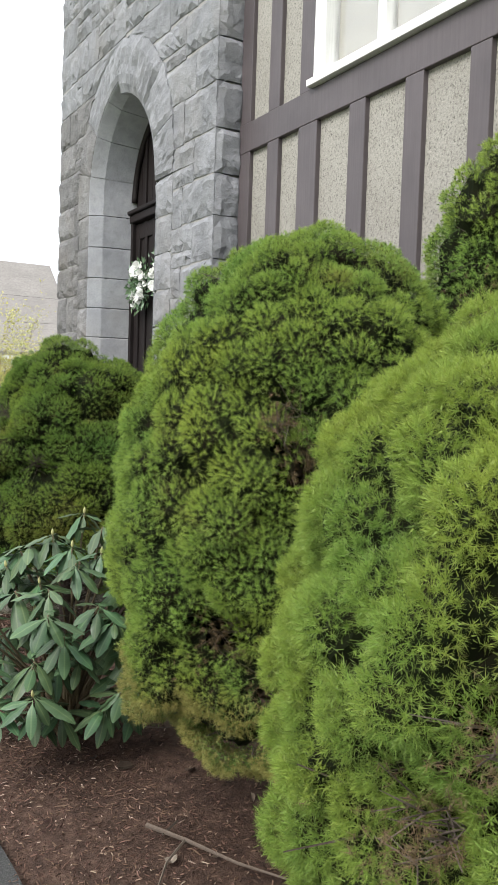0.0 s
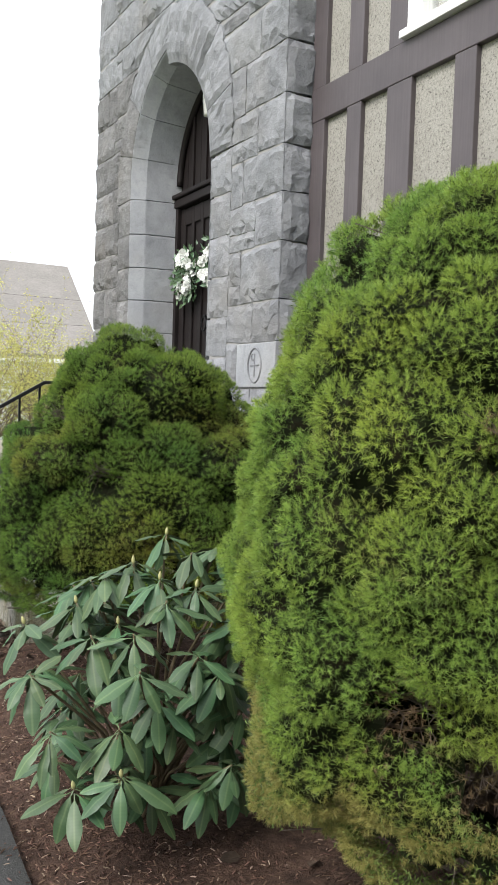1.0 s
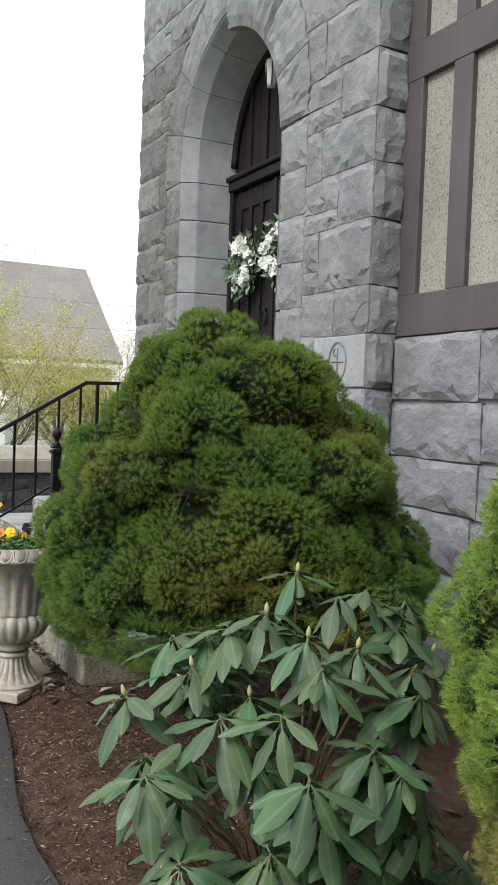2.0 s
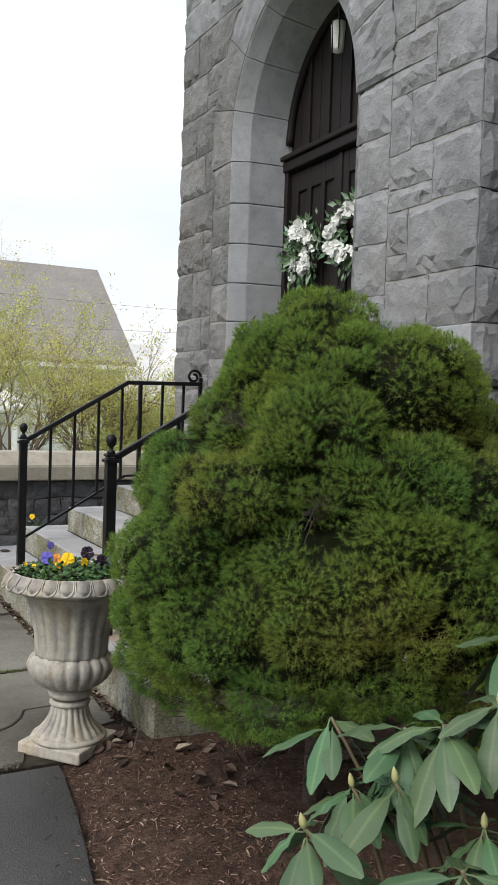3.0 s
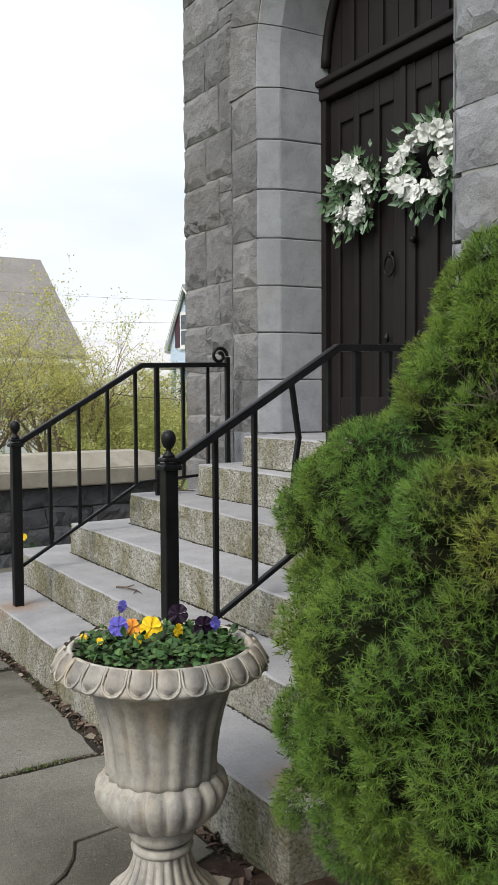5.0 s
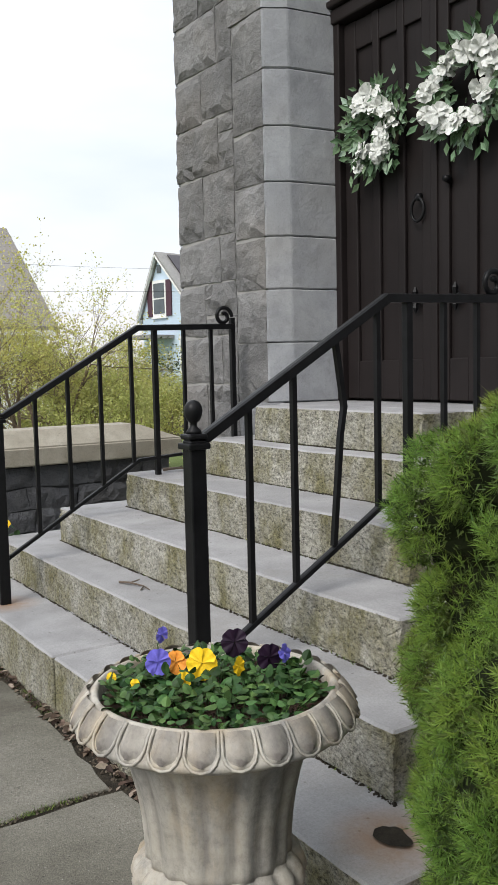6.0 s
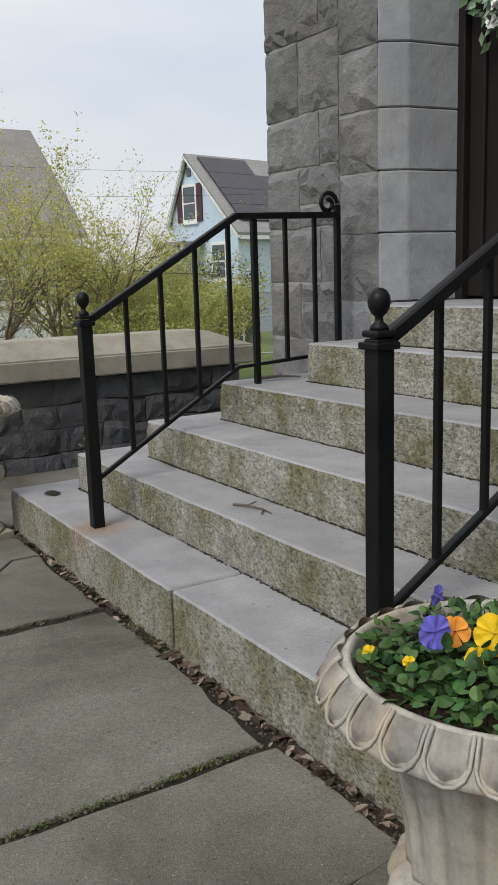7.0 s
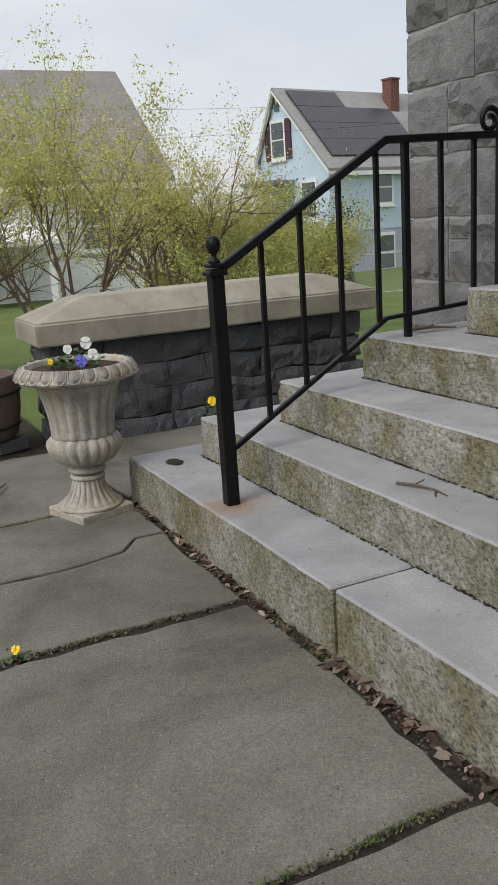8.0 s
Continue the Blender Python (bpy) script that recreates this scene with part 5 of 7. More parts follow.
LEAVES = [leaf_mesh(l, w, d, i) for i, (l, w, d) in enumerate(((0.150, 0.044, 0.30), (0.142, 0.042, 0.5), (0.158, 0.047, 0.38), (0.128, 0.036, 0.35), (0.146, 0.040, 0.65), (0.108, 0.032, 0.25)))]
BUD = lathe([(0.001, 0.0), (0.005, 0.002), (0.0075, 0.010), (0.006, 0.020), (0.002, 0.028), (0.0005, 0.03)], 8, None, M_BUD, "bud")
rhodo = thing("rhododendron", "rhododendron with long drooping leathery green leaves and fat buds", "shrub", (1.55, 3.80, 0.0))
RB = Vector((1.55, 3.80, 0.0))
tips = [(1.67, 3.96, 0.91), (1.7, 3.81, 0.87), (1.48, 3.79, 0.85), (1.4, 3.84, 0.81), (1.8, 3.82, 0.88), (1.51, 3.58, 0.77), (1.52, 3.66, 0.82), (1.62, 3.6, 0.80), (1.15, 3.88, 0.66), (1.3, 3.67, 0.66), (1.31, 3.85, 0.72), (1.55, 3.43, 0.63),
        (1.4, 3.57, 0.68), (1.8, 3.6, 0.74), (1.10, 3.62, 0.58), (1.86, 3.75, 0.80), (1.9, 3.78, 0.85), (1.96, 3.73, 0.72), (1.61, 3.4, 0.59), (1.74, 3.51, 0.70), (1.42, 3.43, 0.53), (1.12, 3.47, 0.46), (1.32, 3.46, 0.44), (1.61, 3.31, 0.34),
        (1.33, 3.34, 0.64), (1.17, 3.40, 0.32), (1.38, 3.92, 0.78), (1.58, 3.40, 0.26), (1.17, 3.79, 0.55), (1.28, 3.33, 0.36), (1.41, 4.20, 0.70)]
rr = random.Random(77)
for _ in range(34):
    a, h = rr.uniform(2.2, 5.6), rr.uniform(0.1, 1.0)
    d = 0.40 * math.sqrt(1 - 0.55 * h * h) * rr.uniform(0.75, 1.02)
    tips.append((1.62 + d * math.cos(a), 3.84 + 1.15 * d * math.sin(a), 0.14 + 0.55 * h))
for x, y, z in tips:
    tip = Vector((x, y, z)) - RB
    out = Vector((tip.x, tip.y, 0.22 + tip.z * 0.35)).normalized()
    root = Vector((rr.uniform(-0.05, 0.05), rr.uniform(-0.05, 0.05), -0.02))
    bend = Vector((tip.x * 0.45, tip.y * 0.45, tip.z * 0.55)) + Vector((rr.uniform(-.05, .05), rr.uniform(-.05, .05), 0))
    sv, sf = tube_data([root, root.lerp(bend, 0.6), bend, tip - out * 0.05, tip], [0.008, 0.007, 0.0055, 0.0042, 0.0035], 6)
    put("stem", mesh_of("stem", sv, sf, M_STEMGREEN, True), rhodo)
    axis = Vector((tip.x * 0.7, tip.y * 0.7, 1.0)).normalized()
    q = axis.to_track_quat("Z", "Y").to_matrix().to_4x4()
    n = rr.choice((9, 10, 11, 12))
    a0 = rr.uniform(0, 6.28)
    for k in range(n):
        a = a0 + 2 * math.pi * k / n + rr.uniform(-0.22, 0.22)
        # a few upper leaves spread flat, the others hang
        pitch = rr.uniform(-14, 8) if k % 3 == 0 else rr.uniform(-46, -12)
        s = rr.uniform(0.84, 1.18)
        local = Matrix.Rotation(a, 4, "Z") @ pose(0, 0.004, rr.uniform(-0.020, 0.004), pitch, rr.uniform(-16, 16), 0) @ Matrix.Diagonal((s, s, s, 1))
        put("leaf", rr.choice(LEAVES), rhodo, m=Matrix.Translation(tip) @ q @ local)
    if rr.random() < 0.42:
        put("bud", BUD, rhodo, m=Matrix.Translation(tip) @ q @ Matrix.Diagonal((0.9, 0.9, 0.95, 1)))

# ---- urns ----
def flutes(n, depth, lo, hi, sharp=1.0):
    return lambda i, a: 1 + (depth * (abs(math.cos(n * a / 2)) ** sharp - 0.5) if lo <= i <= hi else 0.0)


def urn(label, tilt):
    u = thing("garden_urn", label, "urn", group="urns flanking the steps")
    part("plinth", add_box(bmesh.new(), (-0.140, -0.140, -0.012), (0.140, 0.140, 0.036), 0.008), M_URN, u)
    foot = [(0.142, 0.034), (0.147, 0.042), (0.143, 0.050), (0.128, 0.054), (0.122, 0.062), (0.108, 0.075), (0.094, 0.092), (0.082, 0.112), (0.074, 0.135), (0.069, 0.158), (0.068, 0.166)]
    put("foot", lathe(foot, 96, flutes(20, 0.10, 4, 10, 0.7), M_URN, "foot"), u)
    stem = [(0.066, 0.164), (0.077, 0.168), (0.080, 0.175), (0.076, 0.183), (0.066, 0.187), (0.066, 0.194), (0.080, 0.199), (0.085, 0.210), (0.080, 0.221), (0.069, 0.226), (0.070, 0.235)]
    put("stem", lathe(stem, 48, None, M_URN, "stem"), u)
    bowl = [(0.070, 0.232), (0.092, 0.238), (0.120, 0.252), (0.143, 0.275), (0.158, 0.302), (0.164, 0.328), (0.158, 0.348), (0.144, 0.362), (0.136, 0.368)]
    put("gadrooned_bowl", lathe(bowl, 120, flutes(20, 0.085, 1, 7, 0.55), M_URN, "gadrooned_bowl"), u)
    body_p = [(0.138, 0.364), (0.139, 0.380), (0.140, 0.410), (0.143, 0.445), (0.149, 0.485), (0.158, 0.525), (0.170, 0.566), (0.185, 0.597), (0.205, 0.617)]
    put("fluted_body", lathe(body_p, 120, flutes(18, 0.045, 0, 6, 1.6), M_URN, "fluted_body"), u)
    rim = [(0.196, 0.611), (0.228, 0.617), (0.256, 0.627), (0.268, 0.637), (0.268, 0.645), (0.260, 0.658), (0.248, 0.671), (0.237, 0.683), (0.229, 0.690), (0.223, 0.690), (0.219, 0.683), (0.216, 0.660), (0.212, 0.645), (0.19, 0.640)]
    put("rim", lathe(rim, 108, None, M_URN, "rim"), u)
    # egg-shaped lobes round the rim, each in a raised border
    pile = Pile()
    lobes = 26
    for k in range(lobes):
        a = 2 * math.pi * k / lobes
        ca, sa = math.cos(a), math.sin(a)

        def at(u_, v_, lift):
            # u_ across, v_ from the rim's top edge (0) down to its lip (1)
            rr_ = 0.230 + 0.040 * v_ ** 0.85
            zz = 0.691 - 0.055 * v_ ** 1.25
            rr_ += lift
            ang = a + u_ / 0.262
            return (rr_ * math.cos(ang), rr_ * math.sin(ang), zz + lift * 0.6)
        V, F = [], []
        for i in range(9):
            v_ = 0.08 + 0.82 * (i / 8) ** 0.85
            w = 0.0235 * (1.0 if v_ < 0.62 else math.sqrt(max(0.0, 1 - ((v_ - 0.62) / 0.285) ** 2)))
            for j in range(5):
                s = j / 4 * 2 - 1
                V.append(at(s * w, v_, 0.0065 * (1 - s * s) + 0.001))
        for i in range(8):
            for j in range(4):
                F.append((i * 5 + j, i * 5 + j + 1, i * 5 + j + 6, i * 5 + j + 5))
        pile.add(V, F)
        path = [at(-0.0285, 0.05, 0.002), at(-0.0285, 0.35, 0.003), at(-0.0280, 0.65, 0.003), at(-0.0235, 0.83, 0.003), at(-0.0135, 0.96, 0.002), at(0.0, 1.0, 0.002), at(0.0135, 0.96, 0.002), at(0.0235, 0.83, 0.003), at(0.0280, 0.65, 0.003), at(0.0285, 0.35, 0.003), at(0.0285, 0.05, 0.002)]
        pile.tube(path, [0.0030] * len(path), 5)
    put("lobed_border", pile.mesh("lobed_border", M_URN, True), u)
    bm = bmesh.new()
    bmesh.ops.create_circle(bm, cap_ends=True, segments=32, radius=0.216)
    for v in bm.verts:
        v.co.z = 0.664 + 0.006 * noise.noise(v.co * 20)
    part("potting_soil", bm, M_SOIL, u)
    return u


def petal(pile, centre, normal, up, a, size, rnd):
    """One rounded petal, a shallow dish."""
    n = Vector(normal).normalized()
    x = Vector(up).cross(n).normalized()
    y = n.cross(x)
    d = x * math.cos(a) + y * math.sin(a)
    s = n.cross(d)
    c = Vector(centre)
    V, F = [c], []
    rings, arc = 3, 9
    for i in range(1, rings + 1):
        k = i / rings
        for j in range(arc):
            u = j / (arc - 1) * 2 - 1
            l = size * (0.10 + 0.90 * k * math.sqrt(max(0.0, 1 - 0.42 * u * u * abs(u))))
            w = size * 0.55 * math.sin(u * 1.45) * k ** 0.85
            ruffle = 0.09 * size * k * k * math.sin(7 * u + 3 * a) + rnd.uniform(-0.02, 0.02) * size * k
            V.append(c + d * (l * (1 - 0.18 * u * u)) + s * w + n * (0.10 * size * k * (1 - k) + 0.10 * size * u * u * k + ruffle))
    for j in range(arc - 1):
        F.append((0, 1 + j, 2 + j))
        for i in range(rings - 1):
            o = 1 + i * arc + j
            F.append((o, o + arc, o + arc + 1, o + 1))
    pile.add(V, F)


def pansy(place, normal, size, mat, label, colour2=None):
    f = thing("pansy", label, "flower", place)
    rnd = random.Random(int(place[0] * 991 + place[1] * 577 + size * 1e4))
    up = (0, 0, 1) if abs(normal[2]) < 0.9 else (0, 1, 0)
    n = Vector(normal).normalized()
    for k, a in enumerate((-90, -20, 200, 55, 125)):
        pile = Pile()
        petal(pile, tuple(n * (0.0016 * k)), tuple(n + Vector([rnd.uniform(-0.22, 0.22) for _ in range(3)])), up, radians(a + rnd.uniform(-9, 9)), size * (1.1 if k == 0 else 1.0), rnd)
        put("petal", pile.mesh("petal", colour2 if colour2 and k > 2 else mat, True), f)
    pile = Pile()
    pile.tube([(0, 0, 0), tuple(-n * 0.01 + Vector((0, 0, -0.02))), (0, 0, -0.055)], [0.0014] * 3, 5)
    put("stalk", pile.mesh("stalk", M_PANSY_LEAF), f)
    return f


def leaf_tuft(name, label, place, radius, n, seed, height=0.045, size=0.018, mat=None):
    """Low leaves and stalks filling a planter."""
    rnd = random.Random(seed)
    pile = Pile()
    for _ in range(n):
        a, d = rnd.uniform(0, 6.28), radius * math.sqrt(rnd.random())
        p = Vector((d * math.cos(a), d * math.sin(a), rnd.uniform(0.005, height) * (1.1 - 0.5 * d / radius)))
        t = Vector((rnd.gauss(0, 1), rnd.gauss(0, 1), rnd.uniform(-0.1, 0.8))).normalized()
        s = t.cross(Vector((rnd.gauss(0, 0.3), rnd.gauss(0, 0.3), 1))).normalized()
        u = s.cross(t)
        l, w = size * rnd.uniform(0.7, 1.5), size * rnd.uniform(0.35, 0.6)
        rimpts = [p + t * (l * q) + s * (w * v) - u * (0.003 * abs(v)) for q, v in ((0.0, 0.0), (0.18, 0.7), (0.45, 1.0), (0.75, 0.8), (0.95, 0.35), (1.0, 0.0), (0.95, -0.35), (0.75, -0.8), (0.45, -1.0), (0.18, -0.7))]
        pile.add(rimpts + [p + t * l * 0.5 + u * 0.002], [(k, (k + 1) % 10, 10) for k in range(10)])
        if rnd.random() < 0.5:
            pile.tube([(p.x * 0.9, p.y * 0.9, 0), tuple(p)], [0.001, 0.0008], 3)
    ob = put(name, pile.mesh(name, mat or M_PANSY_LEAF), None, m=Matrix.Translation(place))
    return tagged(ob, label, "plant", kind="stuff")


urn_near = urn("cast stone garden urn planted with yellow, orange and violet pansies", 0)
urn_near.matrix_basis = pose(1.368, 5.968, 0.0, 0, 0.6, 40)
urn_far = urn("cast stone garden urn with white and violet flowers", 0)
urn_far.matrix_basis = pose(1.455, 9.425, 0.0, 0.4, 0, 18)
UX, UY, UZ = 1.368, 5.968, 0.668
leaf_tuft("pansy_leaves", "low green pansy leaves filling the urn", (UX, UY, UZ), 0.205, 820, 3, 0.05, 0.020)
away = (-0.45, -0.80, 0.35)
# pansies of the near urn: offsets from its middle (across, back), height, size
AC, BK = Vector((0.83, -0.55, 0)), Vector((0.55, 0.83, 0))
for a_, b_, dz, size, mat, lab, yaw in (
        (-0.105, 0.00, 0.066, 0.025, M_VIOLET, "pale violet pansy facing the path", 0.2),
        (-0.100, 0.02, 0.112, 0.015, M_VIOLET, "half-opened pale violet pansy on a tall stalk", 0.9),
        (-0.070, 0.02, 0.058, 0.022, M_ORANGE, "orange pansy among green leaves", -0.5),
        (-0.055, -0.03, 0.040, 0.016, M_YELLOW, "small yellow pansy below others", 0.3),
        (-0.020, 0.00, 0.062, 0.030, M_YELLOW, "large bright yellow pansy bloom", -0.2),
        (0.046, -0.01, 0.058, 0.018, M_YELLOW, "narrow yellow pansy turned aside", 1.0),
        (0.040, 0.06, 0.082, 0.027, M_MAROON, "almost black maroon pansy bloom", 0.1),
        (0.105, 0.04, 0.056, 0.027, M_MAROON, "dark maroon and violet pansy", 0.5),
        (0.135, 0.05, 0.062, 0.018, M_VIOLET, "deep violet pansy behind the maroon one", 0.8),
        (-0.195, 0.01, 0.034, 0.010, M_YELLOW, "small yellow bud at the rim", 0.0),
        (-0.145, -0.03, 0.036, 0.009, M_YELLOW, "small yellow bud among leaves", 0.0)):
    q_ = Vector((UX, UY, UZ + dz)) + AC * a_ + BK * b_
    nrm = -BK * math.cos(yaw) + AC * math.sin(yaw) + Vector((0, 0, 0.25))
    pansy(tuple(q_), tuple(nrm), size, mat, lab)
# far urn
FX, FY = 1.455, 9.425
leaf_tuft("sparse_leaves", "sparse dark leaves in the far urn", (FX, FY, UZ), 0.12, 120, 8, 0.07, 0.02)
for dx, dy, dz, size, mat, lab in ((0.05, -0.03, 0.105, 0.026, M_WHITE_PETAL, "white pansy on a tall stalk"), (-0.03, -0.02, 0.085, 0.020, M_WHITE_PETAL, "small white pansy on stalk"),
                                   (0.06, -0.09, 0.06, 0.024, M_WHITE_PETAL, "white pansy low in the urn"), (0.0, -0.11, 0.04, 0.026, M_VIOLET, "pale violet pansy near the rim"), (-0.12, -0.06, 0.045, 0.012, M_YELLOW, "small yellow bud at rim")):
    pansy((FX + dx, FY + dy, UZ + dz), (-0.35, -0.85, 0.35), size, mat, lab)


# ---- wreaths on the doors ----
def wreath(place, radius, seed, label, arc=(0, 360)):
    rnd = random.Random(seed)
    w = thing("door_wreath", label, "wreath", place, group="wreaths on the doors")
    pile = Pile()
    pile.tube([(0, radius * math.cos(a), radius * math.sin(a)) for a in [2 * math.pi * k / 32 for k in range(33)]], [0.012] * 33, 6)
    put("twig_ring", pile.mesh("twig_ring", M_TWIG), w)
    leaves = Pile()
    for _ in range(330):
        a = rnd.uniform(0, 2 * math.pi)
        rr_ = radius + rnd.gauss(0, 0.045)
        p = Vector((rnd.uniform(-0.07, 0.0), rr_ * math.cos(a), rr_ * math.sin(a)))
        t = Vector((rnd.uniform(-0.8, 0.1), math.cos(a) * 0.7 + rnd.gauss(0, 0.6), math.sin(a) * 0.7 + rnd.gauss(0, 0.6) - 0.25)).normalized()
        s = t.cross(Vector((1, 0.2, 0.1))).normalized()
        u = s.cross(t)
        l, b = rnd.uniform(0.045, 0.085), rnd.uniform(0.010, 0.019)
        leaves.add([p, p + t * l * 0.45 + s * b, p + t * l, p + t * l * 0.45 - s * b, p + t * l * 0.5 + u * 0.006], [(0, 1, 4), (1, 2, 4), (2, 3, 4), (3, 0, 4)])
    put("foliage", leaves.mesh("foliage", M_WREATH_LEAF), w, "grey-green artificial leaves")
    for k in range(18):
        a = radians(arc[0] + (arc[1] - arc[0]) * (k + rnd.uniform(-0.5, 0.5)) / 18)
        rr_ = radius + rnd.uniform(-0.045, 0.045)
        c = Vector((rnd.uniform(-0.10, -0.055), rr_ * math.cos(a), rr_ * math.sin(a)))
        nrm = Vector((-1, rnd.gauss(-0.25, 0.35), rnd.gauss(0.1, 0.35))).normalized()
        fl = Pile()
        size = rnd.uniform(0.036, 0.062)
        for layer, (cnt, sc, tilt) in enumerate(((6, 1.0, 0.0), (5, 0.66, 0.35))):
            for q in range(cnt):
                petal(fl, tuple(c + nrm * (0.010 * layer)), tuple(nrm + Vector((rnd.gauss(0, 0.35), rnd.gauss(0, 0.35), rnd.gauss(0, 0.35)))), (0.1, 0.2, 1), 2 * math.pi * (q + 0.4 * layer) / cnt + rnd.uniform(-0.45, 0.45), size * sc * rnd.uniform(0.75, 1.2), rnd)
        put("flower", fl.mesh("flower", M_WHITE_PETAL, True), w)
    return w


wreath((X_DOOR + 0.005, 7.92, 2.455), 0.145, 5, "white artificial flower wreath hung on a church door", (60, 300))
wreath((X_DOOR + 0.005, 7.31, 2.50), 0.17, 9, "fuller white flower wreath with green leaves on a church door", (0, 360))

# lantern under the arch
lan = thing("porch_lantern", "small white glass lantern fixed above the church doors", "lantern", (3.45, 7.43, 3.76))
put("glass_shade", lathe([(0.001, -0.11), (0.034, -0.11), (0.040, -0.09), (0.052, 0.05), (0.045, 0.075), (0.02, 0.085), (0.001, 0.086)], 12, None, M_WHITE_PETAL, "glass_shade"), lan, "opal white glass shade")
pile = Pile()
pile.tube([(0, 0, 0.07), (0, 0, 0.16), (0.06, 0, 0.20), (0.14, 0, 0.20)], [0.008] * 4, 6)
pile.tube([(0, 0, 0.078), (0, 0, 0.10)], [0.058, 0.02], 12)
for k in range(6):
    a = math.pi * k / 3
    pile.tube([(0.042 * math.cos(a), 0.042 * math.sin(a), -0.11), (0.055 * math.cos(a), 0.055 * math.sin(a), 0.08)], [0.004] * 2, 4)
put("iron_bracket", pile.mesh("iron_bracket", M_IRON), lan)

# dandelion-like flower and twig at the end of the second step
pile = Pile()
leaf_tuft("step_weed", "small weed growing at the end of a step", (2.04, 9.30, 0.30), 0.06, 60, 21, 0.15, 0.03)
pansy((1.99, 9.18, 0.475), (-0.5, -0.8, 0.4), 0.020, M_YELLOW, "yellow flower leaning over the step end")
leaf_tuft("paving_weed", "dandelion leaves in the paving joint", (0.86, 8.20, -0.02), 0.045, 34, 23, 0.024, 0.02)
pansy((0.86, 8.20, 0.02), (-0.3, -0.5, 0.8), 0.014, M_YELLOW, "yellow dandelion in the paving joint")

# barrel planter by the boundary wall, on bricks
pot = thing("barrel_planter", "dark weathered half-barrel planter standing on bricks", "planter", (1.22, 10.98, 0.0))
M_BARREL = painted_wood("old_barrel_wood", (0.07, 0.05, 0.04), (0.13, 0.095, 0.075), 0.7)
put("barrel", lathe([(0.20, 0.07), (0.235, 0.10), (0.265, 0.25), (0.27, 0.38), (0.262, 0.44), (0.262, 0.46), (0.235, 0.46), (0.23, 0.42)], 40, lambda i, a: 1 + 0.008 * (abs(math.cos(9 * a)) > 0.97), M_BARREL, "barrel"), pot)
pile = Pile()
for z_, r_ in ((0.16, 0.252), (0.36, 0.273)):
    pile.tube([(r_ * math.cos(a), r_ * math.sin(a), z_) for a in [2 * math.pi * k / 32 for k in range(33)]], [0.008] * 33, 5)
put("hoops", pile.mesh("hoops", M_IRON), pot, "rusty iron hoops")
for k, (bx, by, bt) in enumerate(((0.16, -0.10, 20), (-0.15, -0.10, -15), (0.0, 0.18, 80))):
    b = thing("brick_foot", "worn red-brown brick under the planter", "brick", (1.22 + bx, 10.98 + by, 0.0), bt, "bricks under the planter")
    part("brick_body", add_box(bmesh.new(), (-0.10, -0.05, -0.005), (0.10, 0.05, 0.068), 0.006), M_RUBBLE, b)

# twigs and fallen branches
def twig(name, label, pts, r0, forks=(), seed=0):
    pile = Pile()
    pile.tube(pts, [r0 * (1 - 0.6 * k / max(1, len(pts) - 1)) for k in range(len(pts))], 5)
    for f in forks:
        pile.tube(f, [r0 * 0.6, r0 * 0.5, r0 * 0.3][:len(f)], 4)
    return tagged(put(name, pile.mesh(name, M_TWIG)), label, "twig")


twig("dry_twig", "dry broken twig lying on a step", [(2.05, 7.88, 0.400), (2.07, 7.82, 0.406), (2.10, 7.75, 0.401), (2.09, 7.68, 0.402)], 0.0055, [[(2.07, 7.82, 0.405), (2.12, 7.83, 0.41)], [(2.10, 7.75, 0.401), (2.06, 7.70, 0.401)]])
twig("dry_twig", "short dry twig lying on an upper step", [(2.66, 8.62, 0.763), (2.72, 8.56, 0.772), (2.82, 8.52, 0.765)], 0.010, [[(2.72, 8.56, 0.77), (2.76, 8.60, 0.775)]])
twig("dry_branch", "pale dry branch lying on the mulch", [(1.52, 2.86, 0.06), (1.60, 2.74, 0.05), (1.68, 2.55, 0.05), (1.78, 2.42, 0.04)], 0.008, [[(1.60, 2.74, 0.05), (1.50, 2.66, 0.04), (1.42, 2.55, 0.03)], [(1.55, 2.80, 0.05), (1.62, 2.84, 0.06)]])
twig("dry_branch", "thin dry stalk leaning by the near step", [(1.55, 5.74, 0.02), (1.58, 5.76, 0.10), (1.57, 5.80, 0.20)], 0.0035, [[(1.58, 5.76, 0.10), (1.63, 5.74, 0.04)]])
twig("dry_twig", "small stick on the far paving", [(1.06, 9.9, 0.01), (1.12, 9.98, 0.02), (1.20, 10.12, 0.01)], 0.012)

# ---- houses beyond the lawn ----
def frame_of(origin, a, b):
    """A house frame: local x along a, local y along b."""
    a, b = Vector((*a, 0)).normalized(), Vector((*b, 0)).normalized()
    m = Matrix.Identity(4)
    m.col[0][:3], m.col[1][:3], m.col[2][:3], m.col[3][:3] = a, b, (0, 0, 1), origin
    return m


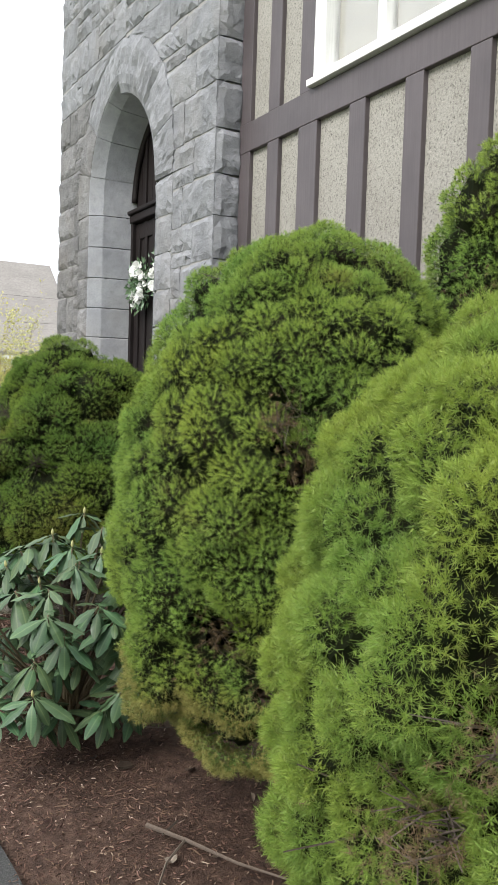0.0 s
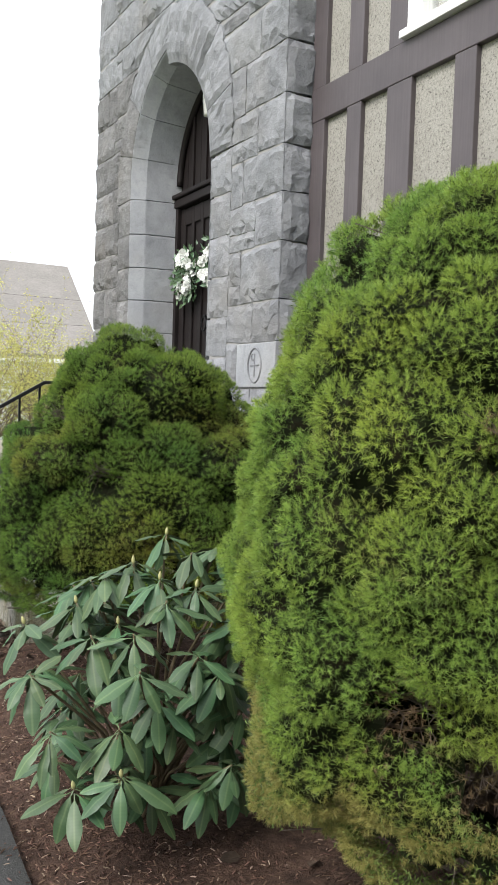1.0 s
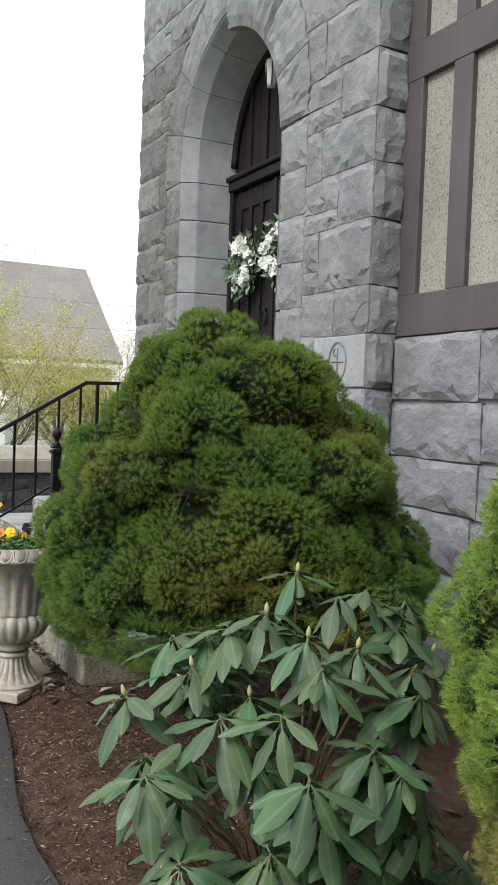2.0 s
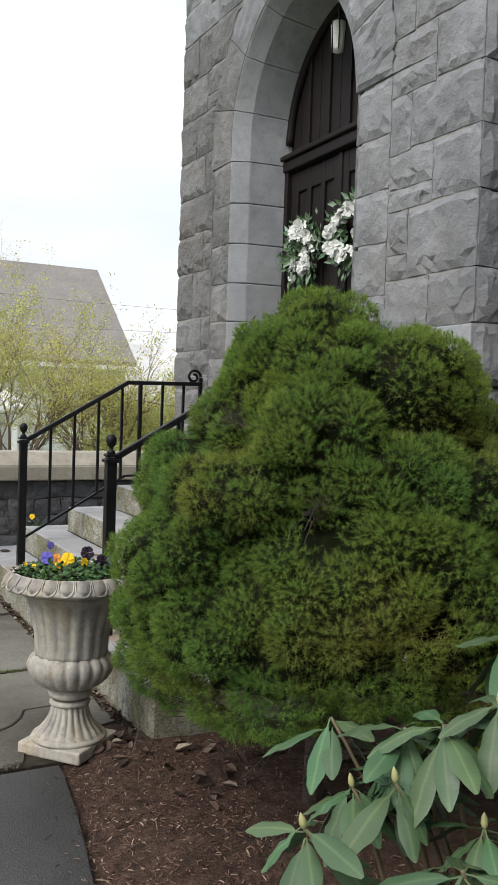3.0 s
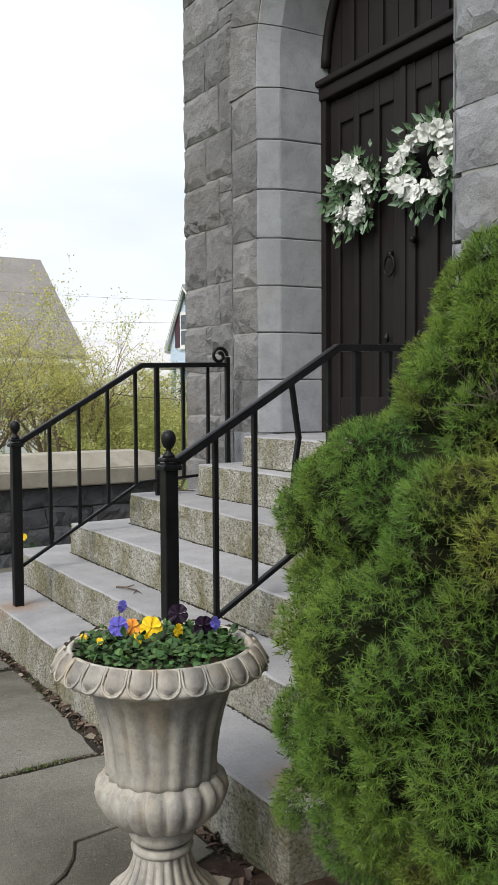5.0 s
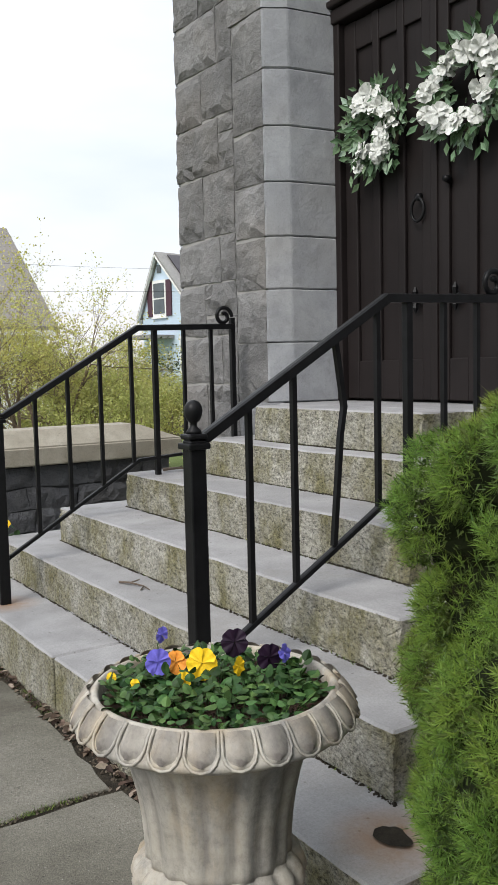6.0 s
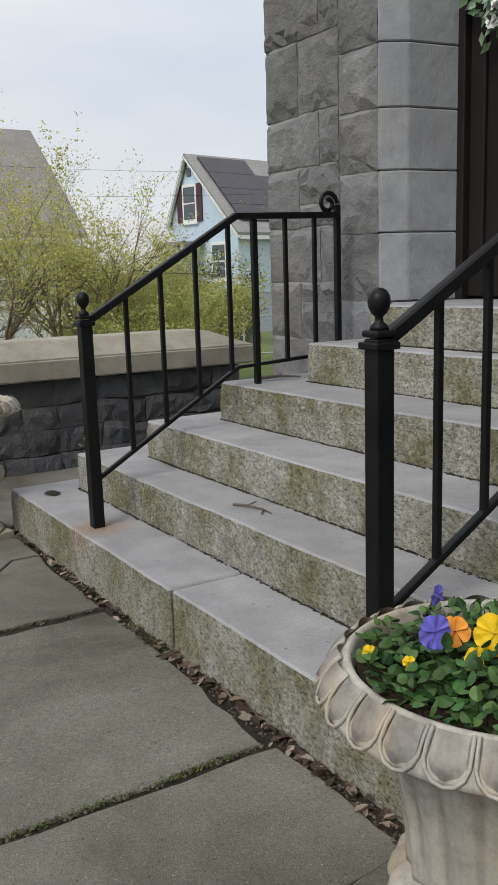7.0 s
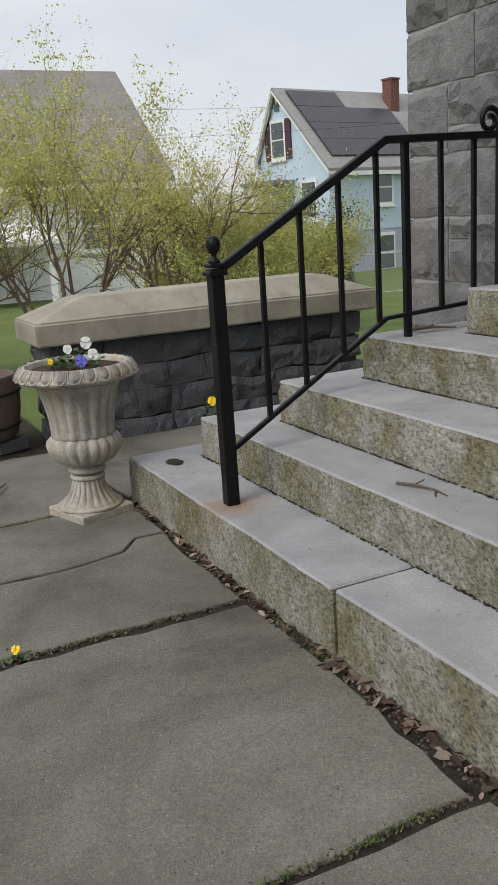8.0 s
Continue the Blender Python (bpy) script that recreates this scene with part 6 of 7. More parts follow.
def far_window(parent, x, z, w, h, wall, shutters=False, axis="x"):
    """A sash window on the wall y=0 (axis x) or x=0 (axis y) of a house, facing outwards."""
    def bx(name, lo, hi, mat, par):
        if axis == "x":
            return box(name, lo, hi, mat, par)
        return box(name, (lo[1], lo[0], lo[2]), (hi[1], hi[0], hi[2]), mat, par)
    frame_ob = bx("window", (x - w / 2 - 0.1, wall - 0.06, z - 0.1), (x + w / 2 + 0.1, wall + 0.02, z + h + 0.1), M_WHITE, parent)
    hh = h / 2
    for k in range(2):
        bx("pane", (x - w / 2, wall - 0.075, z + k * hh + 0.03), (x + w / 2, wall - 0.062, z + (k + 1) * hh - 0.03), M_GLASS_DARK, frame_ob)
    bx("sill", (x - w / 2 - 0.16, wall - 0.12, z - 0.17), (x + w / 2 + 0.16, wall - 0.02, z - 0.102), M_WHITE, frame_ob)
    if shutters:
        for s in (-1, 1):
            c = x + s * (w / 2 + 0.28)
            bx("shutter", (c - 0.17, wall - 0.07, z - 0.08), (c + 0.17, wall - 0.01, z + h + 0.08), M_SHUTTER, frame_ob)
    return frame_ob


M_TREEBARK = plain("brown_twig_bark", (0.185, 0.135, 0.10), 0.9, 0, 0.25, 5)
M_SHUTTER = plain("dark_red_shutter", (0.075, 0.035, 0.05), 0.6)
blue = thing("blue_house", "pale blue clapboard house with solar panels on its roof", "house")
VIEW, RIGHT = Vector((0.478, 0.878, 0)), Vector((0.878, -0.478, 0))
g = -RIGHT * 0.63 + VIEW * 0.777
s = RIGHT * 0.777 + VIEW * 0.63
CORNER = Vector((18.39, 34.66, -1.25))
blue.matrix_basis = frame_of(CORNER, (g.x, g.y), (s.x, s.y))
BW, BL, BE, BR, BF = 5.8, 8.5, 4.45, 7.45, 1.95
XL, BEL = 4.15, 5.0                      # the far slope is shorter and steeper
box("foundation", (0.03, 0.03, 0), (XL - 0.03, BL, BF), M_FOUNDATION, blue)
bm = bmesh.new()
prism(bm, [(0, BF), (XL, BF), (XL, BEL), (BW / 2, BR - 0.05), (0, BE)], 1, 0.0, BL)
part("wall", bm, M_BLUE, blue)
roof = None
for side in (0, 1):
    bm = bmesh.new()
    x0, x1 = (-0.28, BW / 2) if side == 0 else (XL + 0.12, BW / 2)
    z0_ = BE - 0.28 * (BR - BE) / (BW / 2) if side == 0 else BEL - 0.12 * (BR - BEL) / (XL - BW / 2)
    prism(bm, [(x0, z0_ + 0.02), (x1, BR + 0.02), (x1, BR + 0.14), (x0, z0_ + 0.14)], 1, -0.25, BL + 0.25)
    p_ = part("roof", bm, M_ROOF_GREY, blue)
    roof = roof or p_
    bm = bmesh.new()
    prism(bm, [(x0, z0_ - 0.09), (x1, BR - 0.07), (x1, BR + 0.015), (x0, z0_ + 0.015)], 1, -0.27, -0.13)
    part("bargeboard", bm, M_WHITE, blue)
    box("fascia", (min(x0, x0 + 0.05), -0.12, z0_ - 0.14), (max(x0, x0 + 0.05), BL + 0.2, z0_ + 0.015), M_WHITE, blue)


def on_roof(u, v, lift):
    """u along the side wall, v up the near slope (0 eave, 1 ridge)."""
    return Vector((v * BW / 2, u, BE + v * (BR - BE) + 0.15 + lift))


for u0, u1, v0, v1 in ((0.3, 5.4, 0.04, 0.26), (0.3, 5.4, 0.265, 0.485), (0.3, 5.4, 0.49, 0.71), (0.3, 2.9, 0.715, 0.935)):
    bm = bmesh.new()
    q = [on_roof(u0, v0, 0.04), on_roof(u1, v0, 0.04), on_roof(u1, v1, 0.04), on_roof(u0, v1, 0.04)]
    t_ = [p + Vector((-0.03, 0, 0.04)) for p in q]
    a_ = [bm.verts.new(p) for p in q]
    b_ = [bm.verts.new(p) for p in t_]
    bm.faces.new(a_[::-1])
    bm.faces.new(b_)
    for k in range(4):
        bm.faces.new((a_[k], a_[(k + 1) % 4], b_[(k + 1) % 4], b_[k]))
    part("solar_panel", bm, M_SOLAR, blue)
ch = box("chimney", (BW / 2 - 0.85, 5.55, BE + 1.6), (BW / 2 - 0.35, 6.05, BR + 0.55), M_BRICK, blue)
box("chimney_cap", (BW / 2 - 0.89, 5.51, BR + 0.552), (BW / 2 - 0.31, 6.09, BR + 0.62), M_BRICK, ch)
far_window(blue, BW / 2, 4.95, 0.72, 1.35, 0.0, True)
far_window(blue, 1.15, 2.55, 0.75, 1.35, 0.0)
box("attic_vent", (BW / 2 - 0.14, -0.04, 6.7), (BW / 2 + 0.14, 0.01, 7.05), M_GLASS_DARK, blue)
far_window(blue, 2.9, 2.95, 0.75, 1.2, 0.0, axis="y")
far_window(blue, 2.9, 0.35, 0.85, 1.35, 0.0, axis="y")
far_window(blue, 6.2, 2.95, 0.75, 1.2, 0.0, axis="y")
bm = bmesh.new()
prism(bm, [(2.0, 3.9), (3.9, 3.9), (3.9, 4.05), (2.0, 4.05)], 1, -1.3, -0.01)
hood = part("porch_roof", bm, M_ROOF_GREY, blue)
for x_ in (2.1, 3.8):
    box("porch_post", (x_ - 0.06, -1.2, 0.0), (x_ + 0.06, -1.08, 3.9), M_WHITE, blue)

white = thing("white_house", "white clapboard house with a steep brown shingle roof", "house", (0, 0, 0))
bm = bmesh.new()
prism(bm, [(36.2, -1.6), (46.4, -1.6), (46.4, 3.3), (41.15, 7.3), (36.2, 3.3)], 0, -12.0, 12.25)
part("wall", bm, M_WHITESIDE, white)
for side in (0, 1):
    bm = bmesh.new()
    y0_ = 35.7 if side == 0 else 46.8
    prism(bm, [(y0_, 2.9), (41.2, 7.34), (41.2, 7.5), (y0_, 3.06)], 0, -12.4, 12.55)
    part("roof", bm, M_ROOF, white)
    bm = bmesh.new()
    prism(bm, [(y0_, 2.72), (41.2, 7.16), (41.2, 7.335), (y0_, 2.895)], 0, 12.3, 12.5)
    part("bargeboard", bm, M_WHITE, white)
box("eave_board", (-12.2, 35.66, 2.72), (12.4, 35.74, 2.9), M_WHITE, white)
for x_ in (9.6, 5.6, 1.2, -3.4):
    far_window(white, x_, 0.7, 1.0, 1.6, 36.2)
bm = bmesh.new()
prism(bm, [(33.6, 1.0), (36.2, 1.7), (36.2, 1.86), (33.6, 1.16)], 0, -10.0, 7.6)
porch = part("porch_roof", bm, M_WHITE, white)
for x_ in (-9.8, -4.2, 1.4, 7.3):
    box("porch_post", (x_ - 0.09, 33.7, -1.6), (x_ + 0.09, 33.9, 1.02), M_WHITE, white)
# dark panel on the wall, standing in for the shaded inside of a garage opening
box("garage_opening", (0.5, 36.05, -1.5), (5.2, 36.19, 1.0), M_GLASS_DARK, white)


# ---- shrubs and trees in young leaf ----
def branching(name, label, place, height, spread, stems_n, mat, seed, leaves=9000, leaf=0.05, bare=False, category="shrub", group="", low=0.12, blossoms=0):
    rnd = random.Random(seed)
    gg = np.random.default_rng(seed)
    t = thing(name, label, category, place, group=group)
    wood = Pile()
    ends = []

    def grow(p, d, length, radius, level):
        pts, radii = [p], [radius]
        n = 4 if level < 3 else 2
        for i in range(n):
            d = (d + Vector((rnd.gauss(0, 0.16), rnd.gauss(0, 0.16), rnd.gauss(0.05 if level == 0 else -0.02, 0.10)))).normalized()
            p = p + d * (length / n)
            pts.append(p)
            radii.append(radius * (1 - 0.62 * (i + 1) / n))
            if level < 3 and i >= 1 or (level < 3 and i == 0 and level > 0):
                for _ in range(2 if level == 0 else rnd.choice((1, 2))):
                    dd = (d + Vector((rnd.gauss(0, 0.55), rnd.gauss(0, 0.55), rnd.gauss(0.12, 0.35)))).normalized()
                    grow(p, dd, length * rnd.uniform(0.42, 0.66), radii[-1] * 0.62, level + 1)
            if level >= 2:
                ends.append(p)
        wood.tube(pts, radii, 5 if level == 0 else 3)
    for k in range(stems_n):
        a = 2 * math.pi * k / stems_n + rnd.uniform(-0.4, 0.4)
        o = Vector((0.12 * math.cos(a), 0.12 * math.sin(a), -0.1))
        d = Vector((spread * math.cos(a), spread * math.sin(a), 1.0)).normalized()
        grow(o, d, height * rnd.uniform(0.55, 0.72), height * 0.0125, 0)
    put("branchwork", wood.mesh("branchwork", M_TREEBARK), t)
    if not bare:
        E = np.array([tuple(e) for e in ends])
        wt_ = np.clip((E[:, 2] / height - low) / 0.40, 0.05, 1.0)
        P = E[gg.choice(len(E), leaves, p=wt_ / wt_.sum())] + gg.normal(0, 0.045, (leaves, 3))
        d = unit(gg.normal(0, 1, (leaves, 3)))
        sd = unit(np.cross(d, gg.normal(0, 1, (leaves, 3))))
        L = leaf * gg.uniform(0.5, 1.2, (leaves, 1))
        T1 = np.stack([P, P + d * L * 0.5 + sd * L * 0.3, P + d * L], 1)
        T2 = np.stack([P, P + d * L, P + d * L * 0.5 - sd * L * 0.3], 1)
        put("leaves", tri_mesh("leaves", np.concatenate([T1, T2]), mat), t)
        if blossoms:
            P = E[gg.choice(len(E), blossoms)][:, None] + gg.normal(0, 0.03, (blossoms, 6, 3))
            P = P.reshape(-1, 3)
            d = unit(gg.normal(0, 1, P.shape)) * leaf
            e = unit(np.cross(d, gg.normal(0, 1, P.shape))) * leaf * 0.5
            put("blossoms", tri_mesh("blossoms", np.stack([P, P + d * 0.5 + e, P + d * 0.5 - e], 1), M_WHITE_PETAL), t, "small white blossoms")
    return t


branching("budding_tree", "many-stemmed small tree coming into yellow-green leaf", (3.5, 17.6, -0.35), 3.25, 0.62, 6, M_BUDLEAF, 4, 21000, 0.044, category="tree", low=0.30)
branching("budding_tree", "slender many-stemmed tree with yellow-green buds", (5.3, 18.0, -0.4), 3.3, 0.40, 6, M_BUDLEAF, 14, 11000, 0.040, category="tree", low=0.2)
branching("spring_shrub", "spreading shrub in fresh green leaf behind the wall", (6.7, 18.8, -0.45), 2.4, 0.65, 9, M_GREENLEAF, 24, 24000, 0.05)
branching("spring_shrub", "dense yellow-green shrub behind the low wall", (6.2, 16.6, -0.3), 1.8, 0.8, 9, M_GREENLEAF, 34, 18000, 0.045)
branching("spring_shrub", "low green shrub near the lawn", (6.9, 20.6, -0.55), 1.5, 0.8, 8, M_GREENLEAF, 44, 16000, 0.05)
branching("budding_tree", "budding tree with thin grey stems on the lawn", (1.7, 18.2, -0.4), 3.4, 0.6, 6, M_BUDLEAF, 54, 18000, 0.044, category="tree", low=0.30)
branching("spring_shrub", "green shrub with dull leaves by the white house", (1.0, 22.0, -0.7), 1.8, 0.8, 8, M_FARLEAF, 64, 8000, 0.07)
branching("spring_shrub", "twiggy shrub in front of the white house", (6.6, 20.8, -0.6), 2.6, 0.6, 8, M_BUDLEAF, 66, 5000, 0.06)
branching("spring_shrub", "white-flowering shrub by the fence", (9.2, 21.6, -0.7), 2.3, 0.6, 8, M_FARLEAF, 74, 7000, 0.06, blossoms=260)
for k, (x_, y_, h_, sd_) in enumerate(((5.0, 56.0, 14.0, 81), (1.0, 58.0, 14.5, 82), (-3.5, 56.0, 13.5, 84), (9.0, 60, 14, 86))):
    branching("bare_tree", "tall bare tree beyond the roofs", (x_, y_, -1.0), h_, 0.35, 4, M_BUDLEAF, sd_, bare=True, category="tree", group="bare trees on the skyline")
# clipped evergreen by the blue house
gg = np.random.default_rng(9)
ev = thing("evergreen_bush", "small dark upright evergreen by the blue house", "shrub", (15.95, 30.6, -1.0))
n_ = 5000
zz = gg.uniform(0, 1, n_)
th = gg.uniform(0, 2 * np.pi, n_)
rad = 0.55 * (1 - zz) ** 0.7 * gg.uniform(0.8, 1.08, n_) + 0.03
P_ = np.stack([rad * np.cos(th), rad * np.sin(th), 0.1 + 1.9 * zz], 1)
d_ = unit(np.stack([np.cos(th), np.sin(th), np.full(n_, 0.9)], 1) + gg.normal(0, 0.4, (n_, 3)))
s_ = unit(np.cross(d_, gg.normal(0, 1, (n_, 3))))
put("crown", tri_mesh("crown", np.stack([P_ - s_ * 0.03, P_ + s_ * 0.03, P_ + d_ * 0.14], 1), M_FARLEAF), ev)
V, F = tube_data([(0, 0, -0.2), (0, 0, 1.6)], [0.05, 0.02], 6)
put("trunk", mesh_of("trunk", V, F, M_BARK), ev)

# chain-link fence at the end of the lawn
fence = thing("chain_link_fence", "grey galvanised chain-link fence round the next yard", "fence")
fx = [6.5 + 2.0 * k for k in range(7)]


def fence_y(x):
    return 25.8 - 0.16 * (x - 6.5)


for x_ in fx:
    V, F = tube_data([(x_, fence_y(x_), -1.1), (x_, fence_y(x_), 0.28)], [0.03, 0.03], 6)
    put("post", mesh_of("post", V, F, M_GALV), fence)
for z_ in (-0.75, 0.25):
    V, F = tube_data([(fx[0], fence_y(fx[0]), z_), (fx[-1], fence_y(fx[-1]), z_)], [0.02, 0.02], 5)
    put("rail", mesh_of("rail", V, F, M_GALV), fence)
pile = Pile()
for k in range(110):
    x_ = fx[0] + k * 0.11
    for sgn in (-1, 1):
        x2 = x_ + sgn * 1.0
        if fx[0] <= x2 <= fx[-1]:
            pile.tube([(x_, fence_y(x_), -0.75), (x2, fence_y(x2), 0.25)], [0.003, 0.003], 3)
put("wire_mesh", pile.mesh("wire_mesh", M_GALV), fence)

# wires between far poles
for a_, b_, sag in (((-6.0, 38.0, 6.3), (19.0, 37.0, 5.6), 0.35), ((-6.0, 38.5, 4.5), (22.0, 33.0, 4.5), 0.25)):
    pts = [Vector(a_).lerp(Vector(b_), k / 16) - Vector((0, 0, sag * 4 * (k / 16) * (1 - k / 16))) for k in range(17)]
    V, F = tube_data(pts, [0.005] * 17, 5)
    tagged(put("overhead_wire", mesh_of("overhead_wire", V, F, M_IRON)), "thin dark overhead wire across the sky", "wire")
V, F = tube_data([(22.1, 33.0, -1.5), (22.1, 33.0, 7.5)], [0.13, 0.10], 10)
pole = thing("utility_pole", "plain wooden utility pole behind the tower", "pole", (0, 0, 0))
put("shaft", mesh_of("shaft", V, F, M_BARK), pole)
V, F = tube_data([(-6.0, 38.3, -1.5), (-6.0, 38.3, 7.5)], [0.13, 0.10], 10)
pole = thing("utility_pole", "plain wooden utility pole by the white house", "pole", (0, 0, 0))
put("shaft", mesh_of("shaft", V, F, M_BARK), pole)

# low wooded hill on the horizon
HV, HF = [], []
for k in range(61):
    a = radians(-25 + 2.0 * k)
    h = 15.5 + 3.0 * noise.noise((k * 0.35, 0, 0)) + 1.2 * noise.noise((k * 1.7, 3, 0))
    HV += [(200 * math.sin(a), 5 + 200 * math.cos(a), -3.0), (206 * math.sin(a), 5 + 206 * math.cos(a), h), (260 * math.sin(a), 5 + 260 * math.cos(a), -3.0)]
for k in range(60):
    HF += [(3 * k, 3 * k + 3, 3 * k + 4, 3 * k + 1), (3 * k + 1, 3 * k + 4, 3 * k + 5, 3 * k + 2)]
tagged(put("backdrop_hill", mesh_of("backdrop_hill", HV, HF, M_HILL, True)), "wooded hill on the horizon with haze in its colour", "hill", kind="structure")

# ---- paving slabs, one by one ----
paving = thing("paving", "old grey concrete paving slabs with dirt-filled joints", "pavement", kind="structure")


def slab(outline, seed, top=0.0):
    """A slab with a worn, slightly wavy edge; outline counter-clockwise in plan."""
    r = random.Random(seed)
    pts = []
    for (x0, y0), (x1, y1) in zip(outline, outline[1:] + outline[:1]):
        n = max(1, int(math.hypot(x1 - x0, y1 - y0) / 0.09))
        for i in range(n):
            t = i / n
            j = 0.0 if i == 0 else 1.0
            pts.append((x0 + (x1 - x0) * t + j * r.uniform(-0.010, 0.010), y0 + (y1 - y0) * t + j * r.uniform(-0.010, 0.010)))
    tilt = (r.uniform(-0.004, 0.004), r.uniform(-0.004, 0.004))
    cx, cy = sum(p[0] for p in pts) / len(pts), sum(p[1] for p in pts) / len(pts)

    def z(x, y):
        return top + tilt[0] * (x - cx) + tilt[1] * (y - cy)
    n = len(pts)
    V, F = [], []
    for inset, dz in ((0.0, -0.09), (0.0, -0.005), (0.005, 0.0)):
        for x, y in pts:
            d = math.hypot(x - cx, y - cy)
            k = 1 - inset / d
            V.append((cx + (x - cx) * k, cy + (y - cy) * k, z(x, y) + dz))
    for a in range(2):
        for i in range(n):
            F.append((a * n + i, a * n + (i + 1) % n, (a + 1) * n + (i + 1) % n, (a + 1) * n + i))
    F.append(tuple(range(2 * n, 3 * n)))
    put("slab", mesh_of("slab", V, F, M_CONCRETE), paving)


XE = 1.625
g_ = 0.011
rows_y = [(5.86, 6.975), (7.005, 8.165), (8.20, None), (9.53, 10.70)]
# two rows whole, one row cracked across, one short row by the wall
slab([(0.15, 5.86), (0.975, 5.865), (0.975, 6.155), (1.05, 6.186), (1.14, 6.215), (1.215, 6.268), (1.265, 6.335), (1.298, 6.42), (XE, 6.452), (XE - 0.01, 6.955), (0.15, 6.975)], 1)
slab([(0.981, 5.866), (1.17, 5.88), (1.19, 5.95), (XE, 6.15), (XE, 6.446), (1.302, 6.414), (1.270, 6.331), (1.220, 6.262), (1.144, 6.209), (1.053, 6.180), (0.981, 6.150)], 2, -0.002)
slab([(0.15, 6.995), (1.59, 6.990), (XE, 7.66), (XE - 0.01, 8.14), (0.15, 8.165)], 3, -0.004)
slab([(0.15, 8.205), (XE - 0.01, 8.185), (1.61, 8.70), (1.635, 8.955), (1.51, 8.955), (1.42, 8.84), (1.14, 8.79), (0.93, 8.80), (0.15, 8.84)], 4)
slab([(0.15, 8.852), (0.93, 8.813), (1.14, 8.803), (1.415, 8.855), (1.505, 8.972), (1.635, 8.975), (1.64, 9.46), (0.15, 9.42)], 5, 0.003)
slab([(0.15, 9.45), (1.645, 9.50), (1.64, 10.68), (0.15, 10.68)], 6, -0.006)
slab([(1.665, 9.52), (2.55, 9.52), (2.55, 10.70), (1.66, 10.70)], 7, 0.002)
slab([(2.57, 9.52), (3.9, 9.52), (3.9, 10.70), (2.57, 10.70)], 8)
for i, y0 in enumerate((5.86, 7.01, 8.20, 9.45)):
    y1 = (6.98, 8.17, 9.42, 10.68)[i]
    slab([(-1.15, y0), (0.13, y0), (0.13, y1), (-1.15, y1)], 20 + i)
    slab([(-2.4, y0), (-1.17, y0), (-1.17, y1), (-2.4, y1)], 30 + i)


tagged(box("garden_soil", (-2.4, 10.72, -0.3), (1.655, 14.5, -0.012), M_DIRT_SHADE, None), "bare garden soil beside the boundary wall", "soil", kind="structure")


# ---- bark chips, dry leaves, weeds ----
def scatter(name, label, category, mat, n, place, shape, seed):
    r = random.Random(seed)
    pile = Pile()
    for _ in range(n):
        p = place(r)
        if p is None:
            continue
        V, F = shape(r)
        e = Euler((r.gauss(0, 0.35), r.gauss(0, 0.35), r.uniform(0, 6.28))).to_matrix()
        pile.add([e @ Vector(v) + Vector(p) for v in V], F)
    return tagged(put(name, pile.mesh(name, mat)), label, category, kind="stuff")


def chip(r):
    l, w, h = r.uniform(0.003, 0.013) * (1 + (r.random() < 0.06)), r.uniform(0.0012, 0.0036), r.uniform(0.001, 0.003)
    return [(-l, -w, 0), (l * 0.8, -w * 0.6, 0), (l, w, 0), (-l * 0.7, w * 0.8, 0), (-l * 0.5, 0, h), (l * 0.5, 0.1 * w, h * 1.2)], [(0, 1, 5, 4), (1, 2, 5), (2, 3, 4, 5), (3, 0, 4)]


def on_bed(r):
    y = r.uniform(0.8, 5.95) if r.random() < 0.85 else r.uniform(-1.5, 0.8)
    x = path_edge(min(y, 5.75)) + abs(r.gauss(0, 0.55)) - 0.015
    if x > 3.2 or (x > 1.63 and y > 5.82) or (y > 5.8 and x < 1.2):
        return None
    return x, y, bed_height(x, y) + 0.003


scatter("bark_chips", "red-brown shredded bark mulch", "mulch", M_CHIPS, 17000, on_bed, chip, 2)


def spill(r):
    y = r.uniform(1.5, 5.7)
    return path_edge(y) - abs(r.gauss(0, 0.05)), y, 0.002


scatter("spilled_chips", "bark chips spilled on the asphalt edge", "mulch", M_CHIPS, 200, spill, chip, 3)


def dry_leaf(r):
    s = r.uniform(0.009, 0.028)
    c = r.uniform(0.2, 0.7) * s
    return [(-s, 0, c * 0.5), (-0.4 * s, 0.45 * s, c), (0.5 * s, 0.42 * s, c * 0.8), (s, 0, c * 0.2), (0.4 * s, -0.5 * s, c), (-0.5 * s, -0.4 * s, c * 0.7), (0, 0, 0)], [(0, 6, 1), (1, 6, 2), (2, 6, 3), (3, 6, 4), (4, 6, 5), (5, 6, 0)]


def in_gap(r):
    y = r.uniform(5.95, 9.4)
    return 1.645 + r.gauss(0, 0.013), y, -0.015 + 0.02 * r.random()


scatter("leaf_litter", "dry brown leaves caught along the bottom step", "leaves", M_LITTER, 430, in_gap, dry_leaf, 5)


def around(r):
    y = r.uniform(5.3, 6.0) if r.random() < 0.6 else r.uniform(2.0, 5.3)
    x = r.uniform(1.42, 1.63) if y > 5.8 else r.uniform(1.45, 2.6)
    return x, y, bed_height(x, y) + 0.008


scatter("fallen_leaves", "dry brown leaves fallen on the mulch", "leaves", M_LITTER, 110, around, lambda r: [[tuple(1.5 * c for c in v) for v in a] if i == 0 else a for i, a in enumerate(dry_leaf(r))], 6)


M_JOINTDIRT = island_mat("grit_and_dirt", [(0.0, (0.03, 0.025, 0.018)), (0.6, (0.085, 0.07, 0.05)), (1.0, (0.115, 0.098, 0.075))])


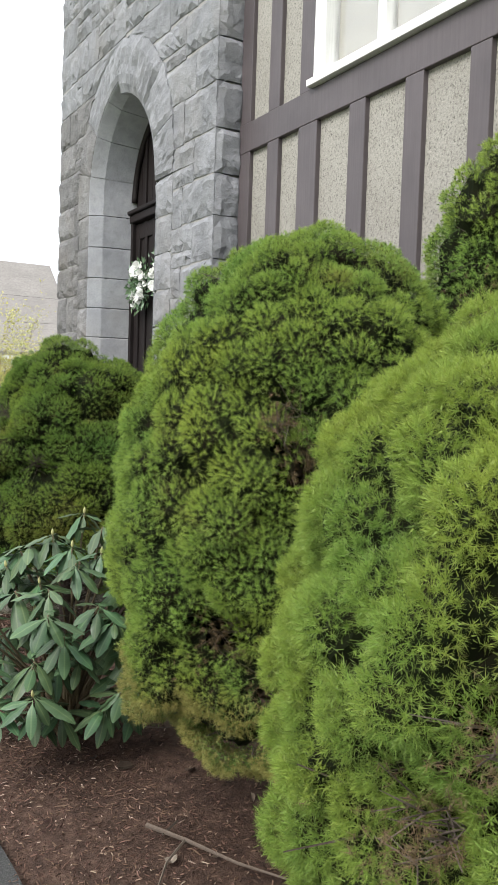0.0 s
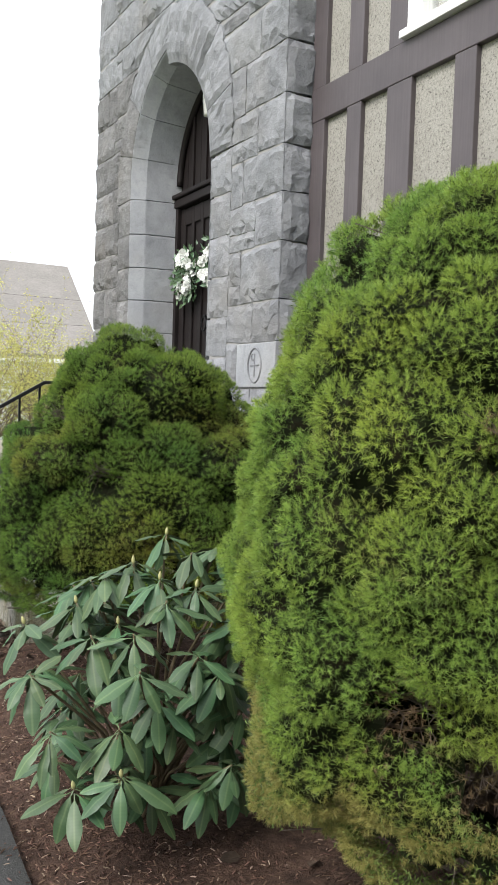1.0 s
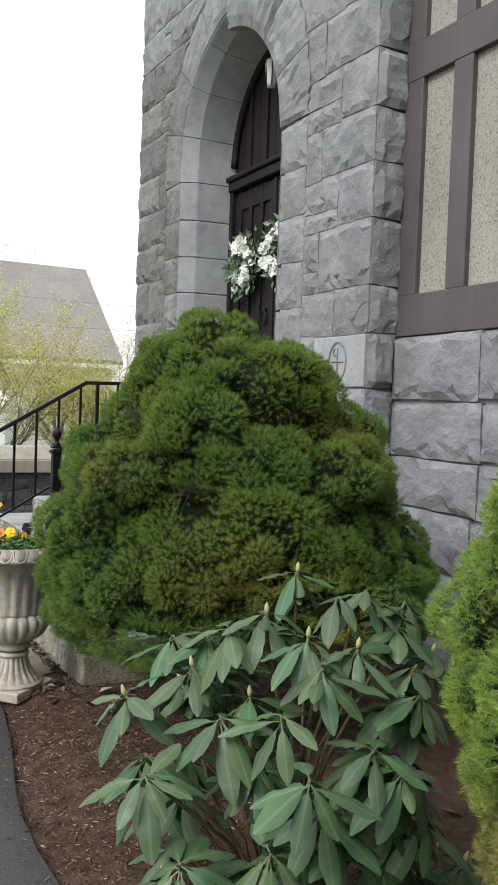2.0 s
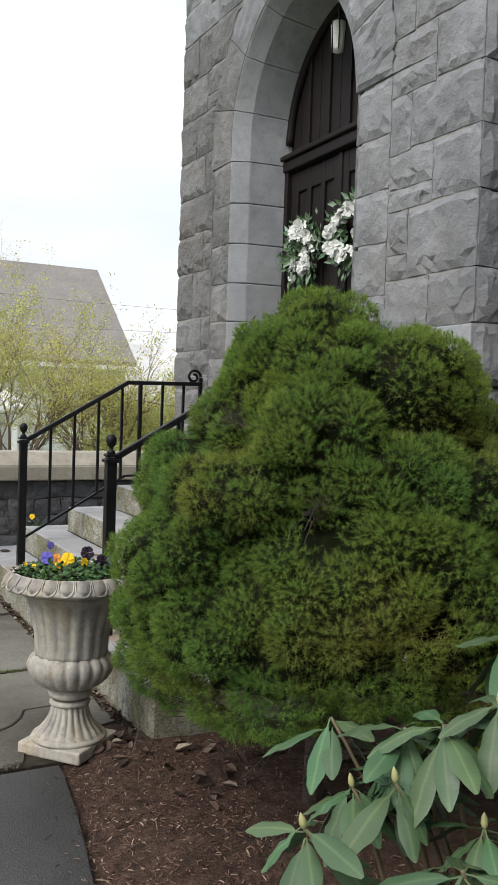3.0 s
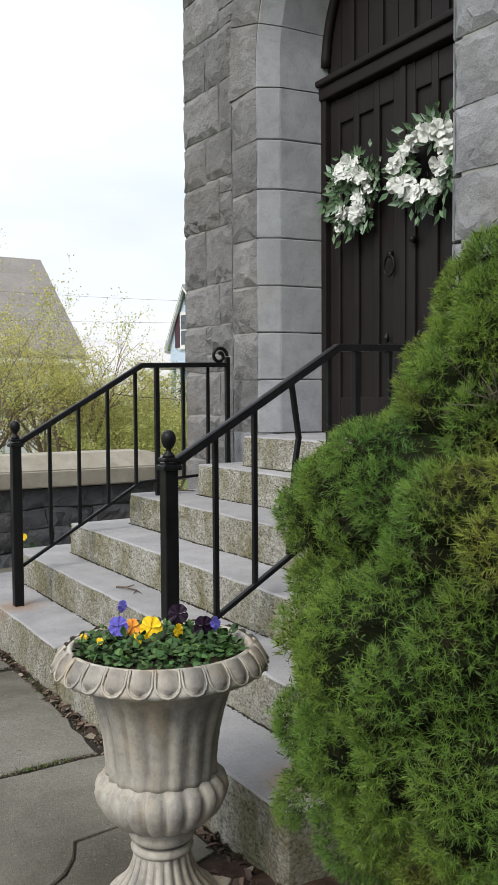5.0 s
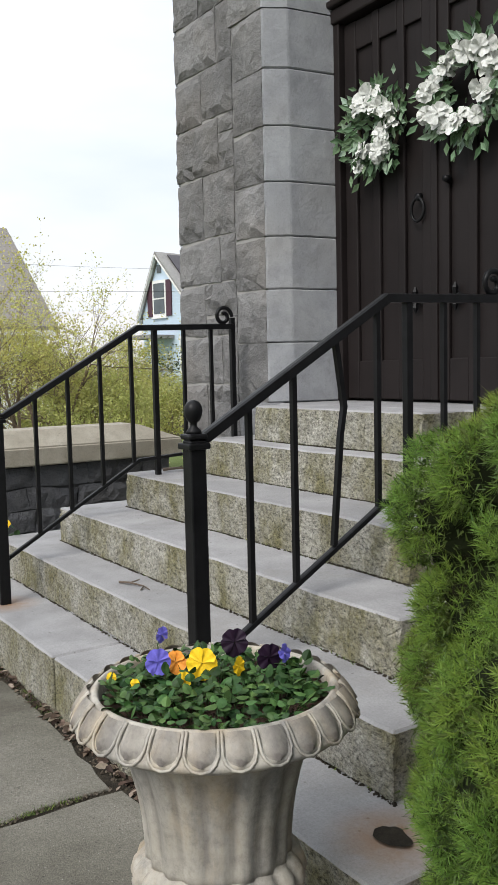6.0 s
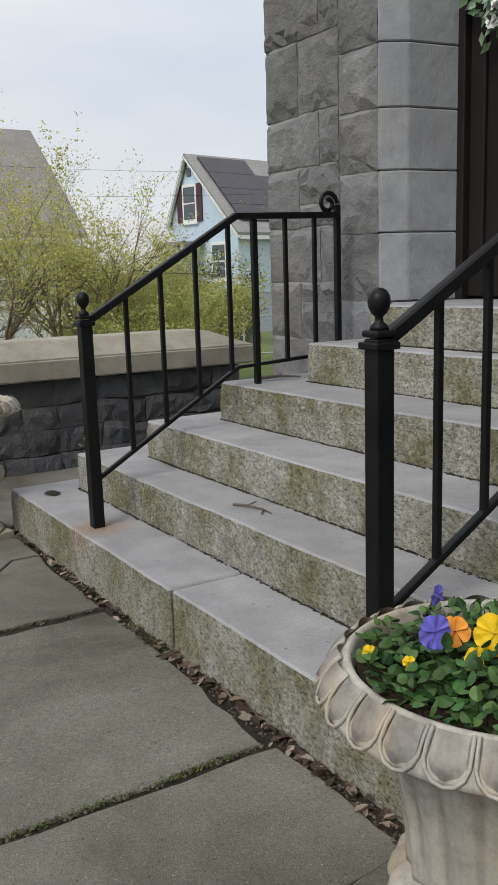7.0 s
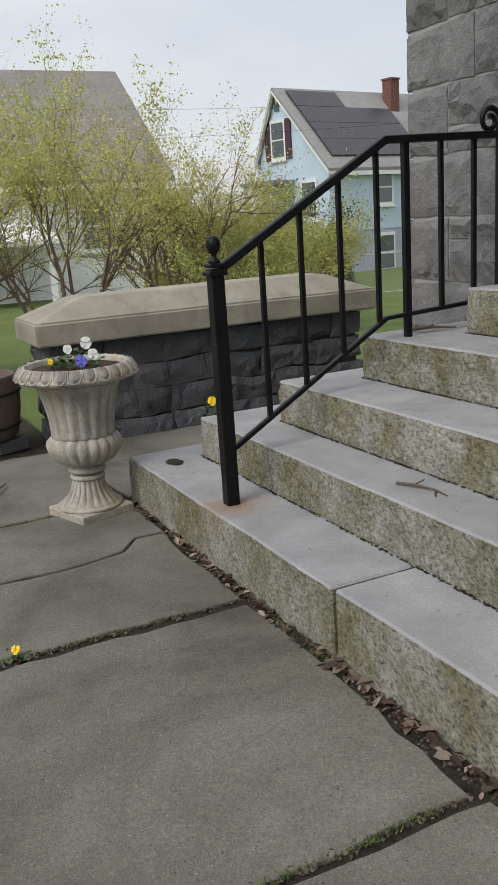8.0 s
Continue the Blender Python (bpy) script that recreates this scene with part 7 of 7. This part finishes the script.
def crumb(r):
    s = r.uniform(0.0025, 0.0075)
    return [(-s, -s * 0.7, 0), (s, -s * 0.5, 0), (s * 0.6, s, 0), (-s * 0.8, s * 0.7, 0), (0, 0, s)], [(0, 1, 4), (1, 2, 4), (2, 3, 4), (3, 0, 4)]


def joints(r):
    k = r.choice((0, 1, 2, 3, 4, 4, 4))
    if k == 0:
        return r.uniform(0.2, 1.6), 6.99 + r.gauss(0, 0.008), -0.006
    if k == 1:
        return r.uniform(0.2, 1.6), 8.185 + r.gauss(0, 0.010), -0.005
    if k == 2:
        return r.uniform(0.2, 1.6), 9.46 + r.gauss(0, 0.012), -0.005
    if k == 3:
        return r.uniform(0.2, 1.15), 5.855 + r.gauss(0, 0.010), -0.004
    return 1.642 + r.gauss(0, 0.014), r.uniform(5.9, 9.4), -0.015 + 0.01 * r.random()


scatter("joint_crumbs", "dirt crumbs and grit in the paving joints", "dirt", M_JOINTDIRT, 3800, joints, crumb, 7)


def blade(r):
    h, w = r.uniform(0.004, 0.016), r.uniform(0.0010, 0.0028)
    dx, dy = r.uniform(-0.012, 0.012), r.uniform(-0.012, 0.012)
    return [(-w, 0, 0), (w, 0, 0), (dx, dy, h)], [(0, 1, 2)]


def mossy(r):
    k = r.choice((0, 1, 2, 2, 2, 3))
    if k == 0:
        return 1.642 + r.gauss(0, 0.012), r.choice((7.7, 7.9, 8.3, 8.7)) + r.gauss(0, 0.06), -0.008
    if k == 1:
        return r.uniform(0.2, 1.55), 8.185 + r.gauss(0, 0.006), -0.006
    if k == 2:
        return r.uniform(0.2, 1.45), 9.44 + r.gauss(0, 0.022), -0.004
    return r.uniform(0.9, 1.5), 6.99 + r.gauss(0, 0.006), -0.006


scatter("joint_weeds", "moss and tiny weeds in the paving joints", "moss", M_MOSS, 3000, mossy, blade, 8)


def on_steps(r):
    i = r.choice((1, 2, 3, 4, 5))
    x, y0, y1, _ = STEP[i]
    return x - 0.003 - abs(r.gauss(0, 0.005)), r.uniform(y0 - 0.01, y1), STEP[i - 1][3] - 0.001


# dark crumbs stand in for the shadow line under each riser, with its dirt
scatter("step_dirt", "dark crumbs drawing the shadow and dirt line along each riser foot", "dirt", M_DIRT_SHADE, 3600, on_steps, crumb, 17)
scatter("step_moss", "small moss tufts along the foot of each riser", "moss", M_MOSS, 700, on_steps, blade, 18)
